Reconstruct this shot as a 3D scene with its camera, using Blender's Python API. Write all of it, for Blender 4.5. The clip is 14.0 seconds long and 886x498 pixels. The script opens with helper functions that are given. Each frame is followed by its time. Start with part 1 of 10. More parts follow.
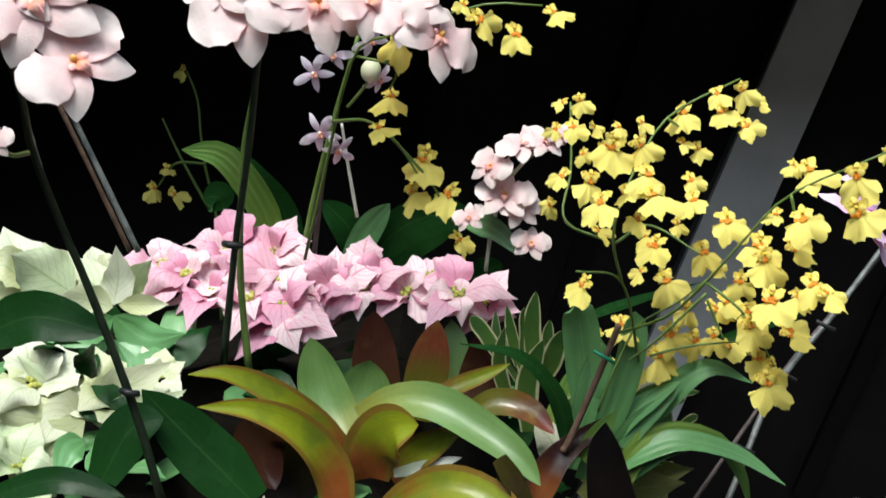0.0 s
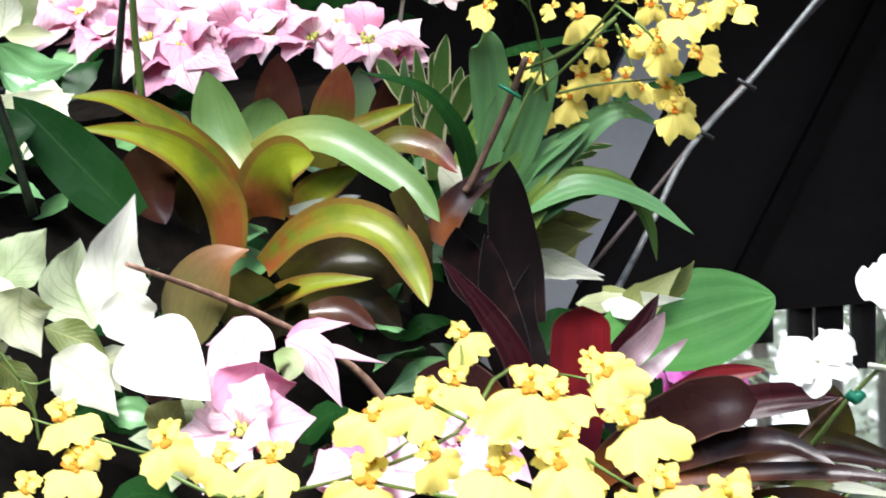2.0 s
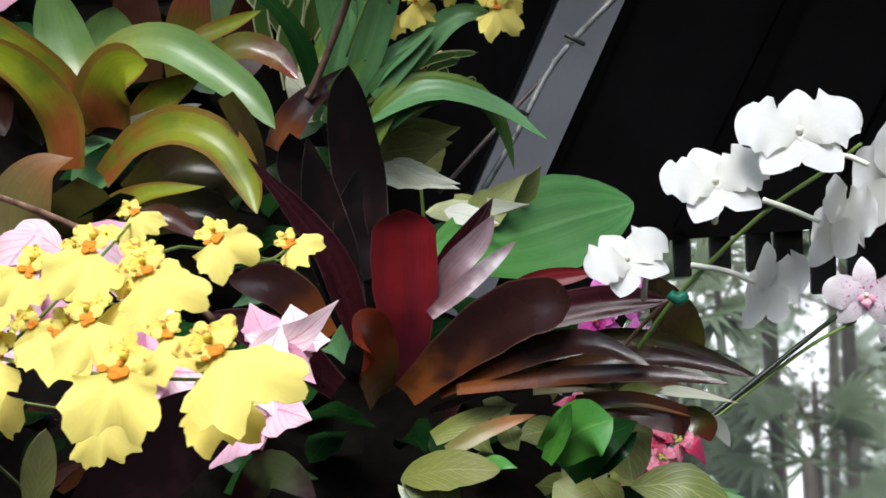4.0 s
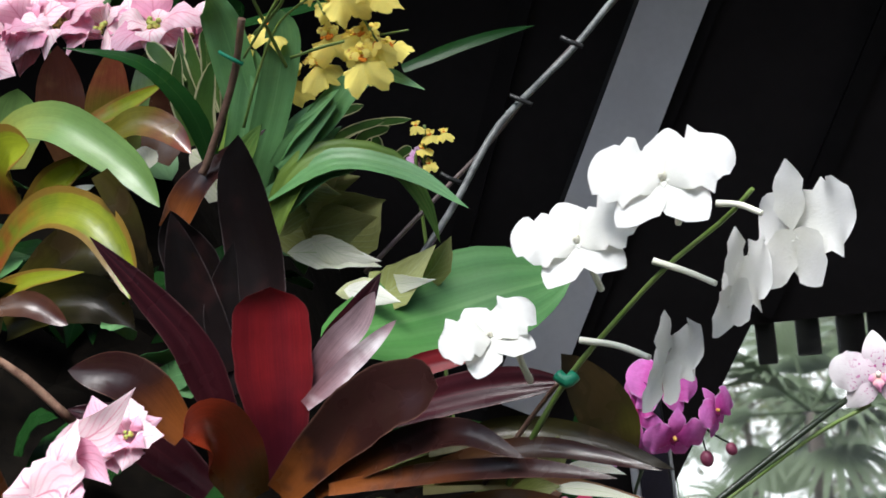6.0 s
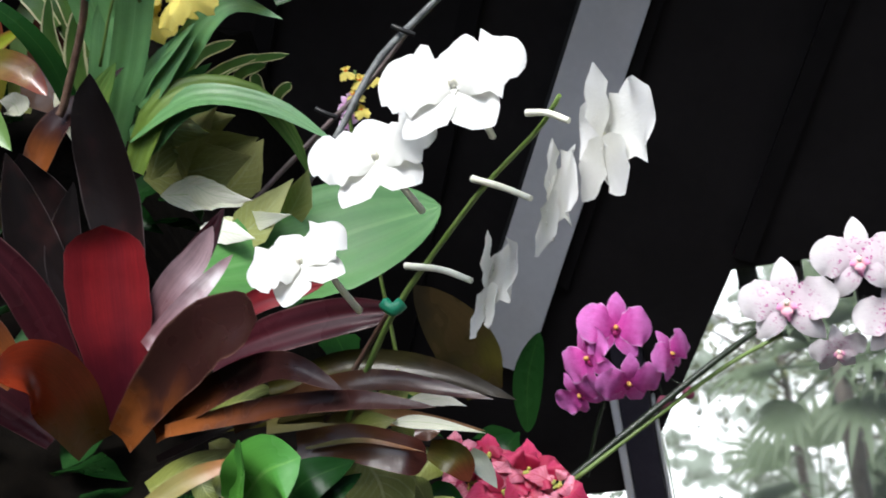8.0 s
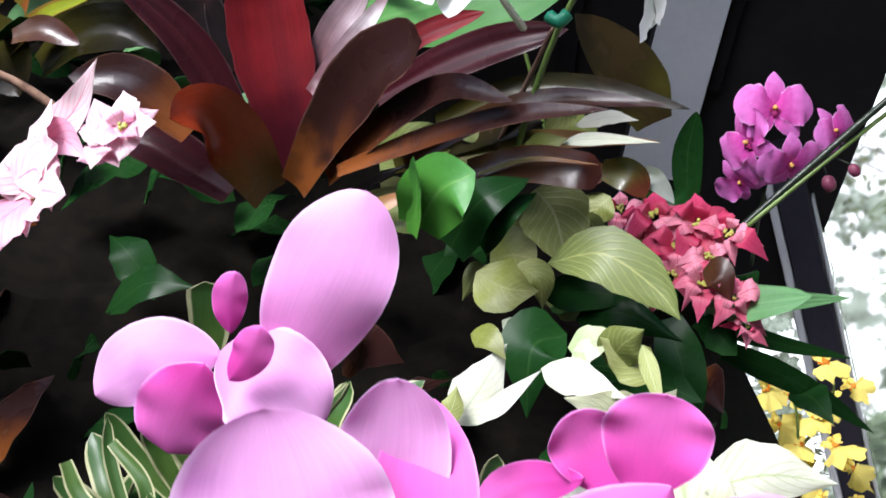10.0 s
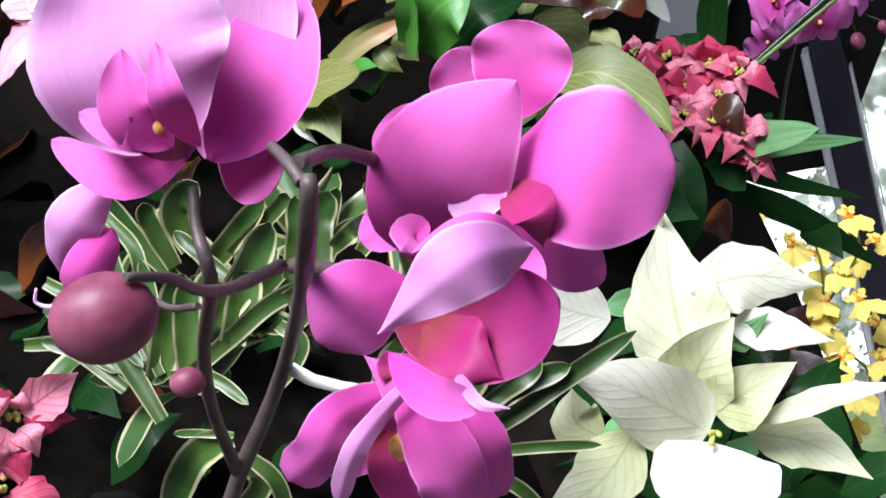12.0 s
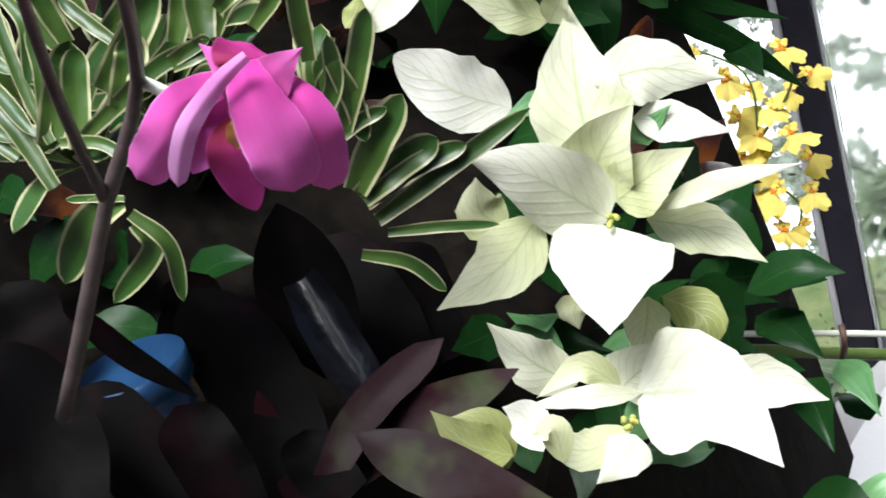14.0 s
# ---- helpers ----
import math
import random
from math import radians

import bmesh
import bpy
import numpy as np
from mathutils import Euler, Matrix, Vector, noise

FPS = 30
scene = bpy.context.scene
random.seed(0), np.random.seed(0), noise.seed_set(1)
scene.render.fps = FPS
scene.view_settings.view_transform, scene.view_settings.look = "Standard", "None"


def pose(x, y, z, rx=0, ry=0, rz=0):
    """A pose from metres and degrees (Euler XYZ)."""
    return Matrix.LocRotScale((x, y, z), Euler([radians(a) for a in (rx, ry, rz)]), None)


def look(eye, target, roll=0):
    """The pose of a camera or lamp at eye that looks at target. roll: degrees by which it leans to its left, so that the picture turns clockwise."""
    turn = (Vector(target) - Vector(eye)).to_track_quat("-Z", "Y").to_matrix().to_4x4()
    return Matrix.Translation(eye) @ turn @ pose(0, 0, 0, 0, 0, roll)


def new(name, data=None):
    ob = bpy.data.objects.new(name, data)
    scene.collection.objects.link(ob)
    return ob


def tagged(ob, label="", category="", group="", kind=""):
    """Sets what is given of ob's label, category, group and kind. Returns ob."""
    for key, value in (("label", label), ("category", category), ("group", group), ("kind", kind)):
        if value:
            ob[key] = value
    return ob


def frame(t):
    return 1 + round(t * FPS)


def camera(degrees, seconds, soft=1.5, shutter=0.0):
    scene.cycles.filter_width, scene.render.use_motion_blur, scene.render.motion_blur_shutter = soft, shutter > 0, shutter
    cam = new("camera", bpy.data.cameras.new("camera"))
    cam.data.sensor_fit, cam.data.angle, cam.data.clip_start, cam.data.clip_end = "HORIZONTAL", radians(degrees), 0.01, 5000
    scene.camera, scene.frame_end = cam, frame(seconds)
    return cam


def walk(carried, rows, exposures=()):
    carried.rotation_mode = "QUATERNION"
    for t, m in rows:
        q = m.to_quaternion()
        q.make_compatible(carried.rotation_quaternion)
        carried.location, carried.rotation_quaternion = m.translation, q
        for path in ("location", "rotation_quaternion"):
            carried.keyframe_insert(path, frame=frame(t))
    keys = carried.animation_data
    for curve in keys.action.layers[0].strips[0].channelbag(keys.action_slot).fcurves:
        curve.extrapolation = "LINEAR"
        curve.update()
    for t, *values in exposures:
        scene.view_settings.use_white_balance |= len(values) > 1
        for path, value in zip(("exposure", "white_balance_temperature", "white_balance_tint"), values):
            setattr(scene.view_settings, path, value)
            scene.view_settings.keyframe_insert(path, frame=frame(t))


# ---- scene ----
cam = camera(37.8, 14.0, soft=1.6, shutter=0.3)
PATH = [
    (0, (0.083, -0.235, 1.604), (-0.017, 1.749, 1.376), -5.9),
    (0.5, (0.088, -0.222, 1.566), (-0.014, 1.756, 1.29), -5.9),
    (1, (0.096, -0.207, 1.509), (0.007, 1.761, 1.162), -5.2),
    (1.5, (0.106, -0.198, 1.47), (0.025, 1.761, 1.073), -4.9),
    (2, (0.137, -0.19, 1.429), (0.086, 1.759, 0.983), -4.3),
    (2.5, (0.181, -0.178, 1.398), (0.16, 1.766, 0.927), -3.8),
    (3, (0.233, -0.166, 1.373), (0.196, 1.773, 0.887), -3.7),
    (3.5, (0.3, -0.162, 1.367), (0.233, 1.774, 0.869), -3.9),
    (4, (0.375, -0.165, 1.356), (0.257, 1.762, 0.834), -5.5),
    (4.2, (0.384, -0.162, 1.355), (0.296, 1.768, 0.836), -5.1),
    (6.3, (0.722, 0.048, 1.239), (0.288, 1.974, 0.921), -9.6),
    (6.5, (0.76, 0.066, 1.23), (0.289, 1.985, 0.92), -10.0),
    (7, (0.838, 0.089, 1.209), (0.293, 1.993, 0.924), -11.6),
    (7.5, (0.851, 0.116, 1.165), (0.287, 2.008, 0.847), -12.4),
    (8, (0.846, 0.095, 1.173), (0.387, 2.006, 0.804), -11.4),
    (8.5, (0.795, 0.082, 1.119), (0.412, 1.993, 0.67), -10.9),
    (8.8, (0.748, 0.087, 1.081), (0.371, 1.989, 0.59), -12.1),
    (9, (0.753, 0.081, 1.077), (0.311, 1.964, 0.568), -12.8),
    (9.2, (0.761, 0.082, 1.075), (0.241, 1.945, 0.568), -14.1),
    (11.3, (0.8345, 0.0281, 0.9893), (0.4429, 0.899, 0.6922), -17.63),
    (11.5, (0.8363, 0.027, 0.9814), (0.4433, 0.894, 0.6749), -18.07),
    (12, (0.8403, 0.0202, 0.9769), (0.4412, 0.8834, 0.6677), -18.36),
    (12.5, (0.8456, 0.0084, 0.9567), (0.4447, 0.8605, 0.6201), -19.17),
    (13, (0.849, 0.0009, 0.9302), (0.4402, 0.8379, 0.5666), -20.19),
    (13.5, (0.858, -0.003, 0.916), (0.032, 1.649, 0.15), -20.3),
    (14, (0.878, -0.008, 0.91), (0.102, 1.65, 0.105), -19.1),
]
walk(cam, [(t, look(eye, target, roll)) for t, eye, target, roll in PATH], [(0.0, -0.15, 6500, 3), (1.0, -0.06, 6500, 5), (2.0, 0.55, 6300, 12), (3.0, 0.05, 6350, 12), (4.0, -0.2, 6350, 11), (7.0, 0.16, 6400, 11), (9.0, 0.3, 6300, 13), (11.5, 0.6, 6050, 15), (12.5, 0.28, 6100, 15), (13.5, 0.36, 6350, 11), (14.0, 0.42, 6300, 11)])

# ---- light ----
world = bpy.data.worlds.new("world")
scene.world = world
world.use_nodes = True
_sky = world.node_tree.nodes.new("ShaderNodeTexSky")
_sky.sky_type = "NISHITA"
_sky.sun_disc = False
_sky.sun_elevation, _sky.sun_rotation = radians(58), radians(210)
world.node_tree.nodes["Background"].inputs["Strength"].default_value = 0.12
world.node_tree.links.new(_sky.outputs[0], world.node_tree.nodes["Background"].inputs["Color"])
sun = new("sun", bpy.data.lights.new("sun", "SUN"))
sun.data.energy, sun.data.angle, sun.data.color = 5.0, radians(26), (1.0, 0.98, 0.95)
sun.matrix_world = look((0.1, -0.5, 5.2), (0.3, 1.2, 1.0))
day = new("skylight_daylight", bpy.data.lights.new("skylight_daylight", "AREA"))
day.data.shape, day.data.size, day.data.size_y = "RECTANGLE", 3.6, 2.2
day.data.energy, day.data.color = 72.0, (0.86, 0.94, 1.0)
day.matrix_world = look((0.1, -0.4, 3.4), (0.12, 0.1, 1.0))


# ---- materials ----
def nodes_of(name):
    m = bpy.data.materials.new(name)
    m.use_nodes = True
    nt = m.node_tree
    return m, nt, nt.nodes["Principled BSDF"]


def math_node(nt, op, a, b=None, c=None):
    n = nt.nodes.new("ShaderNodeMath")
    n.operation = op
    for i, v in enumerate((a, b, c)):
        if v is None:
            continue
        if isinstance(v, (int, float)):
            n.inputs[i].default_value = v
        else:
            nt.links.new(v, n.inputs[i])
    return n.outputs[0]


def smooth_range(nt, v, lo, hi, to0=0.0, to1=1.0):
    n = nt.nodes.new("ShaderNodeMapRange")
    n.interpolation_type = "SMOOTHSTEP"
    n.inputs["From Min"].default_value, n.inputs["From Max"].default_value = lo, hi
    n.inputs["To Min"].default_value, n.inputs["To Max"].default_value = to0, to1
    nt.links.new(v, n.inputs["Value"])
    return n.outputs[0]


def mixed(nt, fac, a, b, blend="MIX"):
    n = nt.nodes.new("ShaderNodeMix")
    n.data_type, n.blend_type = "RGBA", blend
    for i, v in ((0, fac), (6, a), (7, b)):
        if isinstance(v, (int, float)):
            n.inputs[i].default_value = v
        elif isinstance(v, tuple):
            n.inputs[i].default_value = (*v, 1)
        else:
            nt.links.new(v, n.inputs[i])
    return n.outputs[2]


def noise_node(nt, scale, detail=3.0, rough=0.55, coord="Object"):
    c = nt.nodes.new("ShaderNodeTexCoord")
    n = nt.nodes.new("ShaderNodeTexNoise")
    n.inputs["Scale"].default_value, n.inputs["Detail"].default_value = scale, detail
    n.inputs["Roughness"].default_value = rough
    nt.links.new(c.outputs[coord], n.inputs["Vector"])
    return n.outputs["Fac"]


def finish(m, nt, bsdf, colour, rough, translucent, bump=None, bump_strength=0.3, bump_dist=0.002):
    nt.links.new(colour, bsdf.inputs["Base Color"])
    if isinstance(rough, (int, float)):
        bsdf.inputs["Roughness"].default_value = rough
    else:
        nt.links.new(rough, bsdf.inputs["Roughness"])
    if bump is not None:
        b = nt.nodes.new("ShaderNodeBump")
        b.inputs["Strength"].default_value, b.inputs["Distance"].default_value = bump_strength, bump_dist
        nt.links.new(bump, b.inputs["Height"])
        nt.links.new(b.outputs[0], bsdf.inputs["Normal"])
    if translucent > 0:
        tr = nt.nodes.new("ShaderNodeBsdfTranslucent")
        nt.links.new(colour, tr.inputs["Color"])
        mx = nt.nodes.new("ShaderNodeMixShader")
        mx.inputs[0].default_value = translucent
        nt.links.new(bsdf.outputs[0], mx.inputs[1])
        nt.links.new(tr.outputs[0], mx.inputs[2])
        nt.links.new(mx.outputs[0], nt.nodes["Material Output"].inputs["Surface"])
    return m


def leaf_mat(name, base, tip, edge=None, vein=None, rough=0.35, translucent=0.15, ramp=(0.1, 0.9), edge_at=0.33,
             vein_w=0.03, side_veins=0.0, ribs=0.0, spots=None, mottle=0.25, blotch=None, bump=0.3, edge_var=0.05, spec=0.4, alt=None, streaks=1.6):
    """A leaf or petal. u runs from base to tip, v across; colours mix along u, at the margins and on the veins."""
    m, nt, bsdf = nodes_of(name)
    bsdf.inputs["Specular IOR Level"].default_value = spec
    uv = nt.nodes.new("ShaderNodeUVMap")
    sep = nt.nodes.new("ShaderNodeSeparateXYZ")
    nt.links.new(uv.outputs[0], sep.inputs[0])
    u, v = sep.outputs[0], sep.outputs[1]
    big, fine = noise_node(nt, 14), noise_node(nt, 160)
    info = nt.nodes.new("ShaderNodeObjectInfo")
    rnd = info.outputs["Random"]
    off = math_node(nt, "ABSOLUTE", math_node(nt, "SUBTRACT", v, 0.5))
    uu = math_node(nt, "ADD", u, math_node(nt, "MULTIPLY", math_node(nt, "SUBTRACT", big, 0.5), 0.5))
    col = mixed(nt, smooth_range(nt, uu, ramp[0], ramp[1]), base, tip)
    if alt:
        col = mixed(nt, smooth_range(nt, math_node(nt, "ADD", math_node(nt, "MULTIPLY", rnd, 0.75), math_node(nt, "MULTIPLY", big, 0.5)), 0.35, 0.95), col, alt)
    mp = nt.nodes.new("ShaderNodeMapping")
    mp.inputs["Scale"].default_value = (2.2, 38.0, 1.0)
    nt.links.new(uv.outputs[0], mp.inputs["Vector"])
    st = nt.nodes.new("ShaderNodeTexNoise")
    st.inputs["Scale"].default_value, st.inputs["Detail"].default_value = 1.0, 4.0
    nt.links.new(mp.outputs[0], st.inputs["Vector"])
    streak = st.outputs["Fac"]
    if blotch:
        col = mixed(nt, smooth_range(nt, big, 0.5, 0.68), col, blotch)
    crinkle = noise_node(nt, 48, 2.0)
    height = math_node(nt, "ADD", math_node(nt, "MULTIPLY", fine, 0.5), math_node(nt, "MULTIPLY", crinkle, 1.6))
    if side_veins:
        ph = math_node(nt, "SUBTRACT", math_node(nt, "MULTIPLY", u, side_veins), math_node(nt, "MULTIPLY", off, side_veins * 0.75))
        s = math_node(nt, "ABSOLUTE", math_node(nt, "SUBTRACT", math_node(nt, "FRACT", ph), 0.5))
        line = smooth_range(nt, s, 0.0, 0.2, 1.0, 0.0)
        col = mixed(nt, math_node(nt, "MULTIPLY", line, 0.35), col, vein or base)
        height = math_node(nt, "SUBTRACT", height, math_node(nt, "MULTIPLY", line, 0.6))
    if ribs:
        r = math_node(nt, "SINE", math_node(nt, "MULTIPLY", v, ribs * 6.283))
        col = mixed(nt, smooth_range(nt, r, -1, 1, 0.0, 0.3), col, vein or base)
        height = math_node(nt, "ADD", math_node(nt, "MULTIPLY", fine, 0.5), math_node(nt, "MULTIPLY", r, 0.6))
    if vein:
        col = mixed(nt, smooth_range(nt, off, vein_w * 0.4, vein_w, 0.75, 0.0), col, vein)
    if edge:
        e = math_node(nt, "ADD", off, math_node(nt, "MULTIPLY", math_node(nt, "SUBTRACT", big, 0.5), edge_var))
        col = mixed(nt, smooth_range(nt, e, edge_at, edge_at + 0.07), col, edge)
    if spots:
        sp = noise_node(nt, 26, 1.0)
        col = mixed(nt, math_node(nt, "MULTIPLY", smooth_range(nt, sp, 0.6, 0.66), smooth_range(nt, u, 0.2, 0.75, 1.0, 0.0)), col, spots)
    shade = math_node(nt, "ADD", math_node(nt, "MULTIPLY", big, mottle), math_node(nt, "MULTIPLY", fine, mottle * 0.5))
    shade = math_node(nt, "ADD", shade, math_node(nt, "MULTIPLY", rnd, mottle * 0.8))
    shade = math_node(nt, "ADD", shade, math_node(nt, "MULTIPLY", streak, mottle * streaks))
    shade = math_node(nt, "ADD", shade, 1.0 - mottle * (1.1 + streaks * 0.5))
    n = nt.nodes.new("ShaderNodeVectorMath")
    n.operation = "SCALE"
    nt.links.new(col, n.inputs[0])
    nt.links.new(shade, n.inputs["Scale"])
    rg = math_node(nt, "ADD", math_node(nt, "MULTIPLY", big, 0.25), rough - 0.1)
    return finish(m, nt, bsdf, n.outputs[0], rg, translucent, height, bump, 0.0012)


def plain_mat(name, a, b, scale=30.0, rough=0.6, metallic=0.0, translucent=0.0, bump=0.4, spec=0.35):
    m, nt, bsdf = nodes_of(name)
    big, fine = noise_node(nt, scale), noise_node(nt, scale * 9)
    f = math_node(nt, "ADD", math_node(nt, "MULTIPLY", big, 0.7), math_node(nt, "MULTIPLY", fine, 0.3))
    col = mixed(nt, smooth_range(nt, f, 0.3, 0.7), a, b)
    bsdf.inputs["Specular IOR Level"].default_value = spec
    bsdf.inputs["Metallic"].default_value = metallic
    rg = math_node(nt, "ADD", math_node(nt, "MULTIPLY", fine, 0.2), rough - 0.1)
    return finish(m, nt, bsdf, col, rg, translucent, f, bump, 0.002)


GREEN = leaf_mat("strap_green", (0.16, 0.25, 0.04), (0.09, 0.2, 0.04), vein=(0.2, 0.3, 0.08), ribs=4, rough=0.34, mottle=0.35)
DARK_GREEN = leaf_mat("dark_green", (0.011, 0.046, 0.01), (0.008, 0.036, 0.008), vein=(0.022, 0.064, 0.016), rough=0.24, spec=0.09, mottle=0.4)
MID_GREEN = leaf_mat("mid_green", (0.12, 0.29, 0.1), (0.14, 0.32, 0.13), vein=(0.17, 0.36, 0.14), ribs=3, rough=0.34, mottle=0.4, spec=0.5)
BRIGHT_GREEN = leaf_mat("bright_green", (0.07, 0.24, 0.03), (0.06, 0.22, 0.04), vein=(0.12, 0.3, 0.06), rough=0.25)
ROUND_GREEN = leaf_mat("round_green", (0.06, 0.19, 0.04), (0.05, 0.17, 0.04), vein=(0.1, 0.24, 0.07), ribs=5, rough=0.4, mottle=0.35)
OLIVE = leaf_mat("olive", (0.22, 0.25, 0.05), (0.2, 0.21, 0.06), vein=(0.28, 0.3, 0.1), side_veins=9, rough=0.42, mottle=0.45, alt=(0.12, 0.15, 0.04))
PALE_LEAF = leaf_mat("pale_leaf", (0.36, 0.39, 0.12), (0.42, 0.44, 0.18), vein=(0.46, 0.5, 0.24), side_veins=8, rough=0.45, mottle=0.35, alt=(0.28, 0.31, 0.09), translucent=0.3)
BROM_GREEN = leaf_mat("bromeliad_green", (0.26, 0.075, 0.02), (0.22, 0.26, 0.014), edge=(0.2, 0.12, 0.02), rough=0.28, spec=0.36, ramp=(0.1, 0.5), blotch=(0.13, 0.17, 0.014), mottle=0.5, translucent=0.25)
BROM_LIGHT = leaf_mat("bromeliad_light_green", (0.28, 0.3, 0.06), (0.14, 0.25, 0.07), rough=0.34, spec=0.6, ramp=(0.05, 0.5), mottle=0.4, translucent=0.3)
BROM_RUST = leaf_mat("bromeliad_rust", (0.13, 0.12, 0.016), (0.2, 0.05, 0.025), rough=0.22, spec=0.8, ramp=(0.3, 0.8), blotch=(0.24, 0.14, 0.03), mottle=0.5, translucent=0.25)
BROM_TAN = leaf_mat("bromeliad_tan", (0.24, 0.21, 0.07), (0.32, 0.14, 0.05), rough=0.3, spec=0.4, ramp=(0.2, 0.8), mottle=0.4, translucent=0.35)
BROM_PALE_GLARE = leaf_mat("bromeliad_pale_glare", (0.5, 0.55, 0.4), (0.66, 0.68, 0.6), rough=0.3, spec=0.6, mottle=0.3, translucent=0.3)
BROM_DARK = leaf_mat("bromeliad_dark", (0.045, 0.04, 0.008), (0.014, 0.011, 0.006), rough=0.22, spec=0.2, blotch=(0.03, 0.02, 0.008), mottle=0.5)
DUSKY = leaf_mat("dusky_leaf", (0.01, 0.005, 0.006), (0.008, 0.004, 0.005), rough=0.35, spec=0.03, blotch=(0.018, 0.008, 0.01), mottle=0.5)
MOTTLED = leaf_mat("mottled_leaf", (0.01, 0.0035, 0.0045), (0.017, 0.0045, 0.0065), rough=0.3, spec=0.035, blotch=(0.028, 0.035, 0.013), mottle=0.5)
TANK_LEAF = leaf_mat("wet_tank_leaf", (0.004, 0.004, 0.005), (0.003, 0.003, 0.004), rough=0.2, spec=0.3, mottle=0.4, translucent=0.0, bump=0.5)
# pale colour paints the light's sheen onto dark red leaves
PAINTED_SHEEN = leaf_mat("painted_sheen_leaf", (0.16, 0.07, 0.08), (0.3, 0.2, 0.22), rough=0.3, spec=0.5, blotch=(0.6, 0.55, 0.56), ramp=(0.0, 0.5), mottle=0.6, streaks=2.4)
BROM_BROWN = leaf_mat("bromeliad_brown", (0.06, 0.025, 0.01), (0.05, 0.014, 0.01), rough=0.22, spec=0.5, blotch=(0.08, 0.035, 0.016), mottle=0.5, translucent=0.2)
BLACK_LEAF = leaf_mat("black_leaf", (0.007, 0.0045, 0.0045), (0.005, 0.004, 0.004), blotch=(0.014, 0.006, 0.006), edge=(0.16, 0.13, 0.13), edge_at=0.475, edge_var=0.06, rough=0.36, spec=0.08, mottle=0.5, translucent=0.0)
# darker copy of the black leaf, with deep shade put into its colour
SHADED_LEAF = leaf_mat("shaded_black_leaf", (0.0014, 0.001, 0.001), (0.0011, 0.0009, 0.0009), blotch=(0.004, 0.0015, 0.002), rough=0.4, spec=0.015, mottle=0.5, translucent=0.0)
RED_DARK = leaf_mat("red_dark", (0.032, 0.006, 0.009), (0.014, 0.004, 0.006), vein=(0.05, 0.01, 0.014), edge=(0.12, 0.06, 0.06), edge_at=0.46, edge_var=0.1, rough=0.24, ribs=3, spec=0.16, mottle=0.5)
RED_LEAF = leaf_mat("red_leaf", (0.05, 0.005, 0.01), (0.16, 0.009, 0.012), edge=(0.2, 0.07, 0.07), edge_at=0.47, edge_var=0.08, rough=0.36, ribs=2, ramp=(0.1, 0.6), spec=0.22, mottle=0.5)
RED_ORANGE = leaf_mat("red_orange", (0.14, 0.06, 0.012), (0.24, 0.03, 0.01), rough=0.26, ramp=(0.1, 0.45), mottle=0.5, translucent=0.25)
MAROON = leaf_mat("maroon_olive", (0.2, 0.06, 0.014), (0.026, 0.009, 0.008), edge=(0.16, 0.08, 0.06), edge_at=0.46, edge_var=0.1, rough=0.24, spec=0.34, blotch=(0.026, 0.01, 0.008), ramp=(0.0, 0.5), mottle=0.5, translucent=0.2)
VARIEGATED = leaf_mat("variegated", (0.055, 0.105, 0.02), (0.03, 0.08, 0.016), edge=(0.4, 0.39, 0.22), edge_at=0.36, rough=0.35, edge_var=0.16, mottle=0.6)
WHITE_BRACT = leaf_mat("white_bract", (0.78, 0.79, 0.58), (0.85, 0.84, 0.74), alt=(0.83, 0.82, 0.75), vein=(0.62, 0.67, 0.48), side_veins=8, rough=0.5, translucent=0.38, mottle=0.2, bump=0.3)
CREAM_BRACT = leaf_mat("cream_bract", (0.72, 0.75, 0.42), (0.79, 0.79, 0.57), alt=(0.81, 0.81, 0.68), vein=(0.54, 0.62, 0.34), side_veins=8, rough=0.5, translucent=0.38, mottle=0.2, bump=0.3)
PINK_BRACT = leaf_mat("pink_bract", (0.84, 0.34, 0.52), (0.89, 0.56, 0.69), alt=(0.9, 0.74, 0.77), vein=(0.72, 0.24, 0.36), side_veins=7, rough=0.5, translucent=0.35, mottle=0.2)
GREENISH_BRACT = leaf_mat("greenish_bract", (0.42, 0.54, 0.22), (0.62, 0.7, 0.42), alt=(0.7, 0.75, 0.56), vein=(0.42, 0.54, 0.25), side_veins=8, rough=0.5, translucent=0.35, mottle=0.3)
MOTH_FAINT = leaf_mat("moth_faint_lilac", (0.8, 0.62, 0.78), (0.86, 0.78, 0.86), rough=0.5, translucent=0.2, mottle=0.1)
RED_BRACT = leaf_mat("red_bract", (0.54, 0.015, 0.08), (0.74, 0.08, 0.21), alt=(0.82, 0.34, 0.45), vein=(0.55, 0.04, 0.08), side_veins=6, rough=0.5, translucent=0.35, mottle=0.2)
MOTH_WHITE = leaf_mat("moth_white", (0.84, 0.84, 0.8), (0.86, 0.86, 0.85), rough=0.5, translucent=0.58, mottle=0.05)
MOTH_PALE = leaf_mat("moth_pale_pink", (0.86, 0.6, 0.61), (0.88, 0.77, 0.75), rough=0.5, translucent=0.36, mottle=0.08)
MOTH_MAGENTA = leaf_mat("moth_magenta", (0.62, 0.065, 0.36), (0.74, 0.16, 0.52), edge=(0.8, 0.4, 0.74), edge_at=0.46, edge_var=0.12, rough=0.55, translucent=0.25, mottle=0.14, spec=0.1)
MOTH_LILAC = leaf_mat("moth_lilac", (0.78, 0.38, 0.7), (0.86, 0.62, 0.85), rough=0.55, translucent=0.22, mottle=0.14, spec=0.1)
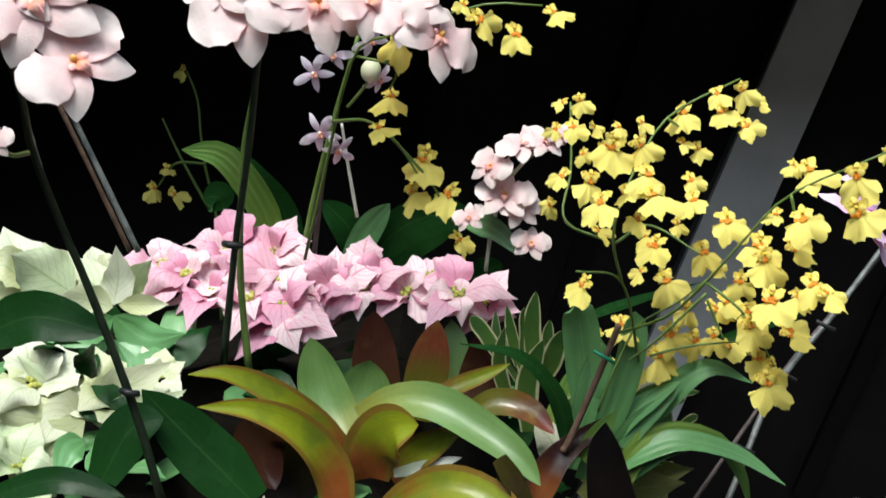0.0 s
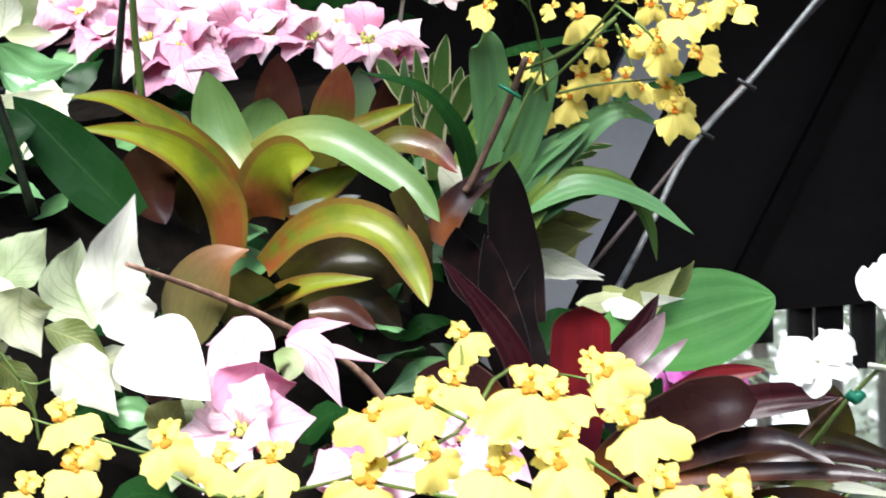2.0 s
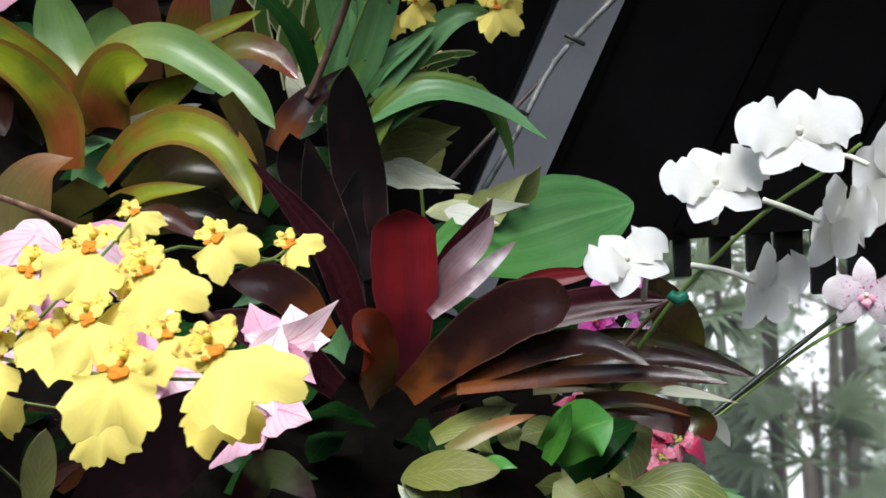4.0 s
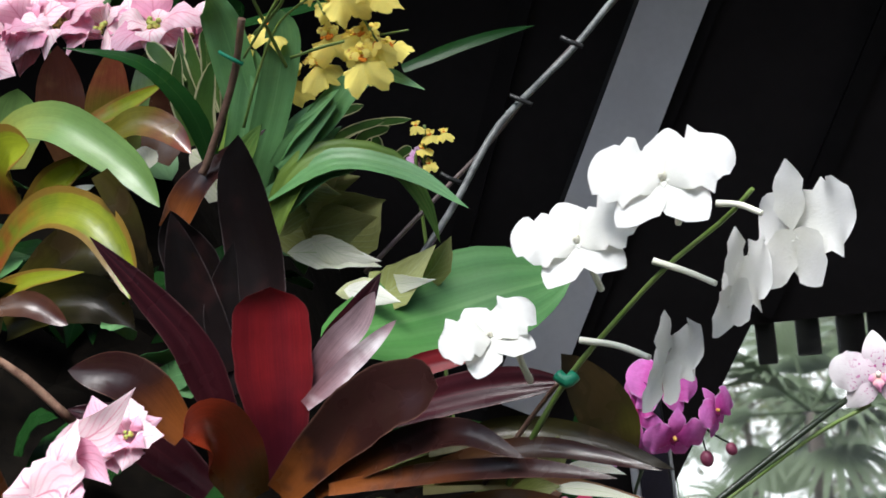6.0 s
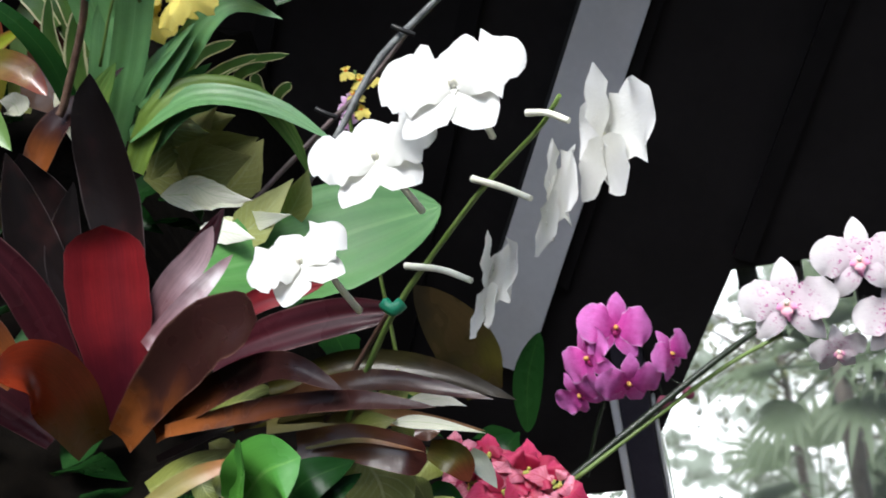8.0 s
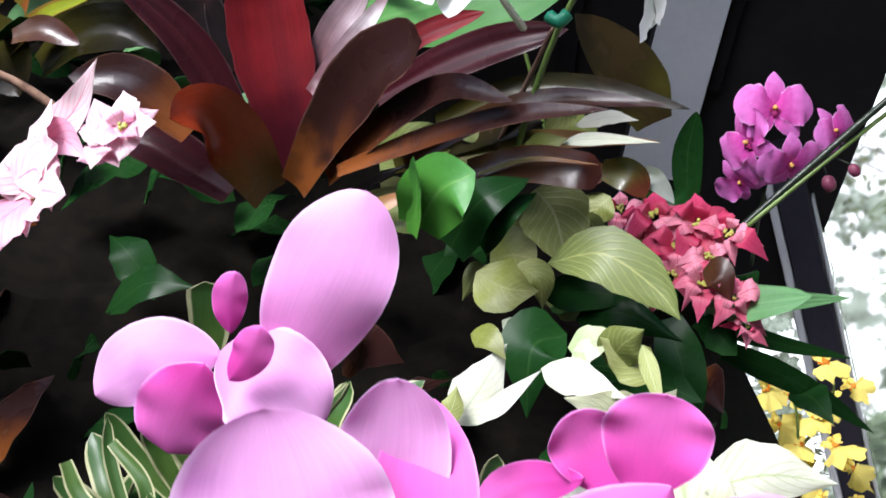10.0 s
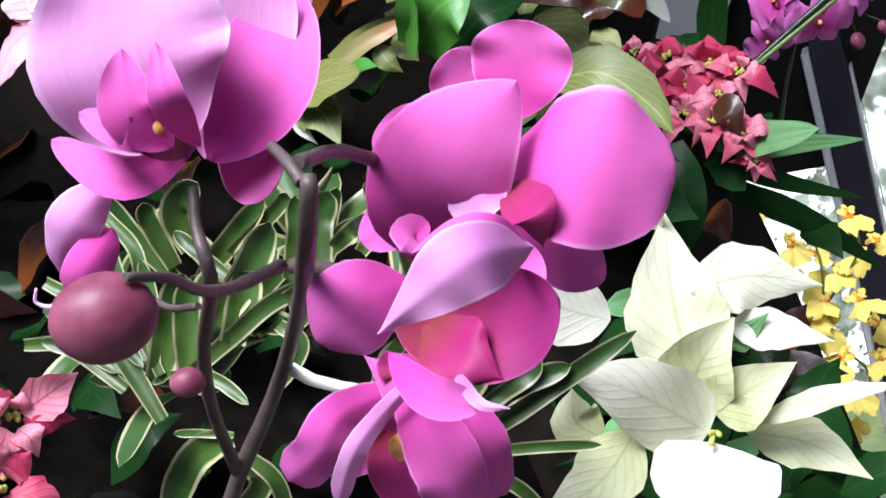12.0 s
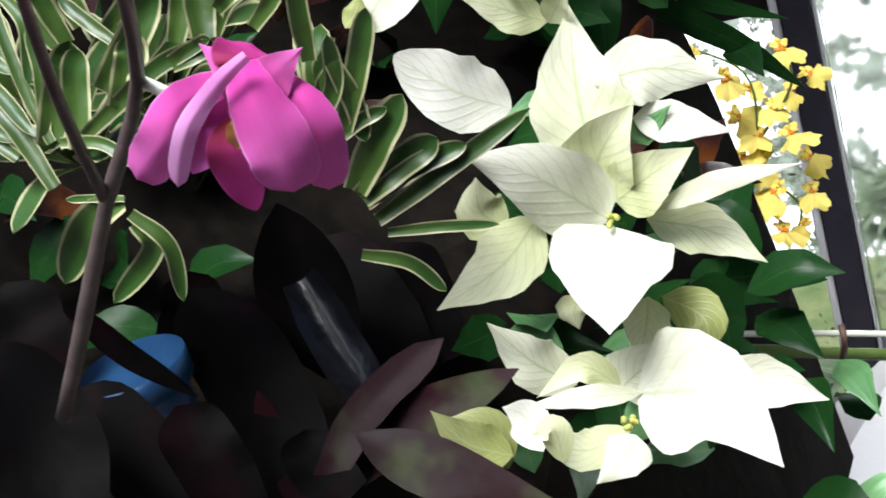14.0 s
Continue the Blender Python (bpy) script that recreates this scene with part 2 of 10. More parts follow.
MOTH_SPOT = leaf_mat("moth_spotted", (0.72, 0.6, 0.66), (0.76, 0.72, 0.73), spots=(0.5, 0.08, 0.3), rough=0.5, translucent=0.3, mottle=0.12)
MOTH_CERISE = leaf_mat("moth_cerise", (0.74, 0.09, 0.48), (0.86, 0.28, 0.74), edge=(0.88, 0.5, 0.82), edge_at=0.44, edge_var=0.14, rough=0.55, translucent=0.35, mottle=0.2, spec=0.1)
LIP_PINK = leaf_mat("lip_pink", (0.86, 0.36, 0.18), (0.86, 0.5, 0.5), rough=0.45, translucent=0.3)
LIP_MAGENTA = leaf_mat("lip_magenta", (0.22, 0.03, 0.04), (0.3, 0.02, 0.12), rough=0.5, translucent=0.1, ramp=(0.0, 0.35), spec=0.2, mottle=0.3)
LIP_SPOT = leaf_mat("lip_spotted", (0.78, 0.5, 0.45), (0.7, 0.25, 0.48), rough=0.45, translucent=0.2)
LIP_WHITE = leaf_mat("lip_white", (0.84, 0.84, 0.7), (0.85, 0.85, 0.82), rough=0.5, translucent=0.2)
COLUMN_YELLOW = plain_mat("column_yellow", (0.8, 0.5, 0.1), (0.7, 0.3, 0.12), rough=0.5)
COLUMN_WHITE = plain_mat("column_white", (0.82, 0.8, 0.72), (0.8, 0.78, 0.6), rough=0.5)
DANCE_YELLOW = leaf_mat("dancing_yellow", (0.9, 0.62, 0.06), (0.95, 0.85, 0.27), ramp=(-0.05, 0.12), rough=0.55, translucent=0.5, mottle=0.1, spec=0.15, bump=0.12)
DANCE_TEPAL = leaf_mat("dancing_tepal", (0.9, 0.74, 0.12), (0.93, 0.8, 0.2), blotch=(0.5, 0.24, 0.05), rough=0.55, translucent=0.35, spec=0.15, bump=0.15)
CREST = plain_mat("crest_orange", (0.66, 0.12, 0.012), (0.86, 0.36, 0.04), scale=120, rough=0.6, spec=0.1)
CYATHIA = plain_mat("cyathia", (0.35, 0.42, 0.1), (0.5, 0.45, 0.1), scale=150, rough=0.5)
STEM_DARK = plain_mat("stem_dark", (0.008, 0.013, 0.008), (0.02, 0.03, 0.015), scale=60, rough=0.35)
STEM_GREEN = plain_mat("stem_green", (0.1, 0.17, 0.03), (0.14, 0.2, 0.06), scale=60, rough=0.4)
STEM_BROWN = plain_mat("stem_brown", (0.07, 0.035, 0.025), (0.16, 0.1, 0.07), scale=60, rough=0.5)
STEM_PALE = plain_mat("stem_pale", (0.75, 0.76, 0.62), (0.8, 0.8, 0.7), scale=60, rough=0.5)
STEM_MAUVE = plain_mat("stem_mauve", (0.055, 0.043, 0.04), (0.11, 0.078, 0.075), scale=60, rough=0.45)
BLUE_POT = plain_mat("blue_plastic", (0.012, 0.05, 0.13), (0.02, 0.07, 0.17), scale=20, rough=0.35)
TWIG = plain_mat("dry_twig", (0.12, 0.06, 0.04), (0.42, 0.26, 0.18), scale=70, rough=0.5)
STAKE = plain_mat("stake_grey", (0.06, 0.065, 0.065), (0.22, 0.235, 0.23), scale=40, rough=0.4)
TIE_GREEN = plain_mat("tie_green", (0.01, 0.18, 0.1), (0.02, 0.25, 0.14), scale=90, rough=0.4)
TIE_BLACK = plain_mat("tie_black", (0.015, 0.015, 0.015), (0.03, 0.03, 0.03), scale=90, rough=0.4)
BUD_MAGENTA = plain_mat("bud_magenta", (0.15, 0.02, 0.055), (0.3, 0.09, 0.14), scale=25, rough=0.45, translucent=0.1)
BUD_PALE = plain_mat("bud_pale", (0.55, 0.58, 0.35), (0.65, 0.6, 0.45), scale=40, rough=0.4, translucent=0.1)
DARK_PANEL = plain_mat("dark_panel", (0.016, 0.0136, 0.0132), (0.022, 0.0188, 0.0184), scale=5, rough=0.6, bump=0.1, spec=0.05)
BEAM_PAINT = plain_mat("beam_paint", (0.56, 0.555, 0.56), (0.64, 0.635, 0.64), scale=6, rough=0.4, bump=0.15)
DEEP_MAGENTA = leaf_mat("moth_deep_magenta", (0.24, 0.025, 0.06), (0.38, 0.035, 0.2), edge=(0.6, 0.12, 0.4), edge_at=0.46, rough=0.5, translucent=0.06, mottle=0.25, spec=0.12)
BATTEN = plain_mat("batten_paint", (0.009, 0.0076, 0.0076), (0.013, 0.011, 0.011), scale=7, rough=0.45, bump=0.1, spec=0.08)
MOTH_BLUSH = leaf_mat("moth_blush", (0.74, 0.27, 0.61), (0.8, 0.4, 0.72), blotch=(0.58, 0.2, 0.56), edge=(0.84, 0.58, 0.81), edge_at=0.44, edge_var=0.15, ramp=(0.1, 0.7), rough=0.55, translucent=0.3, mottle=0.16, spec=0.08)
POST = plain_mat("post_paint", (0.03, 0.027, 0.04), (0.045, 0.04, 0.055), scale=8, rough=0.35, bump=0.1)
WHITE_PAINT = plain_mat("white_paint", (0.7, 0.7, 0.72), (0.76, 0.76, 0.77), scale=8, rough=0.45, bump=0.1)
# roughness imitates lens blur; a whitish mix paints haze over the view
BLUR_GLASS, glass_nt, glass_b = nodes_of("blur_glass")
_through = glass_nt.nodes.new("ShaderNodeBsdfRefraction")
_through.inputs["IOR"].default_value, _through.inputs["Roughness"].default_value = 1.05, 0.16
_haze = glass_nt.nodes.new("ShaderNodeBsdfTranslucent")
_haze.inputs["Color"].default_value = (0.85, 0.88, 0.9, 1)
_film = glass_nt.nodes.new("ShaderNodeMixShader")
glass_nt.links.new(smooth_range(glass_nt, noise_node(glass_nt, 3.0), 0.3, 0.7, 0.015, 0.035), _film.inputs[0])
glass_nt.links.new(_through.outputs[0], _film.inputs[1])
glass_nt.links.new(_haze.outputs[0], _film.inputs[2])
glass_nt.links.new(_film.outputs[0], glass_nt.nodes["Material Output"].inputs["Surface"])
# near-black colour holds the shade of the gaps between plants
SHADED_SOIL = plain_mat("soil", (0.002, 0.0016, 0.0012), (0.008, 0.006, 0.004), scale=45, rough=0.95, bump=1.0, spec=0.1)
FLOOR = plain_mat("floor_stone", (0.1, 0.095, 0.09), (0.16, 0.15, 0.14), scale=3, rough=0.6)
WALL_DIM = plain_mat("wall_plaster", (0.10, 0.10, 0.10), (0.14, 0.14, 0.13), scale=3, rough=0.8)
FLOWER_MATS = {"faint": (MOTH_FAINT, (LIP_PINK, COLUMN_WHITE)), "white": (MOTH_WHITE, (LIP_WHITE, COLUMN_WHITE)), "pale": (MOTH_PALE, (LIP_PINK, COLUMN_YELLOW)),
               "magenta": (MOTH_CERISE, (LIP_MAGENTA, COLUMN_YELLOW)), "lilac": (MOTH_LILAC, (LIP_MAGENTA, COLUMN_WHITE)),
               "spotted": (MOTH_SPOT, (LIP_SPOT, COLUMN_WHITE)), "dancing": (DANCE_TEPAL, (DANCE_YELLOW, CREST))}



# ---- geometry helpers ----
def part(name, bm, material, parent=None, label=""):
    me = bpy.data.meshes.new(name)
    bm.normal_update()
    bm.to_mesh(me)
    bm.free()
    for mat in (material if isinstance(material, (list, tuple)) else (material,)):
        me.materials.append(mat)
    ob = new(name, me)
    if parent is not None:
        ob.parent = parent
    if label:
        ob["label"] = label
    return ob


def thing(name, label, category, at, group="", kind=""):
    ob = new(name)
    ob.empty_display_size = 0.05
    ob.location = at
    return tagged(ob, label, category, group, kind)


def bezier(pts, n, us=None):
    """n + 1 points on a smooth curve through the points given, at even steps or at the shares in us."""
    p = [Vector(q) for q in pts]
    if len(p) == 2:
        return [p[0].lerp(p[1], us[i] if us else i / n) for i in range(n + 1)]
    ext = [p[0] * 2 - p[1]] + p + [p[-1] * 2 - p[-2]]
    out = []
    for i in range(n + 1):
        s = (us[i] if us else i / n) * (len(p) - 1)
        k = min(int(s), len(p) - 2)
        f = s - k
        a, b, c, d = ext[k:k + 4]
        out.append(0.5 * (2 * b + (c - a) * f + (2 * a - 5 * b + 4 * c - d) * f * f + (3 * b - a - 3 * c + d) * f ** 3))
    return out


def outline(shape, u):
    if shape == "strap":
        return min(1.0, 0.6 + 1.3 * u) * max(0.0, 1 - max(0.0, (u - 0.42) / 0.58) ** 2.3) ** 0.8
    if shape == "sword":
        return min(1.0, 0.7 + 1.2 * u) * max(0.0, 1 - u ** 2.4) ** 0.9
    if shape == "bract":
        return math.sin(math.pi * u ** 0.76) ** 1.05 * (1 - 0.25 * u ** 2)
    if shape == "oval":
        return math.sin(math.pi * min(1.0, u) ** 0.92) ** 0.62
    if shape == "petal":
        return math.sin(math.pi * u ** 1.2) ** 0.5
    if shape == "sepal":
        return math.sin(math.pi * u ** 0.95) ** 0.75
    if shape == "ribbon":
        return min(1.0, 0.75 + 0.8 * u) * max(0.0, 1 - max(0.0, (u - 0.7) / 0.3) ** 2.2) ** 0.6
    if shape == "ragged":
        return min(1.0, 0.5 + 1.0 * u) * max(0.0, 1 - max(0.0, (u - 0.7) / 0.3) ** 3.2) ** 0.6 + 0.03 * math.sin(u * 31) * u
    if shape == "torn":
        return min(1.0, 0.5 + 1.0 * u) * max(0.0, 1 - max(0.0, (u - 0.72) / 0.28) ** 3) ** 0.55 + 0.02 * math.sin(u * 47)
    if shape == "heart":
        return max(0.0, math.sin(math.pi * u ** 0.47)) ** 0.95
    if shape == "blunt":
        return min(1.0, 0.7 + 1.0 * u) * max(0.0, 1 - max(0.0, (u - 0.86) / 0.14) ** 2.2) ** 0.5
    return 1.0


def sheet(bm, pts, width, face, shape="strap", fold=0.14, twist=0.0, wave=0.0, teeth=0.0, seed=0, thick=0.0009, nu=12, nv=6, slot=0, curl=0.0, crease=0.0):
    """One leaf or petal as a closed thin shell. fold: depth of its channel over its half width; curl: how far the sides turn back at the tip."""
    rnd = random.Random(seed)
    crease = crease or (2.0 if shape in ("petal", "sepal", "oval") else 1.35)
    rounded = shape in ("petal", "oval", "sepal", "heart")
    us = [(1 - math.cos(math.pi * i / nu)) / 2 if rounded else i / nu for i in range(nu + 1)]
    line = bezier(pts, nu, us)
    face = Vector(face).normalized()
    uvl = bm.loops.layers.uv.verify()
    ph, ph2 = rnd.uniform(0, 6.28), rnd.uniform(0, 6.28)
    top, low = [], []
    for i, c in enumerate(line):
        u = us[i]
        tan = (line[min(i + 1, nu)] - line[max(i - 1, 0)]).normalized()
        side = tan.cross(face)
        if side.length < 1e-4:
            side = tan.orthogonal()
        side.normalize()
        if twist:
            side = Matrix.Rotation(radians(twist * (u - 0.3)), 3, tan) @ side
        nor = side.cross(tan).normalized()
        w = max(0.012, outline(shape, min(1.0, max(0.0, u)))) * width * 0.5
        rt, rl = [], []
        for j in range(nv + 1):
            s = -1 + 2 * j / nv
            ww = w
            if teeth and abs(s) > 0.9:
                ww *= 1 + teeth * math.sin(u * 26 + ph + (2 if s > 0 else 0)) * math.sin(u * math.pi)
            h = -fold * w * (1 - abs(s) ** crease) + wave * w * abs(s) ** 2 * math.sin(u * 15 + ph + (ph2 if s > 0 else 0))
            h -= curl * w * u * s * s
            p = c + side * (s * ww) + nor * h
            t = thick * (1 - 0.7 * abs(s))
            rt.append(bm.verts.new(p + nor * t))
            rl.append(bm.verts.new(p - nor * t))
        top.append(rt)
        low.append(rl)

    def quad(vs, uvs, rim=False):
        f = bm.faces.new(vs)
        f.smooth, f.material_index = True, slot
        if rim:
            for e in f.edges:
                e.smooth = False
        for lo, q in zip(f.loops, uvs):
            lo[uvl].uv = q
    for i in range(nu):
        for j in range(nv):
            q = [(us[i], j / nv), (us[i], (j + 1) / nv), (us[i + 1], (j + 1) / nv), (us[i + 1], j / nv)]
            quad([top[i][j], top[i][j + 1], top[i + 1][j + 1], top[i + 1][j]][::-1], q[::-1])
            quad([low[i][j], low[i][j + 1], low[i + 1][j + 1], low[i + 1][j]], q)
        for j in (0, nv):
            vs = [top[i][j], top[i + 1][j], low[i + 1][j], low[i][j]]
            q = [(i / nu, j / nv), ((i + 1) / nu, j / nv), ((i + 1) / nu, j / nv), (i / nu, j / nv)]
            quad(vs if j == 0 else vs[::-1], q if j == 0 else q[::-1], True)
    for i in (0, nu):
        for j in range(nv):
            vs = [top[i][j], top[i][j + 1], low[i][j + 1], low[i][j]]
            quad(vs if i == 0 else vs[::-1], [(i / nu, j / nv)] * 4, True)


count = [0]


def shape_of(kw):
    return kw.get("shape", "strap")


def leaf(parent, name, pts, width, mat, face=(0, -0.8, 0.6), label="", **kw):
    count[0] += 1
    bm = bmesh.new()
    kw.setdefault("seed", count[0])
    if shape_of(kw) in ("strap", "sword", "ribbon"):
        kw.setdefault("wave", 0.05)
        kw.setdefault("twist", (count[0] * 37) % 31 - 15)
    if shape_of(kw) in ("bract", "heart"):
        kw.setdefault("curl", (count[0] * 29 % 17) / 17 * 0.9 - 0.25)
        kw.setdefault("fold", 0.06 + (count[0] * 13 % 11) / 11 * 0.3)
        kw.setdefault("twist", (count[0] * 37) % 51 - 25)
    o = parent.location
    sheet(bm, [Vector(p) - o for p in pts], width, face, **kw)
    return part(name, bm, mat, parent, label)


def tube(bm, pts, r0, r1, n=16, sides=7, slot=0, bumps=0.0, seed=0):
    rnd = random.Random(seed)
    line = bezier(pts, n)
    rings = []
    ref = Vector((0.3, -0.9, 0.2))
    for i, c in enumerate(line):
        tan = (line[min(i + 1, n)] - line[max(i - 1, 0)]).normalized()
        a = tan.cross(ref).normalized()
        b = tan.cross(a)
        r = (r0 + (r1 - r0) * i / n) * (1 + bumps * rnd.uniform(-1, 1))
        rings.append([bm.verts.new(c + (a * math.cos(k * 2 * math.pi / sides) + b * math.sin(k * 2 * math.pi / sides)) * r) for k in range(sides)])
    for i in range(n):
        for k in range(sides):
            f = bm.faces.new([rings[i][k], rings[i][(k + 1) % sides], rings[i + 1][(k + 1) % sides], rings[i + 1][k]])
            f.smooth, f.material_index = True, slot
    for ring in (rings[0][::-1], rings[-1]):
        bm.faces.new(ring).material_index = slot


def stem(parent, name, pts, r0, r1, mat, label="", n=16, bumps=0.06):
    count[0] += 1
    bm = bmesh.new()
    o = parent.location
    tube(bm, [Vector(p) - o for p in pts], r0, r1, n=n, bumps=bumps, seed=count[0])
    bmesh.ops.recalc_face_normals(bm, faces=bm.faces)
    return part(name, bm, mat, parent, label)


def ball(bm, at, r, scale=(1, 1, 1), slot=0, segs=8):
    m = Matrix.Translation(at) @ Matrix.Diagonal((*scale, 1))
    ret = bmesh.ops.create_uvsphere(bm, u_segments=segs, v_segments=segs - 2, radius=r, matrix=m)
    for v in ret["verts"]:
        for f in v.link_faces:
            f.material_index, f.smooth = slot, True


def aim(direction, spin=0.0):
    """A turn that brings +Z onto the direction, with +Y as near to up as can be, then spun about it."""
    z = Vector(direction).normalized()
    x = Vector((0, 0, 1)).cross(z)
    if x.length < 1e-3:
        x = Vector((1, 0, 0))
    x.normalize()
    y = z.cross(x)
    return Matrix((x, y, z)).transposed().to_4x4() @ Matrix.Rotation(radians(spin), 4, "Z")


def radial(bm, angle, length, width, shape, lift, fold, slot=0, seed=0, tipdrop=0.0, z0=0.0, nu=8, nv=6, wave=0.0, base=0.0, curl=0.0, teeth=0.0):
    """A petal in the flower's own frame: it faces +Z, angle is measured from +Y clockwise as seen from the front."""
    a = radians(angle)
    d = Vector((math.sin(a), math.cos(a), 0))
    up = Vector((0, 0, 1))
    p0 = d * base + up * z0
    p1 = d * (base + length * 0.5) + up * (z0 + lift * length)
    p2 = d * (base + length) + up * (z0 + (lift - tipdrop) * length)
    sheet(bm, [p0, p1, p2], width, up, shape=shape, fold=fold, seed=seed, nu=nu, nv=nv, slot=slot, wave=wave, thick=0.0006, curl=curl, teeth=teeth)


def moth_flower(kind, size, seed):
    """Meshes of one moth orchid flower of the given size, facing +Z with +Y up: tepals first, then lip, lobes and column."""
    r = random.Random(seed)
    s = size * 0.5
    bm = bmesh.new()
    sep, pet, lift, fringe = {"white": (0.76, 1.1, 0.14, 0.15), "spotted": (0.56, 0.92, 0.05, 0.06), "faint": (0.4, 0.44, 0.12, 0.04), "magenta": (0.62, 1.12, 0.08, 0.05)}.get(kind, (0.6, 1.0, 0.08, 0.07))
    for ang, ln in ((0, 1.0), (138, 1.0), (222, 1.0)):
        radial(bm, ang + r.uniform(-7, 7), s * ln, s * sep * r.uniform(0.93, 1.07), "sepal", r.uniform(-0.04, 0.04), -0.05 if kind == "white" else -0.14, seed=seed + ang, tipdrop=r.uniform(0.0, 0.06) if kind == "white" else r.uniform(0.08, 0.24), z0=-0.003, nu=10, wave=0.1)
    for ang in (77, 283):
        radial(bm, ang + r.uniform(-6, 6), s * 1.08, s * pet * r.uniform(0.95, 1.05), "petal", lift + r.uniform(-0.04, 0.05), r.choice((-0.16, -0.1, 0.08)), seed=seed + ang, tipdrop=r.uniform(-0.1, 0.16) - (0.05 if kind == "white" else 0.0), wave=0.16, nu=16, nv=10, z0=0.004, teeth=fringe)
    lip = bmesh.new()
    lobes = []
    k = {"white": 0.42, "magenta": 0.75}.get(kind, 1.0)
    for ang in (118, 242):
        lobes.append(bmesh.new())
        radial(lobes[-1], ang, s * 0.24 * k, s * 0.18 * k, "oval", 0.5 * k, -0.4, seed=seed, tipdrop=-0.25)
    radial(lip, 180, s * 0.4 * k, s * 0.26 * k, "bract", 0.5 * k, -0.3, seed=seed, tipdrop=0.4, curl=0.4)
    tail = bmesh.new()
    radial(tail, 172, s * 0.42 * k, s * 0.02, "sepal", 0.6 * k, 0.0, seed=seed, tipdrop=0.1, nu=6, nv=2)
    column = bmesh.new()
    ball(column, (0, s * 0.02, s * 0.1), s * 0.065, (1.0, 1.2, 1.6))
    return [("flower", bm, 0), ("lip", lip, 1), ("lip_lobe", lobes[0], 1), ("lip_lobe", lobes[1], 1), ("lip_tail", tail, 1), ("column", column, 2)]


def fan(bm, s, seed, slot=0, nr=7, nt=30):
    """The wide lip of a dancing-lady orchid: a thin notched fan with a ragged rim that hangs from a narrow claw."""
    r = random.Random(seed)
    uvl = bm.loops.layers.uv.verify()
    ph, half, bend, cup = r.uniform(0, 6), radians(r.uniform(58, 70)), r.uniform(-0.2, 0.12), r.uniform(-0.2, 0.1)
    skew = r.uniform(-0.12, 0.12)
    grid = {}
    for side in (1, -1):
        for i in range(nr + 1):
            q = i / nr
            for j in range(nt + 1):
                f = -1 + 2 * j / nt
                a = half * f * (0.42 + 0.58 * q ** 0.7)
                edge = 0.5 * (1 + skew * f) * (1 - 0.46 * abs(f) ** 3.6) + 0.05 * math.sin(3.4 * abs(f)) - 0.1 * math.exp(-(f / 0.13) ** 2)
                edge += 0.035 * math.sin(8 * f + ph) + 0.028 * math.sin(19 * f + 2 * ph) + 0.016 * math.sin(37 * f + 3 * ph)
                d = s * (0.05 + q * edge)
                z = s * (0.05 * math.sin(q * 2.2) + bend * 0.5 * q * q + cup * q * f * f)
                z += s * (0.045 * q * q * math.sin(5 * f + ph) + 0.035 * q ** 3 * math.sin(12 * f + ph * 2))
                grid[side, i, j] = bm.verts.new((d * math.sin(a), -d * math.cos(a), z + side * 0.004 * s))

    def quad(ks):
        f = bm.faces.new([grid[k] for k in ks])
        f.smooth, f.material_index = True, slot
        for lo, k in zip(f.loops, ks):
            lo[uvl].uv = (k[1] / nr, k[2] / nt)
        return f
    rim = []
    for i in range(nr):
        for j in range(nt):
            quad([(1, i, j), (1, i + 1, j), (1, i + 1, j + 1), (1, i, j + 1)])
            quad([(-1, i, j), (-1, i, j + 1), (-1, i + 1, j + 1), (-1, i + 1, j)])
        for j, o in ((0, 1), (nt, -1)):
            rim.append(quad([(1, i, j), (-1, i, j), (-1, i + 1, j), (1, i + 1, j)][::o]))
    for j in range(nt):
        rim.append(quad([(1, nr, j), (-1, nr, j), (-1, nr, j + 1), (1, nr, j + 1)]))
    for f in rim:
        for e in f.edges:
            e.smooth = False


def dancing_flower(size, seed):
    """Meshes of one dancing-lady orchid flower: small ruffled upper tepals, wide lip with side lobes, its crest and column."""
    r = random.Random(seed)
    s = size
    bm = bmesh.new()
    for ang, ln, wd in ((0, 0.24, 0.17), (60, 0.27, 0.2), (300, 0.27, 0.2), (120, 0.19, 0.1), (240, 0.19, 0.1)):
        radial(bm, ang + r.uniform(-12, 12), s * ln * r.uniform(0.85, 1.12), s * wd, "oval", r.uniform(0.0, 0.2), r.uniform(-0.12, 0.1), seed=seed + ang, tipdrop=r.uniform(-0.3, 0.4), wave=0.4, nu=8, nv=6, teeth=0.26, z0=s * 0.01)
    lip = bmesh.new()
    fan(lip, s * r.uniform(1.08, 1.24), seed)
    for ang in (96, 264):
        radial(lip, ang + r.uniform(-10, 10), s * 0.18, s * 0.17, "oval", 0.12, -0.2, seed=seed + ang, wave=0.2, nu=6, nv=4, z0=s * 0.025)
    crest, column = bmesh.new(), bmesh.new()
    for k in range(7):
        ball(crest, (s * r.gauss(0, 0.045), s * r.gauss(-0.075, 0.03), s * r.uniform(0.048, 0.058)), s * r.uniform(0.03, 0.048), (1.3, 1, 0.16), segs=6)
    ball(column, (0, s * 0.04, s * 0.06), s * 0.038, (1, 1, 1.6), segs=6)
    return [("flower", bm, 0), ("lip", lip, 1), ("crest", crest, 2), ("column", column, 0)]


shared = {}


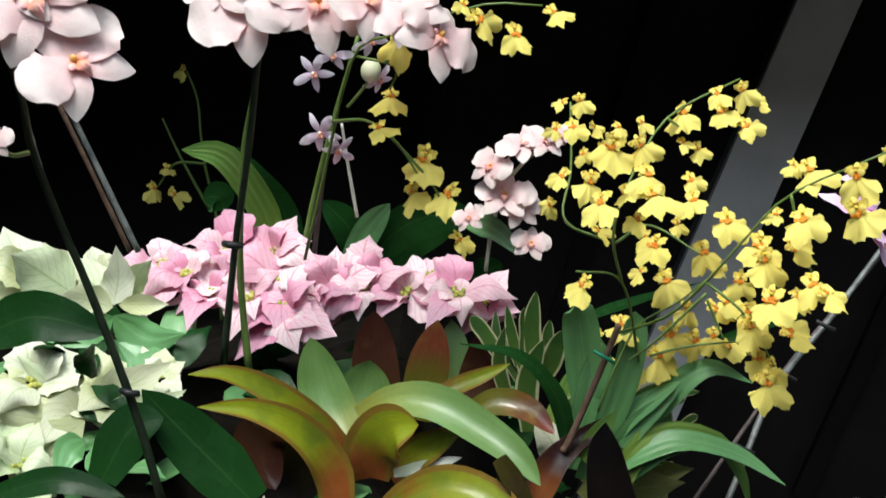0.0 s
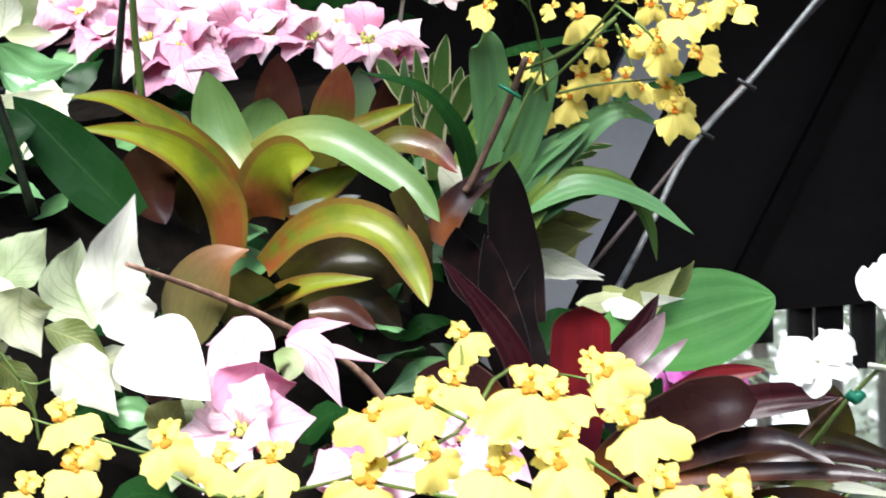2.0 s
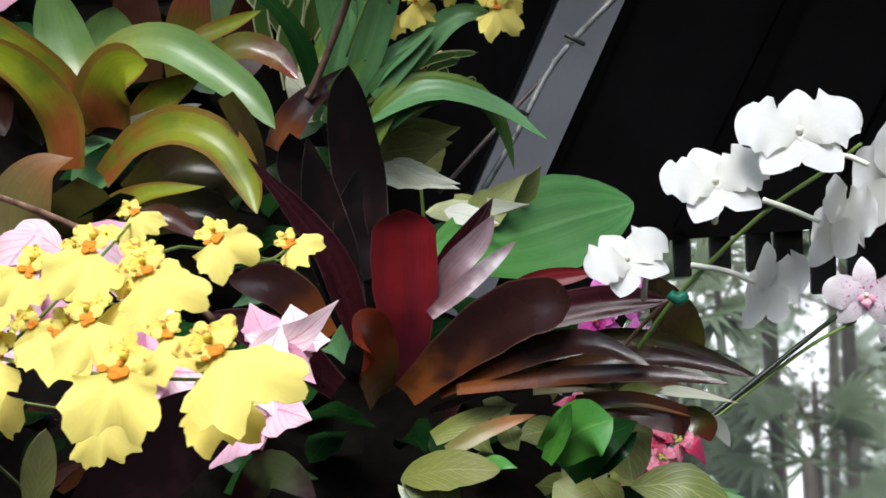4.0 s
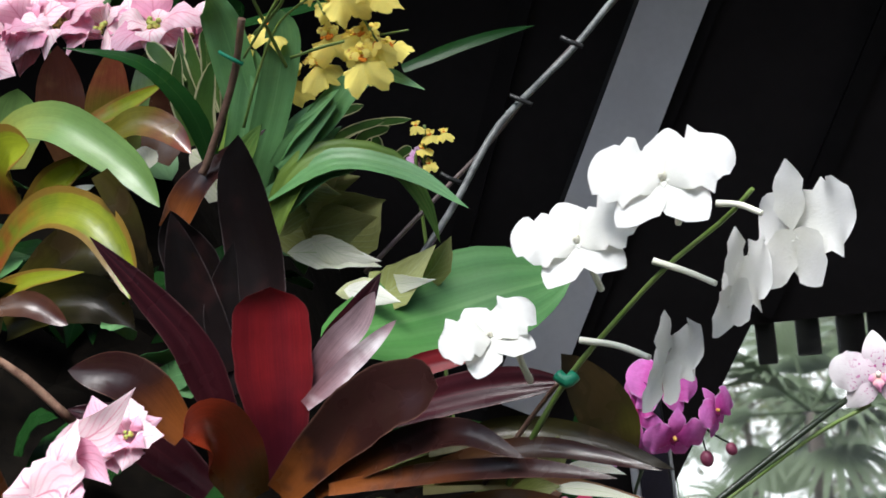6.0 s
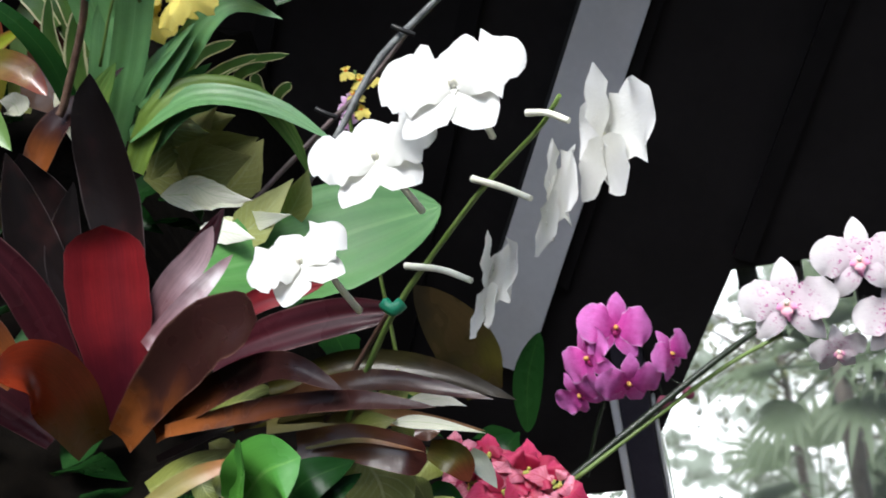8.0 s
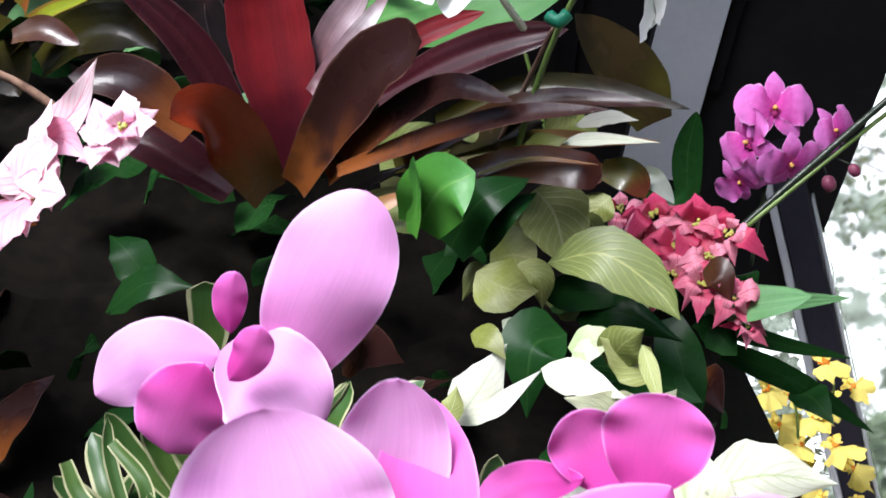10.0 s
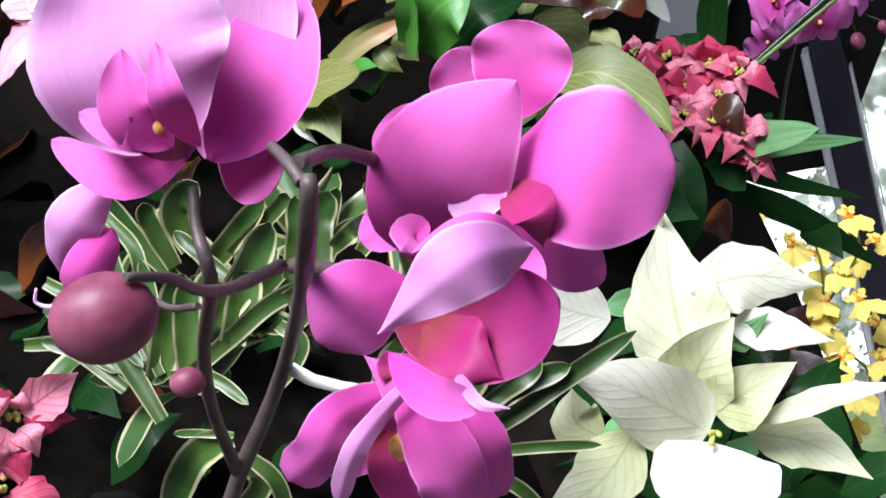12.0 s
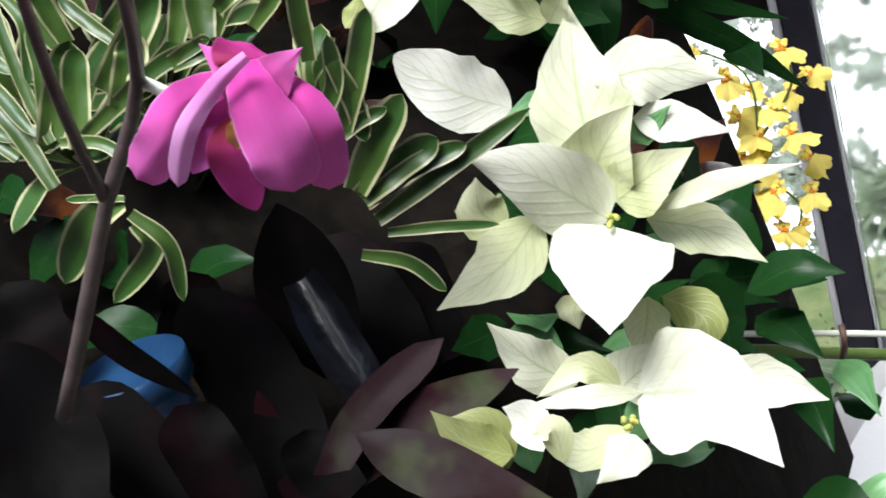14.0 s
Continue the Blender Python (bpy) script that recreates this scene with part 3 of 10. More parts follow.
def flower(parent, at, face, kind, size, spin=0.0, seed=0, name="flower"):
    """A flower under its plant. Alike flowers share eight sets of meshes a kind."""
    key = (kind, seed % 8)
    if key not in shared:
        made = dancing_flower(1.0, 7 * seed + 3) if kind == "dancing" else moth_flower(kind, 1.0, 7 * seed + 3)
        am, bmats = FLOWER_MATS[kind]
        shared[key] = []
        for nm, bm, slot in made:
            ob = part(nm, bm, (am, *bmats)[slot])
            shared[key].append((nm, ob.data))
            bpy.data.objects.remove(ob)
    f = new(name, shared[key][0][1])
    f.parent = parent
    # dancing and pale flowers are tilted up to render brighter under overhead light
    face = Vector(face) + Vector((0, 0, {"dancing": 0.3, "pale": 0.35}.get(kind, 0.0)))
    f.matrix_basis = Matrix.Translation(Vector(at) - parent.location) @ aim(face, spin * (0.8 if kind == "dancing" else 1.0)) @ Matrix.Scale(size, 4)
    for nm, data in shared[key][1:]:
        new(nm, data).parent = f
    return f


def bud(parent, at, length, direction, mat, name="bud"):
    bm = bmesh.new()
    ball(bm, (0, 0, 0), length * 0.5, (0.8, 0.86, 1.0), segs=16)
    b = part(name, bm, mat, parent)
    b.matrix_basis = Matrix.Translation(Vector(at) - parent.location) @ aim(direction)
    return b


def bract_head(parent, at, face, radius, n, mat, seed, shape="bract", width=0.72, rise=0.3, centre=True, name="bract", droop=0.0):
    """A poinsettia head: two tiers of pointed bracts round a cluster of small green cups."""
    r = random.Random(seed)
    m = Matrix.Translation(at) @ aim(face)
    up = m.to_3x3() @ Vector((0, 0, 1))
    for k in range(n):
        tier = k % 2
        a = 2 * math.pi * k / n + r.uniform(-0.45, 0.45)
        ln = radius * (1.0 if tier == 0 else 0.7) * r.uniform(0.7, 1.25)
        z = rise * r.uniform(-0.7, 1.0) + tier * 0.2
        d = Vector((math.cos(a), math.sin(a), 0))
        pts = [m @ (d * 0.006), m @ (d * ln * 0.5 + Vector((0, 0, z * ln + 0.05 * radius))), m @ (d * ln + Vector((0, 0, (z * r.uniform(0.2, 1.2) - droop * r.uniform(0.5, 1.3)) * ln)))]
        leaf(parent, name, pts, ln * width * r.uniform(0.85, 1.15), mat, up, shape=shape, fold=r.uniform(-0.05, 0.35), twist=r.uniform(-35, 35), wave=r.uniform(0.05, 0.2), teeth=0.09, seed=seed * 37 + k, nu=10)
    if centre:
        bm = bmesh.new()
        o = parent.location
        for k in range(9):
            q = Vector((r.uniform(-1, 1), r.uniform(-1, 1), r.uniform(0.2, 1.1))) * radius * 0.1
            ball(bm, (m @ q) - o, radius * 0.05, segs=6)
        tagged(part("cyathia", bm, CYATHIA, parent, "small yellow-green flower cups"), kind="stuff")


def box(name, lo, hi, mat, parent=None, bevel=0.004):
    bm = bmesh.new()
    bmesh.ops.create_cube(bm, size=1.0)
    lo, hi = Vector(lo), Vector(hi)
    for v in bm.verts:
        v.co = Vector([lo[i] + (v.co[i] + 0.5) * (hi[i] - lo[i]) for i in range(3)])
    if bevel:
        bmesh.ops.bevel(bm, geom=bm.edges[:], offset=bevel, segments=1, affect="EDGES")
    ob = part(name, bm, mat, parent)
    for p in ob.data.polygons:
        p.use_smooth = False
    return ob


def slab(name, corners, normal, thick, mat, parent=None):
    """A flat board or wall of a given outline, thickened along its normal."""
    bm = bmesh.new()
    vs = [bm.verts.new(c) for c in corners]
    f = bm.faces.new(vs)
    ret = bmesh.ops.extrude_face_region(bm, geom=[f])
    for v in [g for g in ret["geom"] if isinstance(g, bmesh.types.BMVert)]:
        v.co += Vector(normal).normalized() * thick
    bmesh.ops.recalc_face_normals(bm, faces=bm.faces)
    ob = part(name, bm, mat, parent)
    for p in ob.data.polygons:
        p.use_smooth = False
    return ob


def rosette(parent, at, face, n, length, width, mat, seed, shape="blunt", spread=1.0):
    """Leaves that arch outwards from one centre, as in a bromeliad."""
    r = random.Random(seed)
    m = Matrix.Translation(at) @ aim(face)
    up = m.to_3x3() @ Vector((0, 0, 1))
    for k in range(n):
        a = 2.4 * k + r.uniform(-0.3, 0.3)
        e = (0.25 + 0.9 * k / n) * spread
        ln = length * r.uniform(0.7, 1.1)
        d = Vector((math.cos(a) * math.sin(e), math.sin(a) * math.sin(e), math.cos(e)))
        d2 = Vector((math.cos(a) * math.sin(e + 0.5), math.sin(a) * math.sin(e + 0.5), math.cos(e + 0.5)))
        p1 = d * ln * 0.55
        pts = [m @ (d * 0.01), m @ p1, m @ (p1 + d2 * ln * 0.5)]
        leaf(parent, "leaf", pts, width * r.uniform(0.8, 1.15), mat, up, shape=shape, fold=r.uniform(0.25, 0.5), twist=r.uniform(-25, 25), seed=seed * 31 + k)


# ---- the hall ----
YB = 3.3
FLOOR_Z = -1.3


def wall(name, pts, label):
    ob = slab(name, [(x, YB, z) for x, z in pts], (0, 1, 0), 0.1, DARK_PANEL)
    return tagged(ob, label, "wall", kind="structure")


wall("wall_north", [(-4, FLOOR_Z), (0.16, FLOOR_Z), (0.16, 4.2), (-4, 4.2)], "dark panelled back wall in shade")
wall("wall_head", [(0.44, 0.39), (4, 0.39), (4, 4.2), (0.44, 4.2)], "dark panelled wall over the window")
wall("wall_pier", [(0.16, -0.16), (0.44, -0.16), (0.44, 4.2), (0.16, 4.2)], "dark panelled wall over the narrow pane")
wall("wall_brace", [(0.44, -0.02), (0.545, -0.02), (0.79, 0.39), (0.44, 0.39)], "dark diagonal brace at the window")


def board(name, a, b, width, thick, mat, y):
    """A board on the back wall from a to b, in the wall's plane."""
    a, b = Vector((a[0], y, a[1])), Vector((b[0], y, b[1]))
    sd = (b - a).normalized().cross(Vector((0, 1, 0))) * width * 0.5
    return slab(name, [a - sd, a + sd, b + sd, b - sd], (0, 1, 0), thick, mat)


beam = board("beam", (0.175, 0.25), (1.56, 2.85), 0.155, 0.06, BEAM_PAINT, 3.22)
tagged(beam, "grey painted sloping rafter", "beam", kind="structure")
for k, dx in enumerate((0.16, 0.62, 1.02, -0.5, -1.05)):
    tagged(board("trim", (0.2 + dx, 0.42 if dx > 0 else -0.2), (1.5 + dx, 2.86), 0.05, 0.03, BATTEN, 3.26), "dark narrow batten along the panels", "trim", kind="structure")
tagged(board("trim", (0.08, 0.25), (1.45, 2.82), 0.012, 0.03, TIE_BLACK, 3.255), "black seal beside the rafter", "trim", kind="structure")

window = thing("window_1", "tall window with dark painted post and clear view of trees", "window", (0.6, YB, FLOOR_Z), kind="structure")


def wpart(name, lo, hi, mat):
    o = window.location
    return box(name, Vector(lo) - o, Vector(hi) - o, mat, window)


wpart("post", (0.462, 3.24, FLOOR_Z), (0.54, 3.36, 0.25), POST)
wpart("trim_strip", (0.44, 3.232, FLOOR_Z), (0.46, 3.3, 0.16), WHITE_PAINT)
wpart("trim_strip", (0.5425, 3.25, FLOOR_Z), (0.55, 3.3, 0.1), WHITE_PAINT)
pane = wpart("pane", (0.551, 3.312, FLOOR_Z + 0.1), (2.398, 3.318, 0.388), BLUR_GLASS)
pane.visible_shadow = False
for k in range(17):
    x = 0.8 + 0.093 * k + 0.008 * (k % 3)
    drop = 0.27 - 0.34 * max(0.0, min(x, 1.25) - 0.88) + 0.02 * (k * 7 % 3)
    wpart("slat", (x, 3.335, drop), (x + (0.05 if x < 1.0 else 0.07) + 0.01 * (k % 2), 3.36, 0.388), BATTEN)
wpart("post", (2.4, 3.24, FLOOR_Z), (2.48, 3.36, 0.39), POST)
wpart("sill", (0.54, 3.22, FLOOR_Z), (2.4, 3.38, FLOOR_Z + 0.1), POST)

floor = box("floor", (-4, -4.5, FLOOR_Z - 0.1), (4, 3.2, FLOOR_Z), FLOOR)
tagged(floor, "worn grey stone floor", "floor", kind="structure")
for nm, lo, hi in (("wall_west", (-4.1, -4.5, FLOOR_Z), (-4, 3.3, 4.2)), ("wall_south", (-4, -4.6, FLOOR_Z), (4, -4.5, 4.2)), ("wall_east", (4, -4.5, FLOOR_Z), (4.1, 3.3, 4.2))):
    tagged(box(nm, lo, hi, WALL_DIM), "plain dark plastered wall of the hall", "wall", kind="structure")
# never in view; front edge pulled back so sun can reach the rafter
ceil = slab("ceiling", [(-4, 2.6, 3.5), (4, 2.6, 3.5), (4, 3.3, 3.5), (-4, 3.3, 3.5)], (0, 0, 1), 0.1, DARK_PANEL)
tagged(ceil, "unseen dark ceiling, cut back to let the sun in", "ceiling", kind="structure")
# out of view; added to keep daylight off the upper rafter
rafter_shade = slab("unseen_rafter_shade", [(-4, 1.92, 1.98), (4, 1.92, 1.98), (4, 3.298, 1.98), (-4, 3.298, 1.98)], (0, 0, 1), 0.08, DARK_PANEL)
tagged(rafter_shade, "unseen dark board added to shade the top of the rafter", "ceiling", kind="structure")


def mound_z(x, y):
    z = 0.2 + 0.42 * y - 0.72 * x - 26.0 * max(0.0, x - 0.46) ** 2 - 9.0 * max(0.0, 0.5 - y) ** 2 - 9.0 * max(0.0, y - 1.7) * max(0.0, x + 0.1)
    z = min(z, 1.2)
    return max(z, FLOOR_Z) + 0.03 * noise.noise(Vector((x * 7, y * 7, 0))) + 0.014 * noise.noise(Vector((x * 31, y * 31, 3)))


bm = bmesh.new()
grid = [[bm.verts.new((x, y, mound_z(x, y))) for x in np.linspace(-2.4, 0.8, 80)] for y in np.linspace(0.02, 2.7, 64)]
for a, b in zip(grid, grid[1:]):
    for k in range(len(a) - 1):
        bm.faces.new([a[k], a[k + 1], b[k + 1], b[k]])
bed = part("planting_bed", bm, SHADED_SOIL)
tagged(bed, "sloping bed of soil and bark, coloured near black for the shaded gaps", "soil bed", kind="structure")

# ---- outdoors ----
GRASS = plain_mat("grass_ground", (0.06, 0.1, 0.03), (0.14, 0.16, 0.07), scale=2, rough=0.9)
TRUNK = plain_mat("palm_trunk", (0.08, 0.07, 0.06), (0.15, 0.13, 0.115), scale=14, rough=0.85)
FROND = leaf_mat("frond", (0.15, 0.21, 0.12), (0.24, 0.31, 0.2), rough=0.6, translucent=0.45)
FOLIAGE = leaf_mat("garden_foliage", (0.15, 0.18, 0.09), (0.24, 0.27, 0.15), rough=0.7, translucent=0.4)
ground = box("ground", (-60, 3.6, -9.1), (80, 120, -9.0), GRASS, bevel=0)
tagged(ground, "grassy garden ground outside the window", "ground", kind="structure")
bm = bmesh.new()
sky_m, sky_nt, sky_b = nodes_of("overcast_glow")
em = sky_nt.nodes.new("ShaderNodeEmission")
gap = math_node(sky_nt, "ADD", math_node(sky_nt, "MULTIPLY", noise_node(sky_nt, 1.0, 4.0, 0.6), 0.6), math_node(sky_nt, "MULTIPLY", noise_node(sky_nt, 5.0, 3.0, 0.6), 0.4))
woods = mixed(sky_nt, smooth_range(sky_nt, noise_node(sky_nt, 2.6, 5.0, 0.7), 0.35, 0.65), (0.07, 0.085, 0.06), (0.26, 0.31, 0.26))
sky_nt.links.new(mixed(sky_nt, smooth_range(sky_nt, gap, 0.485, 0.53), woods, (0.95, 0.98, 1.0)), em.inputs["Color"])
em.inputs["Strength"].default_value = 1.7
sky_nt.links.new(em.outputs[0], sky_nt.nodes["Material Output"].inputs["Surface"])
far = slab("backdrop", [(-20, 18, -9.0), (40, 18, -9.0), (40, 18, 25), (-20, 18, 25)], (0, 1, 0), 0.1, sky_m)
tagged(far, "bright overcast sky through far blurred trees", "sky", kind="structure")


def palm(at, height, reach, n, seed, lean=0.0):
    r = random.Random(seed)
    p = thing("palm_tree", "slender grey-trunked fan palm seen through the window", "palm tree", at, group="palms in the garden")
    top = Vector(at) + Vector((lean, 0, height))
    stem(p, "trunk", [at, Vector(at).lerp(top, 0.5) + Vector((0.1, 0, 0)), top], 0.07, 0.05, TRUNK)
    bm = bmesh.new()
    for k in range(n):
        a, e = r.uniform(0, 6.28), r.uniform(-0.5, 1.1)
        d = Vector((math.cos(a) * math.cos(e), math.sin(a) * math.cos(e), math.sin(e)))
        hub = top + d * reach * 0.45 - p.location
        sd = d.cross(Vector((0, 0, 1))).normalized()
        upv = sd.cross(d)
        tube(bm, [top - p.location, hub], 0.012, 0.008, n=2, sides=4)
        for j in range(11):
            q = radians(-75 + 15 * j)
            dd = d * math.cos(q) + sd * math.sin(q)
            ln = reach * 0.55 * (0.7 + 0.3 * math.cos(q)) * r.uniform(0.85, 1.1)
            sheet(bm, [hub, hub + dd * ln * 0.55, hub + dd * ln + Vector((0, 0, -0.25 * ln))], 0.07 * reach, upv, shape="sword", fold=0.4, nu=4, nv=2, thick=0.002, seed=k)
    part("crown", bm, FROND, p)
    return p


for k, (x, y, z) in enumerate(((1.3, 7.0, -1.1), (2.0, 8.0, -0.9), (2.7, 9.0, -0.5), (1.0, 8.5, -2.6), (1.6, 10.0, -2.2), (2.2, 7.5, -2.3), (0.6, 9.0, -3.8), (1.2, 6.5, -2.9), (1.9, 10.0, -3.9), (3.3, 10.0, -1.6), (0.2, 8.0, -4.6), (2.6, 6.6, -3.6))):
    palm((x, y, -9.0), z + 9.0, 0.75 + 0.06 * (k % 4), 15, k + 5, 0.05 * (k % 5) - 0.1)


def far_tree(at, height, spread, n, seed):
    """A light garden tree: trunk, limbs and many small leaves with gaps."""
    r = random.Random(seed)
    t = thing("garden_tree", "pale airy tree in the garden beyond the window", "tree", at, group="trees in the garden")
    at = Vector(at)
    tips = []
    stem(t, "trunk", [at, at + Vector((0.1, 0, height * 0.6)), at + Vector((0.05, 0, height))], 0.09, 0.03, TRUNK)
    bm = bmesh.new()
    for k in range(12):
        b = at + Vector((0.06, 0, height * r.uniform(0.6, 1.0)))
        e = b + Vector((r.uniform(-1, 1) * spread, r.uniform(-0.6, 0.6) * spread, r.uniform(-0.2, 0.8) * spread))
        stem(t, "limb", [b, b.lerp(e, 0.5) + Vector((0, 0, 0.1)), e], 0.02, 0.006, TRUNK, n=4)
        tips += [b.lerp(e, f) for f in (0.5, 0.75, 1.0)]
    for k in range(n):
        c = r.choice(tips) + Vector((r.gauss(0, 0.16), r.gauss(0, 0.16), r.gauss(0, 0.13))) * spread - at
        d = Vector((r.uniform(-1, 1), r.uniform(-1, 1), r.uniform(-1, 0.5))).normalized()
        sheet(bm, [c, c + d * r.uniform(0.06, 0.13)], 0.045, (r.uniform(-1, 1), -1, r.uniform(-1, 1)), shape="oval", nu=2, nv=2, seed=k, thick=0.001)
    part("crown", bm, FOLIAGE, t)


for k, (x, y, z) in enumerate(((0.9, 11.0, -2.3), (2.2, 12.0, -1.8), (3.4, 12.5, -1.2), (1.6, 13.0, -3.6), (0.2, 12.0, -4.8), (2.9, 11.0, -3.2), (1.0, 10.0, -5.0))):
    far_tree((x, y, -9.0), z + 9.0, 1.0, 620, 40 + k)

# ---- plants ----
vrg0 = thing("spider_plant", "tuft of narrow white-edged leaves behind the orchid", "foliage", (0.215, 1.58, 1.089))

onc = thing("dancing_lady_orchid", "yellow dancing-lady orchid with arching sprays and strap leaves", "orchid", (0.165, 1.45, 1.152))
stem(onc, "stem", [(0.213, 1.44, 1.279), (0.272, 1.37, 1.308), (0.315, 1.31, 1.356), (0.359, 1.27, 1.41), (0.407, 1.24, 1.458), (0.501, 1.19, 1.498)], 0.0022, 0.0011, STEM_GREEN)
stem(onc, "stem", [(0.315, 1.31, 1.356), (0.355, 1.29, 1.314), (0.384, 1.29, 1.25)], 0.0020, 0.0012, STEM_GREEN)
stem(onc, "stem", [(0.22, 1.37, 1.356), (0.212, 1.34, 1.417), (0.234, 1.34, 1.477), (0.295, 1.39, 1.553), (0.392, 1.41, 1.592)], 0.0021, 0.0013, STEM_GREEN)
stem(onc, "stem", [(0.295, 1.39, 1.553), (0.318, 1.39, 1.533)], 0.0021, 0.0013, STEM_GREEN)
stem(onc, "stem", [(0.24, 1.45, 1.237), (0.22, 1.37, 1.356), (0.163, 1.34, 1.38)], 0.0022, 0.0012, STEM_GREEN)
stem(onc, "stem", [(0.214, 1.34, 1.41), (0.257, 1.34, 1.427), (0.311, 1.31, 1.39)], 0.0021, 0.0012, STEM_GREEN)
stem(onc, "stem", [(0.212, 1.35, 1.409), (0.156, 1.36, 1.442), (0.171, 1.39, 1.502), (0.179, 1.41, 1.585)], 0.0021, 0.0013, STEM_GREEN)
stem(onc, "stem", [(0.314, 1.31, 1.342), (0.256, 1.34, 1.287), (0.218, 1.37, 1.255)], 0.0020, 0.0013, STEM_GREEN)
stem(onc, "stem", [(0.407, 1.24, 1.458), (0.416, 1.24, 1.395), (0.431, 1.24, 1.348)], 0.0019, 0.0012, STEM_GREEN)
stem(onc, "stem", [(0.314, 1.31, 1.335), (0.33, 1.31, 1.285)], 0.0020, 0.0012, STEM_GREEN)
flower(onc, (0.185, 1.32, 1.589), (-0.17, -0.97, -0.20), "dancing", 0.032, 12, 1)
flower(onc, (0.167, 1.32, 1.587), (-0.66, -0.66, 0.37), "dancing", 0.025, -62, 2)
flower(onc, (0.173, 1.3, 1.559), (0.11, -0.95, 0.30), "dancing", 0.038, 12, 3)
flower(onc, (0.153, 1.3, 1.559), (0.08, -1.00, -0.03), "dancing", 0.028, -37, 4)
flower(onc, (0.198, 1.33, 1.554), (0.70, -0.70, 0.13), "dancing", 0.027, 50, 5)
flower(onc, (0.23, 1.36, 1.551), (0.37, -0.89, 0.25), "dancing", 0.027, 6, 6)
flower(onc, (0.261, 1.38, 1.553), (0.45, -0.89, 0.03), "dancing", 0.030, 18, 7)
flower(onc, (0.218, 1.28, 1.534), (-0.44, -0.86, -0.26), "dancing", 0.057, -25, 8)
flower(onc, (0.247, 1.29, 1.531), (0.30, -0.92, -0.25), "dancing", 0.047, 31, 9)
flower(onc, (0.21, 1.34, 1.528), (0.22, -0.95, 0.23), "dancing", 0.036, -12, 10)
flower(onc, (0.185, 1.33, 1.524), (-0.51, -0.79, 0.33), "dancing", 0.029, 18, 11)
flower(onc, (0.158, 1.3, 1.503), (-0.52, -0.76, 0.39), "dancing", 0.038, -37, 12)
flower(onc, (0.185, 1.27, 1.496), (0.44, -0.88, -0.19), "dancing", 0.050, -18, 13)
flower(onc, (0.247, 1.24, 1.5), (0.30, -0.90, 0.33), "dancing", 0.051, -12, 14)
flower(onc, (0.19, 1.18, 1.479), (-0.47, -0.85, 0.25), "dancing", 0.050, 0, 15)
flower(onc, (0.229, 1.3, 1.477), (-0.43, -0.78, 0.45), "dancing", 0.038, 25, 16)
flower(onc, (0.249, 1.22, 1.477), (0.23, -0.82, 0.53), "dancing", 0.057, 12, 17)
flower(onc, (0.242, 1.3, 1.443), (-0.55, -0.83, -0.09), "dancing", 0.038, -37, 18)
flower(onc, (0.31, 1.34, 1.48), (0.17, -0.96, 0.21), "dancing", 0.036, 25, 19)
flower(onc, (0.309, 1.32, 1.458), (-0.38, -0.81, 0.44), "dancing", 0.045, 18, 20)
flower(onc, (0.291, 1.35, 1.427), (0.45, -0.89, -0.11), "dancing", 0.029, 12, 21)
flower(onc, (0.318, 1.4, 1.561), (-0.45, -0.86, 0.25), "dancing", 0.048, 0, 22)
flower(onc, (0.36, 1.4, 1.579), (-0.13, -0.95, 0.27), "dancing", 0.037, 12, 23)
flower(onc, (0.363, 1.39, 1.558), (-0.01, -1.00, -0.02), "dancing", 0.041, 12, 24)
flower(onc, (0.394, 1.41, 1.581), (-0.56, -0.79, -0.25), "dancing", 0.042, 18, 25)
flower(onc, (0.41, 1.41, 1.56), (0.69, -0.69, 0.25), "dancing", 0.031, 75, 26)
flower(onc, (0.391, 1.39, 1.536), (-0.10, -0.93, 0.35), "dancing", 0.041, 37, 27)
flower(onc, (0.312, 1.4, 1.522), (0.05, -0.88, 0.47), "dancing", 0.030, 37, 28)
flower(onc, (0.33, 1.4, 1.513), (0.22, -0.97, -0.10), "dancing", 0.033, 25, 29)
flower(onc, (0.14, 1.33, 1.468), (-0.68, -0.68, -0.27), "dancing", 0.033, -50, 30)
flower(onc, (0.191, 1.34, 1.429), (0.67, -0.67, 0.34), "dancing", 0.036, 43, 31)
flower(onc, (0.172, 1.32, 1.367), (-0.68, -0.68, 0.26), "dancing", 0.048, -43, 32)
flower(onc, (0.259, 1.42, 1.407), (-0.48, -0.84, 0.24), "dancing", 0.035, 12, 33)
flower(onc, (0.27, 1.4, 1.397), (-0.43, -0.79, 0.43), "dancing", 0.058, -6, 34)
flower(onc, (0.345, 1.31, 1.43), (0.21, -0.91, 0.35), "dancing", 0.057, 0, 35)
flower(onc, (0.317, 1.34, 1.393), (0.16, -0.99, 0.01), "dancing", 0.052, 12, 36)
flower(onc, (0.326, 1.34, 1.373), (0.65, -0.65, 0.40), "dancing", 0.036, 43, 37)
flower(onc, (0.284, 1.46, 1.343), (-0.35, -0.93, 0.03), "dancing", 0.058, 25, 38)
flower(onc, (0.258, 1.48, 1.353), (-0.69, -0.69, 0.21), "dancing", 0.032, -50, 39)
flower(onc, (0.371, 1.25, 1.406), (-0.13, -0.99, 0.04), "dancing", 0.052, -12, 40)
flower(onc, (0.369, 1.23, 1.392), (0.56, -0.82, -0.13), "dancing", 0.058, 6, 41)
flower(onc, (0.399, 1.22, 1.403), (0.69, -0.69, 0.21), "dancing", 0.051, 56, 42)
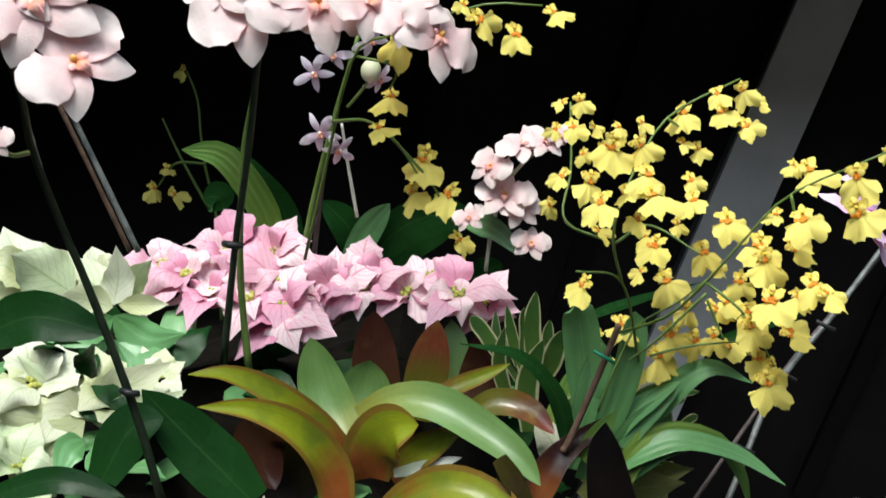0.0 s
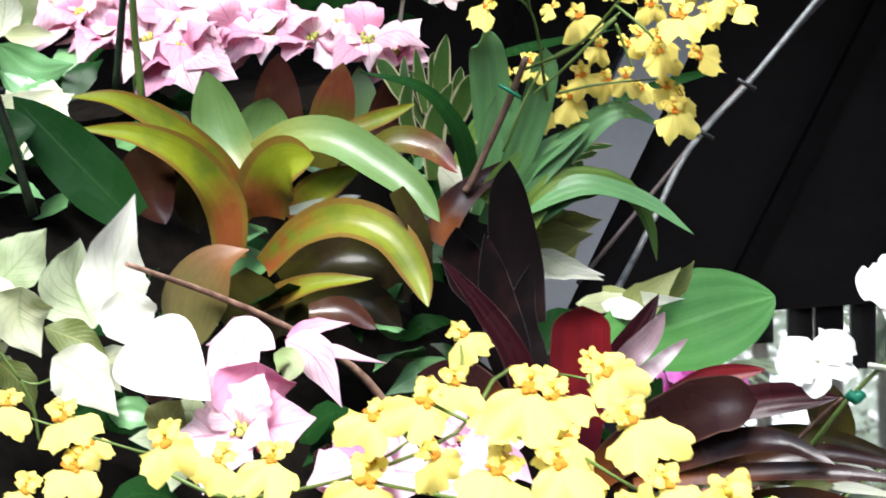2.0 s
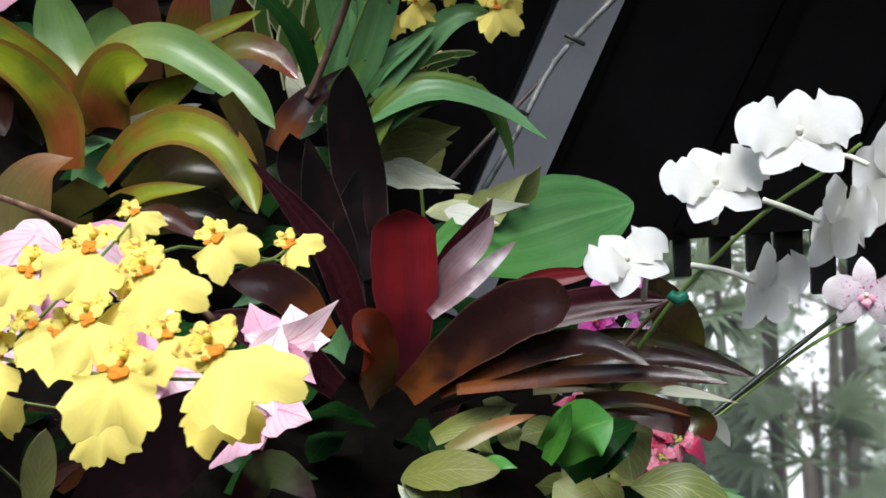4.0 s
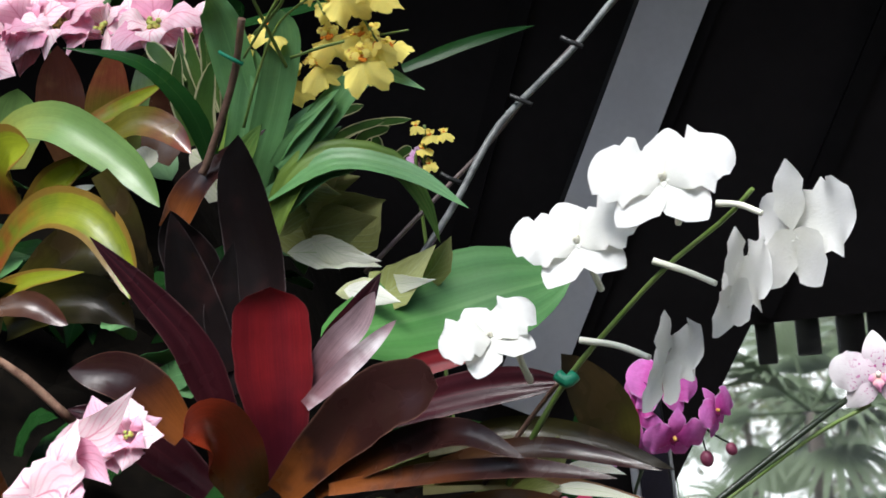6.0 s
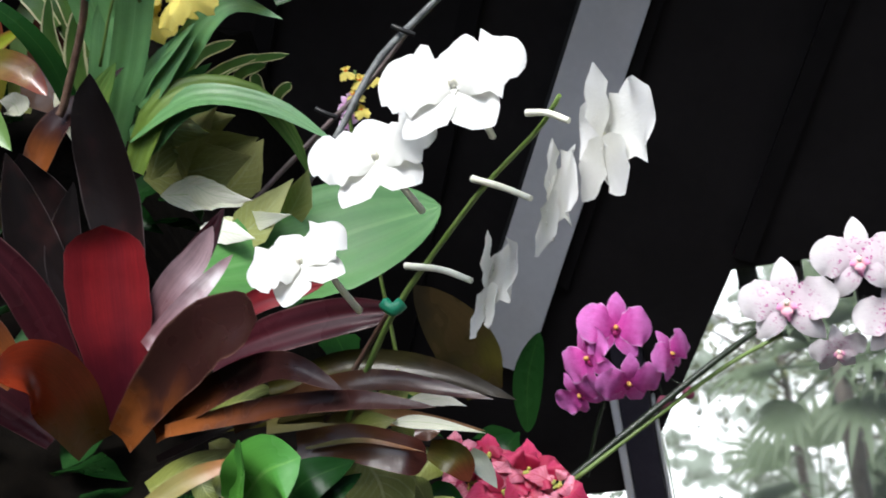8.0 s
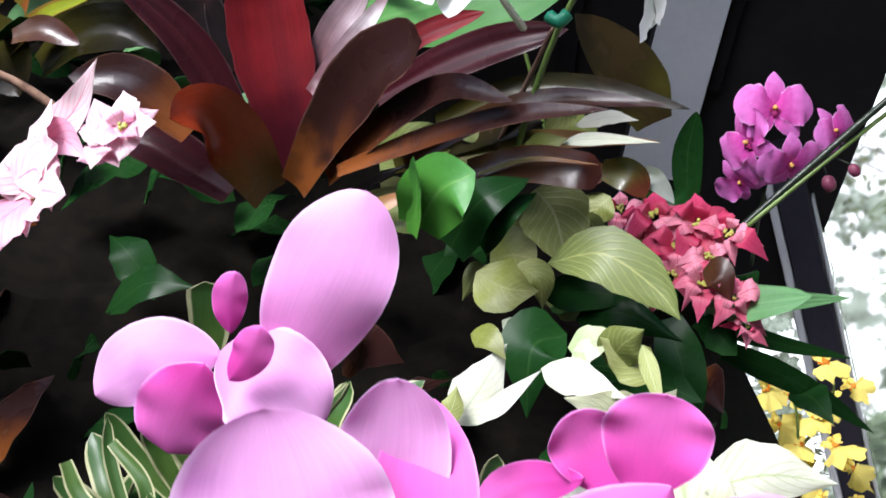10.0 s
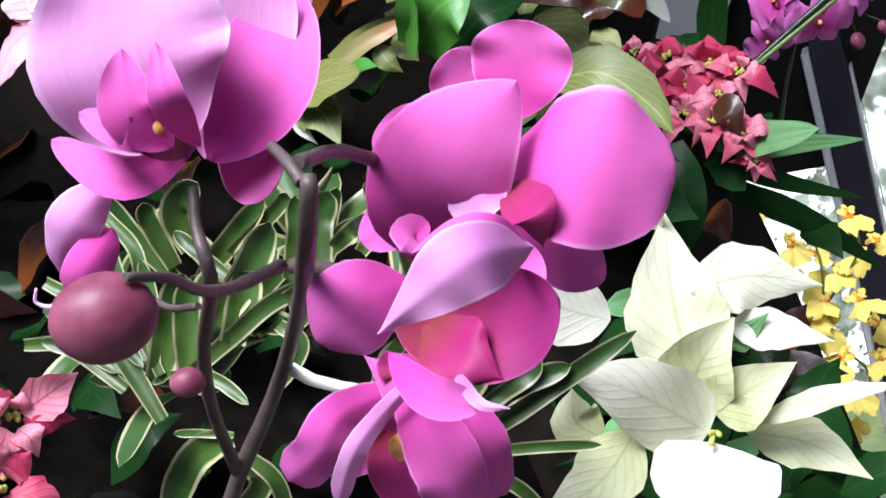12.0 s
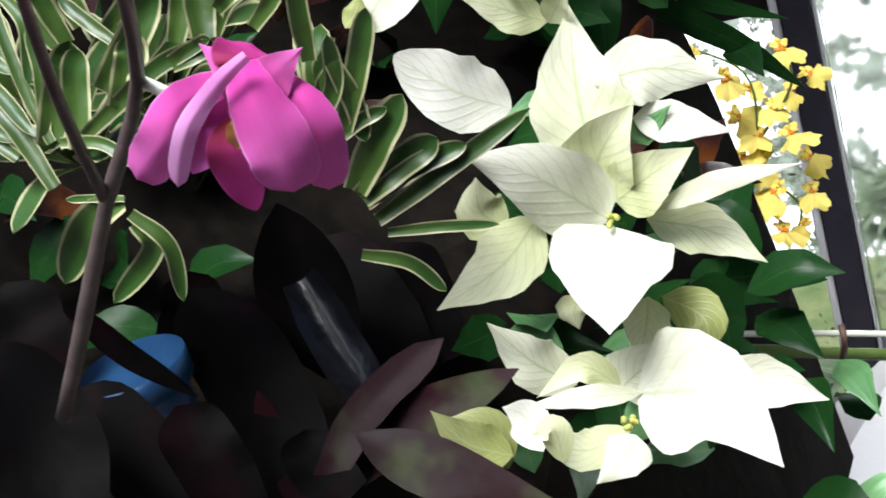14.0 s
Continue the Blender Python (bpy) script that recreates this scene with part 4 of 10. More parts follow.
flower(onc, (0.41, 1.2, 1.436), (-0.28, -0.84, 0.46), "dancing", 0.058, 18, 43)
flower(onc, (0.394, 1.26, 1.437), (-0.22, -0.84, 0.49), "dancing", 0.031, -25, 44)
flower(onc, (0.43, 1.25, 1.485), (-0.15, -0.87, 0.47), "dancing", 0.058, 31, 45)
flower(onc, (0.419, 1.27, 1.49), (0.33, -0.89, 0.32), "dancing", 0.028, -25, 46)
flower(onc, (0.471, 1.2, 1.479), (-0.37, -0.89, -0.25), "dancing", 0.053, 6, 47)
flower(onc, (0.462, 1.17, 1.442), (-0.55, -0.81, -0.21), "dancing", 0.056, 25, 48)
flower(onc, (0.505, 1.2, 1.5), (0.22, -0.91, -0.36), "dancing", 0.023, 0, 49)
flower(onc, (0.37, 1.2, 1.35), (-0.35, -0.92, 0.16), "dancing", 0.058, 0, 50)
flower(onc, (0.355, 1.3, 1.358), (-0.45, -0.89, -0.08), "dancing", 0.044, 0, 51)
flower(onc, (0.409, 1.18, 1.367), (-0.36, -0.89, 0.27), "dancing", 0.050, 25, 52)
flower(onc, (0.416, 1.16, 1.357), (0.64, -0.64, 0.42), "dancing", 0.046, 43, 53)
flower(onc, (0.397, 1.2, 1.35), (0.14, -0.94, 0.32), "dancing", 0.036, -12, 54)
flower(onc, (0.359, 1.3, 1.32), (0.08, -0.99, 0.10), "dancing", 0.048, 6, 55)
flower(onc, (0.349, 1.4, 1.318), (0.52, -0.75, 0.41), "dancing", 0.048, 31, 56)
flower(onc, (0.308, 1.44, 1.305), (0.40, -0.84, -0.36), "dancing", 0.042, -18, 57)
flower(onc, (0.337, 1.42, 1.305), (0.65, -0.65, 0.39), "dancing", 0.048, 50, 58)
flower(onc, (0.288, 1.48, 1.267), (0.20, -0.97, 0.11), "dancing", 0.058, 6, 59)
flower(onc, (0.316, 1.47, 1.259), (0.21, -0.95, -0.25), "dancing", 0.050, 25, 60)
flower(onc, (0.222, 1.47, 1.288), (0.29, -0.88, 0.37), "dancing", 0.052, -18, 61)
flower(onc, (0.192, 1.48, 1.273), (-0.70, -0.70, 0.08), "dancing", 0.039, -50, 62)
flower(onc, (0.341, 1.46, 1.263), (0.14, -0.99, -0.07), "dancing", 0.046, -6, 63)
flower(onc, (0.358, 1.46, 1.245), (0.65, -0.65, 0.38), "dancing", 0.043, 43, 64)
flower(onc, (0.357, 1.28, 1.307), (0.51, -0.85, -0.10), "dancing", 0.053, 12, 65)
flower(onc, (0.393, 1.25, 1.301), (0.67, -0.67, 0.33), "dancing", 0.056, 56, 66)
flower(onc, (0.368, 1.3, 1.262), (0.15, -0.89, 0.42), "dancing", 0.048, -6, 67)
flower(onc, (0.378, 1.29, 1.252), (0.47, -0.87, -0.13), "dancing", 0.053, 18, 68)
flower(onc, (0.37, 1.27, 1.24), (0.13, -0.98, -0.12), "dancing", 0.058, 6, 69)
flower(onc, (0.267, 1.48, 1.239), (0.38, -0.88, 0.28), "dancing", 0.057, 18, 70)
flower(onc, (0.24, 1.5, 1.249), (-0.36, -0.93, 0.09), "dancing", 0.032, -37, 71)
flower(onc, (0.227, 1.5, 1.227), (0.13, -0.97, -0.20), "dancing", 0.058, -6, 72)
stem(onc, "stem", [(0.18, 1.44, 1.177), (0.209, 1.44, 1.236), (0.243, 1.44, 1.287), (0.295, 1.43, 1.314), (0.333, 1.42, 1.342)], 0.0019, 0.0011, STEM_GREEN)
stem(onc, "stem", [(0.252, 1.43, 1.247), (0.308, 1.43, 1.255), (0.392, 1.42, 1.257)], 0.0019, 0.0011, STEM_GREEN)
stem(onc, "stake", [(0.214, 1.4, 1.297), (0.185, 1.42, 1.233), (0.14, 1.42, 1.15), (0.128, 1.42, 1.133)], 0.0042, 0.0048, STEM_BROWN, label='short brown wooden stake')
leaf(onc, "leaf", [(0.169, 1.5, 1.114), (0.17, 1.48, 1.229), (0.168, 1.46, 1.302), (0.165, 1.44, 1.33)], 0.051, MID_GREEN, (-0.04, -0.7, 0.71), shape="strap")
leaf(onc, "leaf", [(0.18, 1.5, 1.105), (0.197, 1.48, 1.188), (0.196, 1.48, 1.265)], 0.033, MID_GREEN, (-0.04, -0.68, 0.74), shape="strap")
leaf(onc, "leaf", [(0.171, 1.48, 1.112), (0.228, 1.47, 1.164), (0.294, 1.46, 1.203)], 0.037, MID_GREEN, (-0.06, -0.67, 0.74), shape="strap")
leaf(onc, "leaf", [(0.181, 1.5, 1.294), (0.256, 1.55, 1.302), (0.351, 1.6, 1.31)], 0.019, DARK_GREEN, (-0.07, -0.7, 0.71), shape="sword")
leaf(onc, "leaf", [(0.139, 1.44, 1.126), (0.127, 1.42, 1.208), (0.085, 1.4, 1.269), (0.011, 1.38, 1.296)], 0.027, DARK_GREEN, (-0, -0.69, 0.72), shape="sword")
leaf(onc, "leaf", [(0.19, 1.45, 1.095), (0.275, 1.45, 1.126), (0.357, 1.46, 1.1), (0.421, 1.46, 1.048)], 0.037, MID_GREEN, (-0.1, -0.65, 0.75), shape="sword")
leaf(onc, "leaf", [(0.156, 1.46, 1.078), (0.21, 1.46, 1.189), (0.235, 1.46, 1.255), (0.242, 1.46, 1.302)], 0.042, MID_GREEN, (0.36, -0.82, 0.45), shape="ribbon", fold=0.25)
leaf(onc, "leaf", [(0.136, 1.48, 1.091), (0.165, 1.48, 1.168), (0.193, 1.48, 1.256)], 0.040, MID_GREEN, (0.38, -0.78, 0.49), shape="ribbon", fold=0.25)
leaf(onc, "leaf", [(0.152, 1.43, 1.117), (0.18, 1.43, 1.152), (0.205, 1.43, 1.178)], 0.031, GREEN, (0.38, -0.78, 0.5), shape="sword", fold=0.25)
leaf(onc, "leaf", [(0.203, 1.47, 1.122), (0.266, 1.47, 1.174), (0.309, 1.47, 1.208), (0.345, 1.47, 1.214), (0.39, 1.47, 1.188)], 0.039, MID_GREEN, (0.31, -0.82, 0.47), shape="sword", fold=0.25)
leaf(onc, "leaf", [(0.204, 1.46, 1.124), (0.245, 1.46, 1.159), (0.291, 1.46, 1.19)], 0.032, MID_GREEN, (0.34, -0.8, 0.5), shape="sword", fold=0.25)
leaf(onc, "leaf", [(0.189, 1.44, 1.056), (0.229, 1.45, 1.117), (0.281, 1.46, 1.133), (0.341, 1.47, 1.11), (0.368, 1.48, 1.059), (0.376, 1.49, 1.008)], 0.038, GREEN, (0.29, -0.8, 0.52), shape="sword", fold=0.25)
leaf(onc, "leaf", [(0.342, 1.6, 1.211), (0.405, 1.62, 1.226), (0.46, 1.64, 1.235), (0.506, 1.66, 1.238)], 0.018, DARK_GREEN, (0.21, -0.86, 0.46), shape="sword", fold=0.25)
leaf(onc, "leaf", [(0.205, 1.52, 1.129), (0.241, 1.53, 1.142), (0.27, 1.54, 1.156)], 0.023, DARK_GREEN, (0.33, -0.8, 0.5), shape="sword", fold=0.25)
leaf(vrg0, "leaf", [(0.201, 1.55, 1.116), (0.244, 1.56, 1.164), (0.294, 1.57, 1.176)], 0.014, VARIEGATED, (0.33, -0.94, 0.04), shape="ribbon")
leaf(vrg0, "leaf", [(0.213, 1.56, 1.12), (0.267, 1.57, 1.146), (0.316, 1.58, 1.154)], 0.012, VARIEGATED, (0.31, -0.95, 0.05), shape="ribbon")
leaf(vrg0, "leaf", [(0.222, 1.58, 1.123), (0.28, 1.6, 1.148), (0.34, 1.62, 1.147)], 0.011, VARIEGATED, (0.3, -0.95, 0.05), shape="ribbon")
leaf(vrg0, "leaf", [(0.263, 1.6, 1.1), (0.277, 1.6, 1.134), (0.315, 1.6, 1.142)], 0.014, VARIEGATED, (0.3, -0.95, 0.06), shape="ribbon")
leaf(vrg0, "leaf", [(0.292, 1.62, 1.086), (0.29, 1.62, 1.115), (0.289, 1.62, 1.133)], 0.016, VARIEGATED, (0.29, -0.95, 0.07), shape="ribbon")
leaf(vrg0, "leaf", [(0.299, 1.62, 1.085), (0.317, 1.62, 1.104), (0.334, 1.62, 1.112)], 0.013, VARIEGATED, (0.27, -0.96, 0.08), shape="ribbon")
leaf(vrg0, "leaf", [(0.081, 1.6, 1.215), (0.075, 1.6, 1.259), (0.071, 1.6, 1.274)], 0.017, VARIEGATED, (0.41, -0.91, -0.02), shape="ribbon")
leaf(vrg0, "leaf", [(0.09, 1.6, 1.22), (0.096, 1.6, 1.263), (0.098, 1.6, 1.298)], 0.020, VARIEGATED, (0.4, -0.92, -0.02), shape="ribbon")
leaf(vrg0, "leaf", [(0.054, 1.6, 1.234), (0.038, 1.6, 1.265), (0.02, 1.6, 1.293)], 0.024, VARIEGATED, (0.43, -0.9, -0.02), shape="ribbon")

mothl = thing("moth_orchid", "pale pink moth orchid on dark arching stem", "orchid", (-0.328, 1.15, 1.199))
stem(mothl, "stem", [(-0.318, 1.12, 1.195), (-0.335, 1.12, 1.304), (-0.366, 1.12, 1.437), (-0.384, 1.1, 1.526), (-0.383, 1.05, 1.6), (-0.367, 1, 1.644), (-0.361, 0.95, 1.705)], 0.0054, 0.0034, STEM_DARK)
stem(mothl, "tie", [(-0.345, 1.115, 1.33), (-0.336, 1.108, 1.328), (-0.327, 1.115, 1.325)], 0.004, 0.004, TIE_BLACK, n=5, label="black plant tie")
flower(mothl, (-0.325, 0.95, 1.732), (0.14, -0.99, 0.02), "pale", 0.129, 20, 56)
flower(mothl, (-0.296, 0.95, 1.672), (0.35, -0.8, 0.05), "pale", 0.112, 40, 57)
flower(mothl, (-0.34, 0.95, 1.744), (0.07, -0.97, 0.23), "pale", 0.088, 0, 58)
flower(mothl, (-0.38, 0.95, 1.609), (-0.14, -0.99, 0.05), "pale", 0.039, 0, 59)
stem(mothl, "stem", [(-0.376, 1.02, 1.594), (-0.378, 0.98, 1.594), (-0.38, 0.95, 1.609)], 0.0028, 0.0021, STEM_GREEN)
stem(mothl, "stake", [(-0.494, 1.5, 1.662), (-0.464, 1.525, 1.551), (-0.433, 1.55, 1.437)], 0.0042, 0.0044, STAKE, label='grey-green plastic stake')
stem(mothl, "stake", [(-0.501, 1.49, 1.661), (-0.472, 1.515, 1.553), (-0.442, 1.54, 1.44)], 0.0034, 0.0036, STEM_BROWN, label='reddish brown cane')
stem(mothl, "stake", [(-0.413, 1.13, 1.636), (-0.4, 1.13, 1.556), (-0.379, 1.13, 1.48)], 0.0016, 0.0016, STAKE, label='thin grey wire stake')

mothc = thing("moth_orchid", "pale pink moth orchid with large open flowers", "orchid", (-0.312, 1.5, 1.262))
stem(mothc, "stem", [(-0.327, 1.52, 1.268), (-0.288, 1.5, 1.425), (-0.243, 1.46, 1.569), (-0.213, 1.42, 1.669), (-0.188, 1.4, 1.75)], 0.0054, 0.0044, STEM_DARK)
stem(mothc, "tie", [(-0.3, 1.5, 1.441), (-0.288, 1.49, 1.439), (-0.276, 1.5, 1.436)], 0.005, 0.005, TIE_BLACK, n=5, label="black plant tie")
stem(mothc, "stem", [(-0.296, 1.54, 1.256), (-0.289, 1.53, 1.398), (-0.26, 1.5, 1.554), (-0.231, 1.48, 1.642)], 0.0056, 0.0037, STEM_GREEN)
flower(mothc, (-0.211, 1.4, 1.742), (0.19, -0.98, 0.02), "pale", 0.149, 35, 60)
flower(mothc, (-0.243, 1.4, 1.77), (-0.17, -0.96, 0.24), "pale", 0.106, 0, 61)
flower(mothc, (-0.125, 1.4, 1.74), (0.41, -0.91, -0.01), "pale", 0.141, -30, 62)
flower(mothc, (-0.061, 1.4, 1.737), (0.54, -0.84, 0.06), "pale", 0.113, 20, 63)
flower(mothc, (0.022, 1.4, 1.683), (0.69, -0.71, -0.1), "pale", 0.120, -50, 64)
flower(mothc, (-0.01, 1.4, 1.721), (-0.22, -0.96, 0.15), "pale", 0.106, 30, 65)
flower(mothc, (-0.166, 1.4, 1.755), (0.45, -0.88, 0.16), "pale", 0.120, 60, 66)

mothr = thing("moth_orchid", "pale pink moth orchid hanging beside yellow sprays", "orchid", (0.046, 1.8, 1.337))
flower(mothr, (0.121, 1.75, 1.525), (0.04, -0.78, 0.62), "pale", 0.084, 35, 67)
flower(mothr, (0.07, 1.75, 1.495), (-0.4, -0.85, 0.35), "pale", 0.076, -30, 68)
flower(mothr, (0.087, 1.75, 1.45), (0.03, -0.93, 0.36), "pale", 0.092, -15, 69)
flower(mothr, (0.155, 1.75, 1.526), (0.36, -0.82, 0.44), "pale", 0.068, -5, 70)
flower(mothr, (0.107, 1.75, 1.426), (0.29, -0.95, 0.15), "pale", 0.069, 0, 71)
flower(mothr, (0.119, 1.75, 1.372), (0.18, -0.98, 0.09), "pale", 0.061, -20, 72)
flower(mothr, (0.028, 1.75, 1.421), (-0.33, -0.92, 0.21), "pale", 0.054, 10, 73)
flower(mothr, (0.178, 1.75, 1.532), (0.44, -0.86, 0.26), "pale", 0.045, 10, 74)
stem(mothr, "stem", [(0.044, 1.82, 1.326), (0.062, 1.8, 1.399), (0.094, 1.78, 1.469), (0.151, 1.76, 1.521)], 0.0036, 0.0026, STEM_PALE)

lil = thing("lilac_orchid", "small pale lilac orchid on upright green canes", "orchid", (-0.228, 1.75, 1.38))
stem(lil, "stem", [(-0.237, 1.76, 1.388), (-0.202, 1.75, 1.492), (-0.149, 1.72, 1.617), (-0.106, 1.7, 1.713)], 0.0044, 0.0033, STEM_GREEN)
stem(lil, "stem", [(-0.224, 1.78, 1.375), (-0.194, 1.76, 1.49), (-0.165, 1.75, 1.584)], 0.0040, 0.0026, STEM_MAUVE)
stem(lil, "stem", [(-0.15, 1.8, 1.434), (-0.153, 1.78, 1.521), (-0.153, 1.76, 1.583)], 0.0031, 0.0022, STEM_PALE)
flower(lil, (-0.179, 1.7, 1.663), (-0.26, -0.93, -0.26), "faint", 0.063, 35, 75)
flower(lil, (-0.147, 1.7, 1.688), (0.08, -0.95, -0.31), "faint", 0.059, -20, 76)
flower(lil, (-0.09, 1.7, 1.703), (0.31, -0.89, -0.33), "faint", 0.059, 35, 77)
flower(lil, (-0.084, 1.7, 1.644), (0.41, -0.8, -0.44), "faint", 0.050, 40, 78)
flower(lil, (-0.179, 1.7, 1.574), (-0.34, -0.9, -0.28), "faint", 0.068, 26, 79)
flower(lil, (-0.154, 1.7, 1.546), (0.29, -0.83, -0.47), "faint", 0.055, -50, 80)
bud(lil, (-0.092, 1.68, 1.657), 0.035, (0.3, 0.13, 0.97), BUD_PALE)
stem(lil, "stem", [(-0.137, 1.72, 1.608), (-0.111, 1.7, 1.63), (-0.095, 1.68, 1.645)], 0.0026, 0.0021, STEM_GREEN)

onm = thing("dancing_lady_orchid", "arching spray of yellow dancing-lady orchid", "orchid", (-0.161, 1.6, 1.384))
stem(onm, "stem", [(-0.212, 1.62, 1.395), (-0.157, 1.58, 1.539), (-0.099, 1.52, 1.674), (-0.038, 1.5, 1.697), (0.078, 1.48, 1.721), (0.158, 1.48, 1.712)], 0.0025, 0.0013, STEM_GREEN)
stem(onm, "stem", [(-0.141, 1.56, 1.59), (-0.09, 1.52, 1.586), (-0.053, 1.5, 1.556), (-0.027, 1.5, 1.507)], 0.0024, 0.0014, STEM_GREEN)
stem(onm, "stem", [(-0.06, 1.5, 1.564), (-0.013, 1.5, 1.498), (0.015, 1.5, 1.434)], 0.0023, 0.0014, STEM_GREEN)
stem(onm, "stem", [(-0.095, 1.52, 1.674), (-0.043, 1.5, 1.653), (-0.053, 1.5, 1.624)], 0.0023, 0.0014, STEM_GREEN)
flower(onm, (-0.025, 1.47, 1.691), (-0.65, -0.76, -0.09), "dancing", 0.066, -48, 81)
flower(onm, (-0.035, 1.494, 1.719), (0.72, -0.68, -0.13), "dancing", 0.052, 0, 82)
flower(onm, (0.072, 1.518, 1.709), (0.61, -0.79, 0.02), "dancing", 0.060, 48, 83)
flower(onm, (0.118, 1.476, 1.683), (0.45, -0.87, 0.2), "dancing", 0.059, -8, 84)
flower(onm, (0.17, 1.5, 1.705), (0.23, -0.9, 0.38), "dancing", 0.045, 40, 85)
flower(onm, (-0.054, 1.524, 1.618), (0.13, -0.82, 0.57), "dancing", 0.054, -16, 86)
flower(onm, (-0.072, 1.482, 1.577), (-0.05, -0.73, 0.68), "dancing", 0.052, 32, 87)
flower(onm, (-0.014, 1.506, 1.532), (-0.39, -0.92, -0.08), "dancing", 0.065, -24, 88)
flower(onm, (-0.039, 1.53, 1.487), (-0.53, -0.84, 0.1), "dancing", 0.054, 24, 89)
flower(onm, (0.016, 1.488, 1.481), (-0.64, -0.73, 0.23), "dancing", 0.064, -32, 90)
flower(onm, (0.016, 1.512, 1.417), (0.72, -0.65, 0.23), "dancing", 0.046, 16, 91)
flower(onm, (0.056, 1.47, 1.726), (0.62, -0.73, 0.27), "dancing", 0.037, -40, 92)

onl = thing("dancing_lady_orchid", "small far yellow dancing-lady orchid with thin wiry stems", "orchid", (-0.53, 2.42, 1.179))
stem(onl, "stem", [(-0.53, 2.42, 1.179), (-0.512, 2.42, 1.393), (-0.52, 2.4, 1.536), (-0.517, 2.4, 1.651), (-0.532, 2.4, 1.716)], 0.0036, 0.0021, STEM_GREEN)
stem(onl, "stem", [(-0.515, 2.4, 1.524), (-0.579, 2.4, 1.53), (-0.62, 2.4, 1.488)], 0.0035, 0.0021, STEM_GREEN)
stem(onl, "stem", [(-0.526, 2.42, 1.43), (-0.566, 2.4, 1.541), (-0.594, 2.4, 1.625)], 0.0035, 0.0021, STEM_GREEN)
flower(onl, (-0.538, 2.4, 1.72), (-0.58, -0.81, -0.1), "dancing", 0.041, -48, 93)
flower(onl, (-0.632, 2.4, 1.489), (0.79, -0.61, -0.04), "dancing", 0.051, 0, 94)
flower(onl, (-0.593, 2.4, 1.471), (0.72, -0.68, 0.09), "dancing", 0.054, 48, 95)
flower(onl, (-0.598, 2.4, 1.526), (0.62, -0.75, 0.24), "dancing", 0.037, -8, 96)

bkl = thing("orchid_foliage", "broad dark green orchid leaves at the back of the bed", "foliage", (-0.284, 1.95, 1.35))
leaf(bkl, "leaf", [(-0.322, 1.95, 1.363), (-0.319, 1.93, 1.443), (-0.364, 1.88, 1.546), (-0.431, 1.86, 1.567)], 0.051, GREEN, (0.21, -0.98, 0.03), shape="strap")
leaf(bkl, "leaf", [(-0.277, 1.97, 1.356), (-0.292, 1.95, 1.448), (-0.325, 1.93, 1.511), (-0.353, 1.93, 1.561)], 0.048, DARK_GREEN, (0.19, -0.98, 0.04), shape="sword")
leaf(bkl, "leaf", [(-0.167, 1.95, 1.348), (-0.183, 1.93, 1.41), (-0.221, 1.93, 1.457)], 0.057, DARK_GREEN, (0.12, -0.99, 0.09), shape="strap")
leaf(bkl, "leaf", [(-0.193, 1.9, 1.328), (-0.145, 1.88, 1.402), (-0.101, 1.86, 1.446)], 0.047, MID_GREEN, (0.11, -0.99, 0.09), shape="strap")
leaf(bkl, "leaf", [(-0.166, 1.92, 1.333), (-0.098, 1.88, 1.397), (-0.02, 1.86, 1.42), (0.042, 1.86, 1.395)], 0.069, DARK_GREEN, (0.05, -0.99, 0.09), shape="strap")
leaf(bkl, "leaf", [(0.026, 1.8, 1.412), (0.069, 1.78, 1.392), (0.104, 1.76, 1.35)], 0.040, MID_GREEN, (0.01, -0.99, 0.1), shape="sword")
leaf(bkl, "leaf", [(-0.393, 1.97, 1.456), (-0.403, 1.96, 1.478), (-0.428, 1.96, 1.48)], 0.058, DARK_GREEN, (0.22, -0.97, 0.06), shape="oval")
leaf(bkl, "leaf", [(0.022, 1.9, 1.298), (0.043, 1.88, 1.318), (0.072, 1.86, 1.327)], 0.047, DARK_GREEN, (0.02, -0.99, 0.13), shape="oval")
leaf(bkl, "leaf", [(-0.111, 1.95, 1.333), (-0.067, 1.93, 1.37), (-0.008, 1.92, 1.384)], 0.048, DARK_GREEN, (0.07, -0.99, 0.11), shape="strap")

stk = thing("plant_stake", "long grey bamboo stake leaning over the bed with black ties", "stake", (0.315, 1.5, 0.955))
stem(stk, "cane", [(0.315, 1.5, 0.955), (0.381, 1.58, 1.034), (0.439, 1.64, 1.116), (0.502, 1.7, 1.168), (0.556, 1.73, 1.21), (0.673, 1.78, 1.323), (0.795, 1.84, 1.438)], 0.0047, 0.0047, STAKE, n=26, label='grey bamboo cane')
stem(stk, "cane", [(0.272, 1.52, 0.977), (0.361, 1.6, 1.048), (0.424, 1.66, 1.097), (0.49, 1.7, 1.16), (0.567, 1.74, 1.221), (0.684, 1.79, 1.321)], 0.0031, 0.0034, STEM_MAUVE, label='thin mauve orchid cane')
stem(stk, "tie", [(0.533, 1.703, 1.218), (0.545, 1.699, 1.21), (0.559, 1.703, 1.202)], 0.0033, 0.0033, TIE_BLACK)
stem(stk, "tie", [(0.462, 1.663, 1.156), (0.474, 1.659, 1.149), (0.488, 1.663, 1.14)], 0.0033, 0.0033, TIE_BLACK)
stem(stk, "tie", [(0.376, 1.563, 1.08), (0.387, 1.559, 1.073), (0.4, 1.563, 1.065)], 0.0031, 0.0031, TIE_BLACK)

plo = thing("moth_orchid", "pale violet moth orchid beside yellow spray", "orchid", (0.529, 1.3, 1.374))
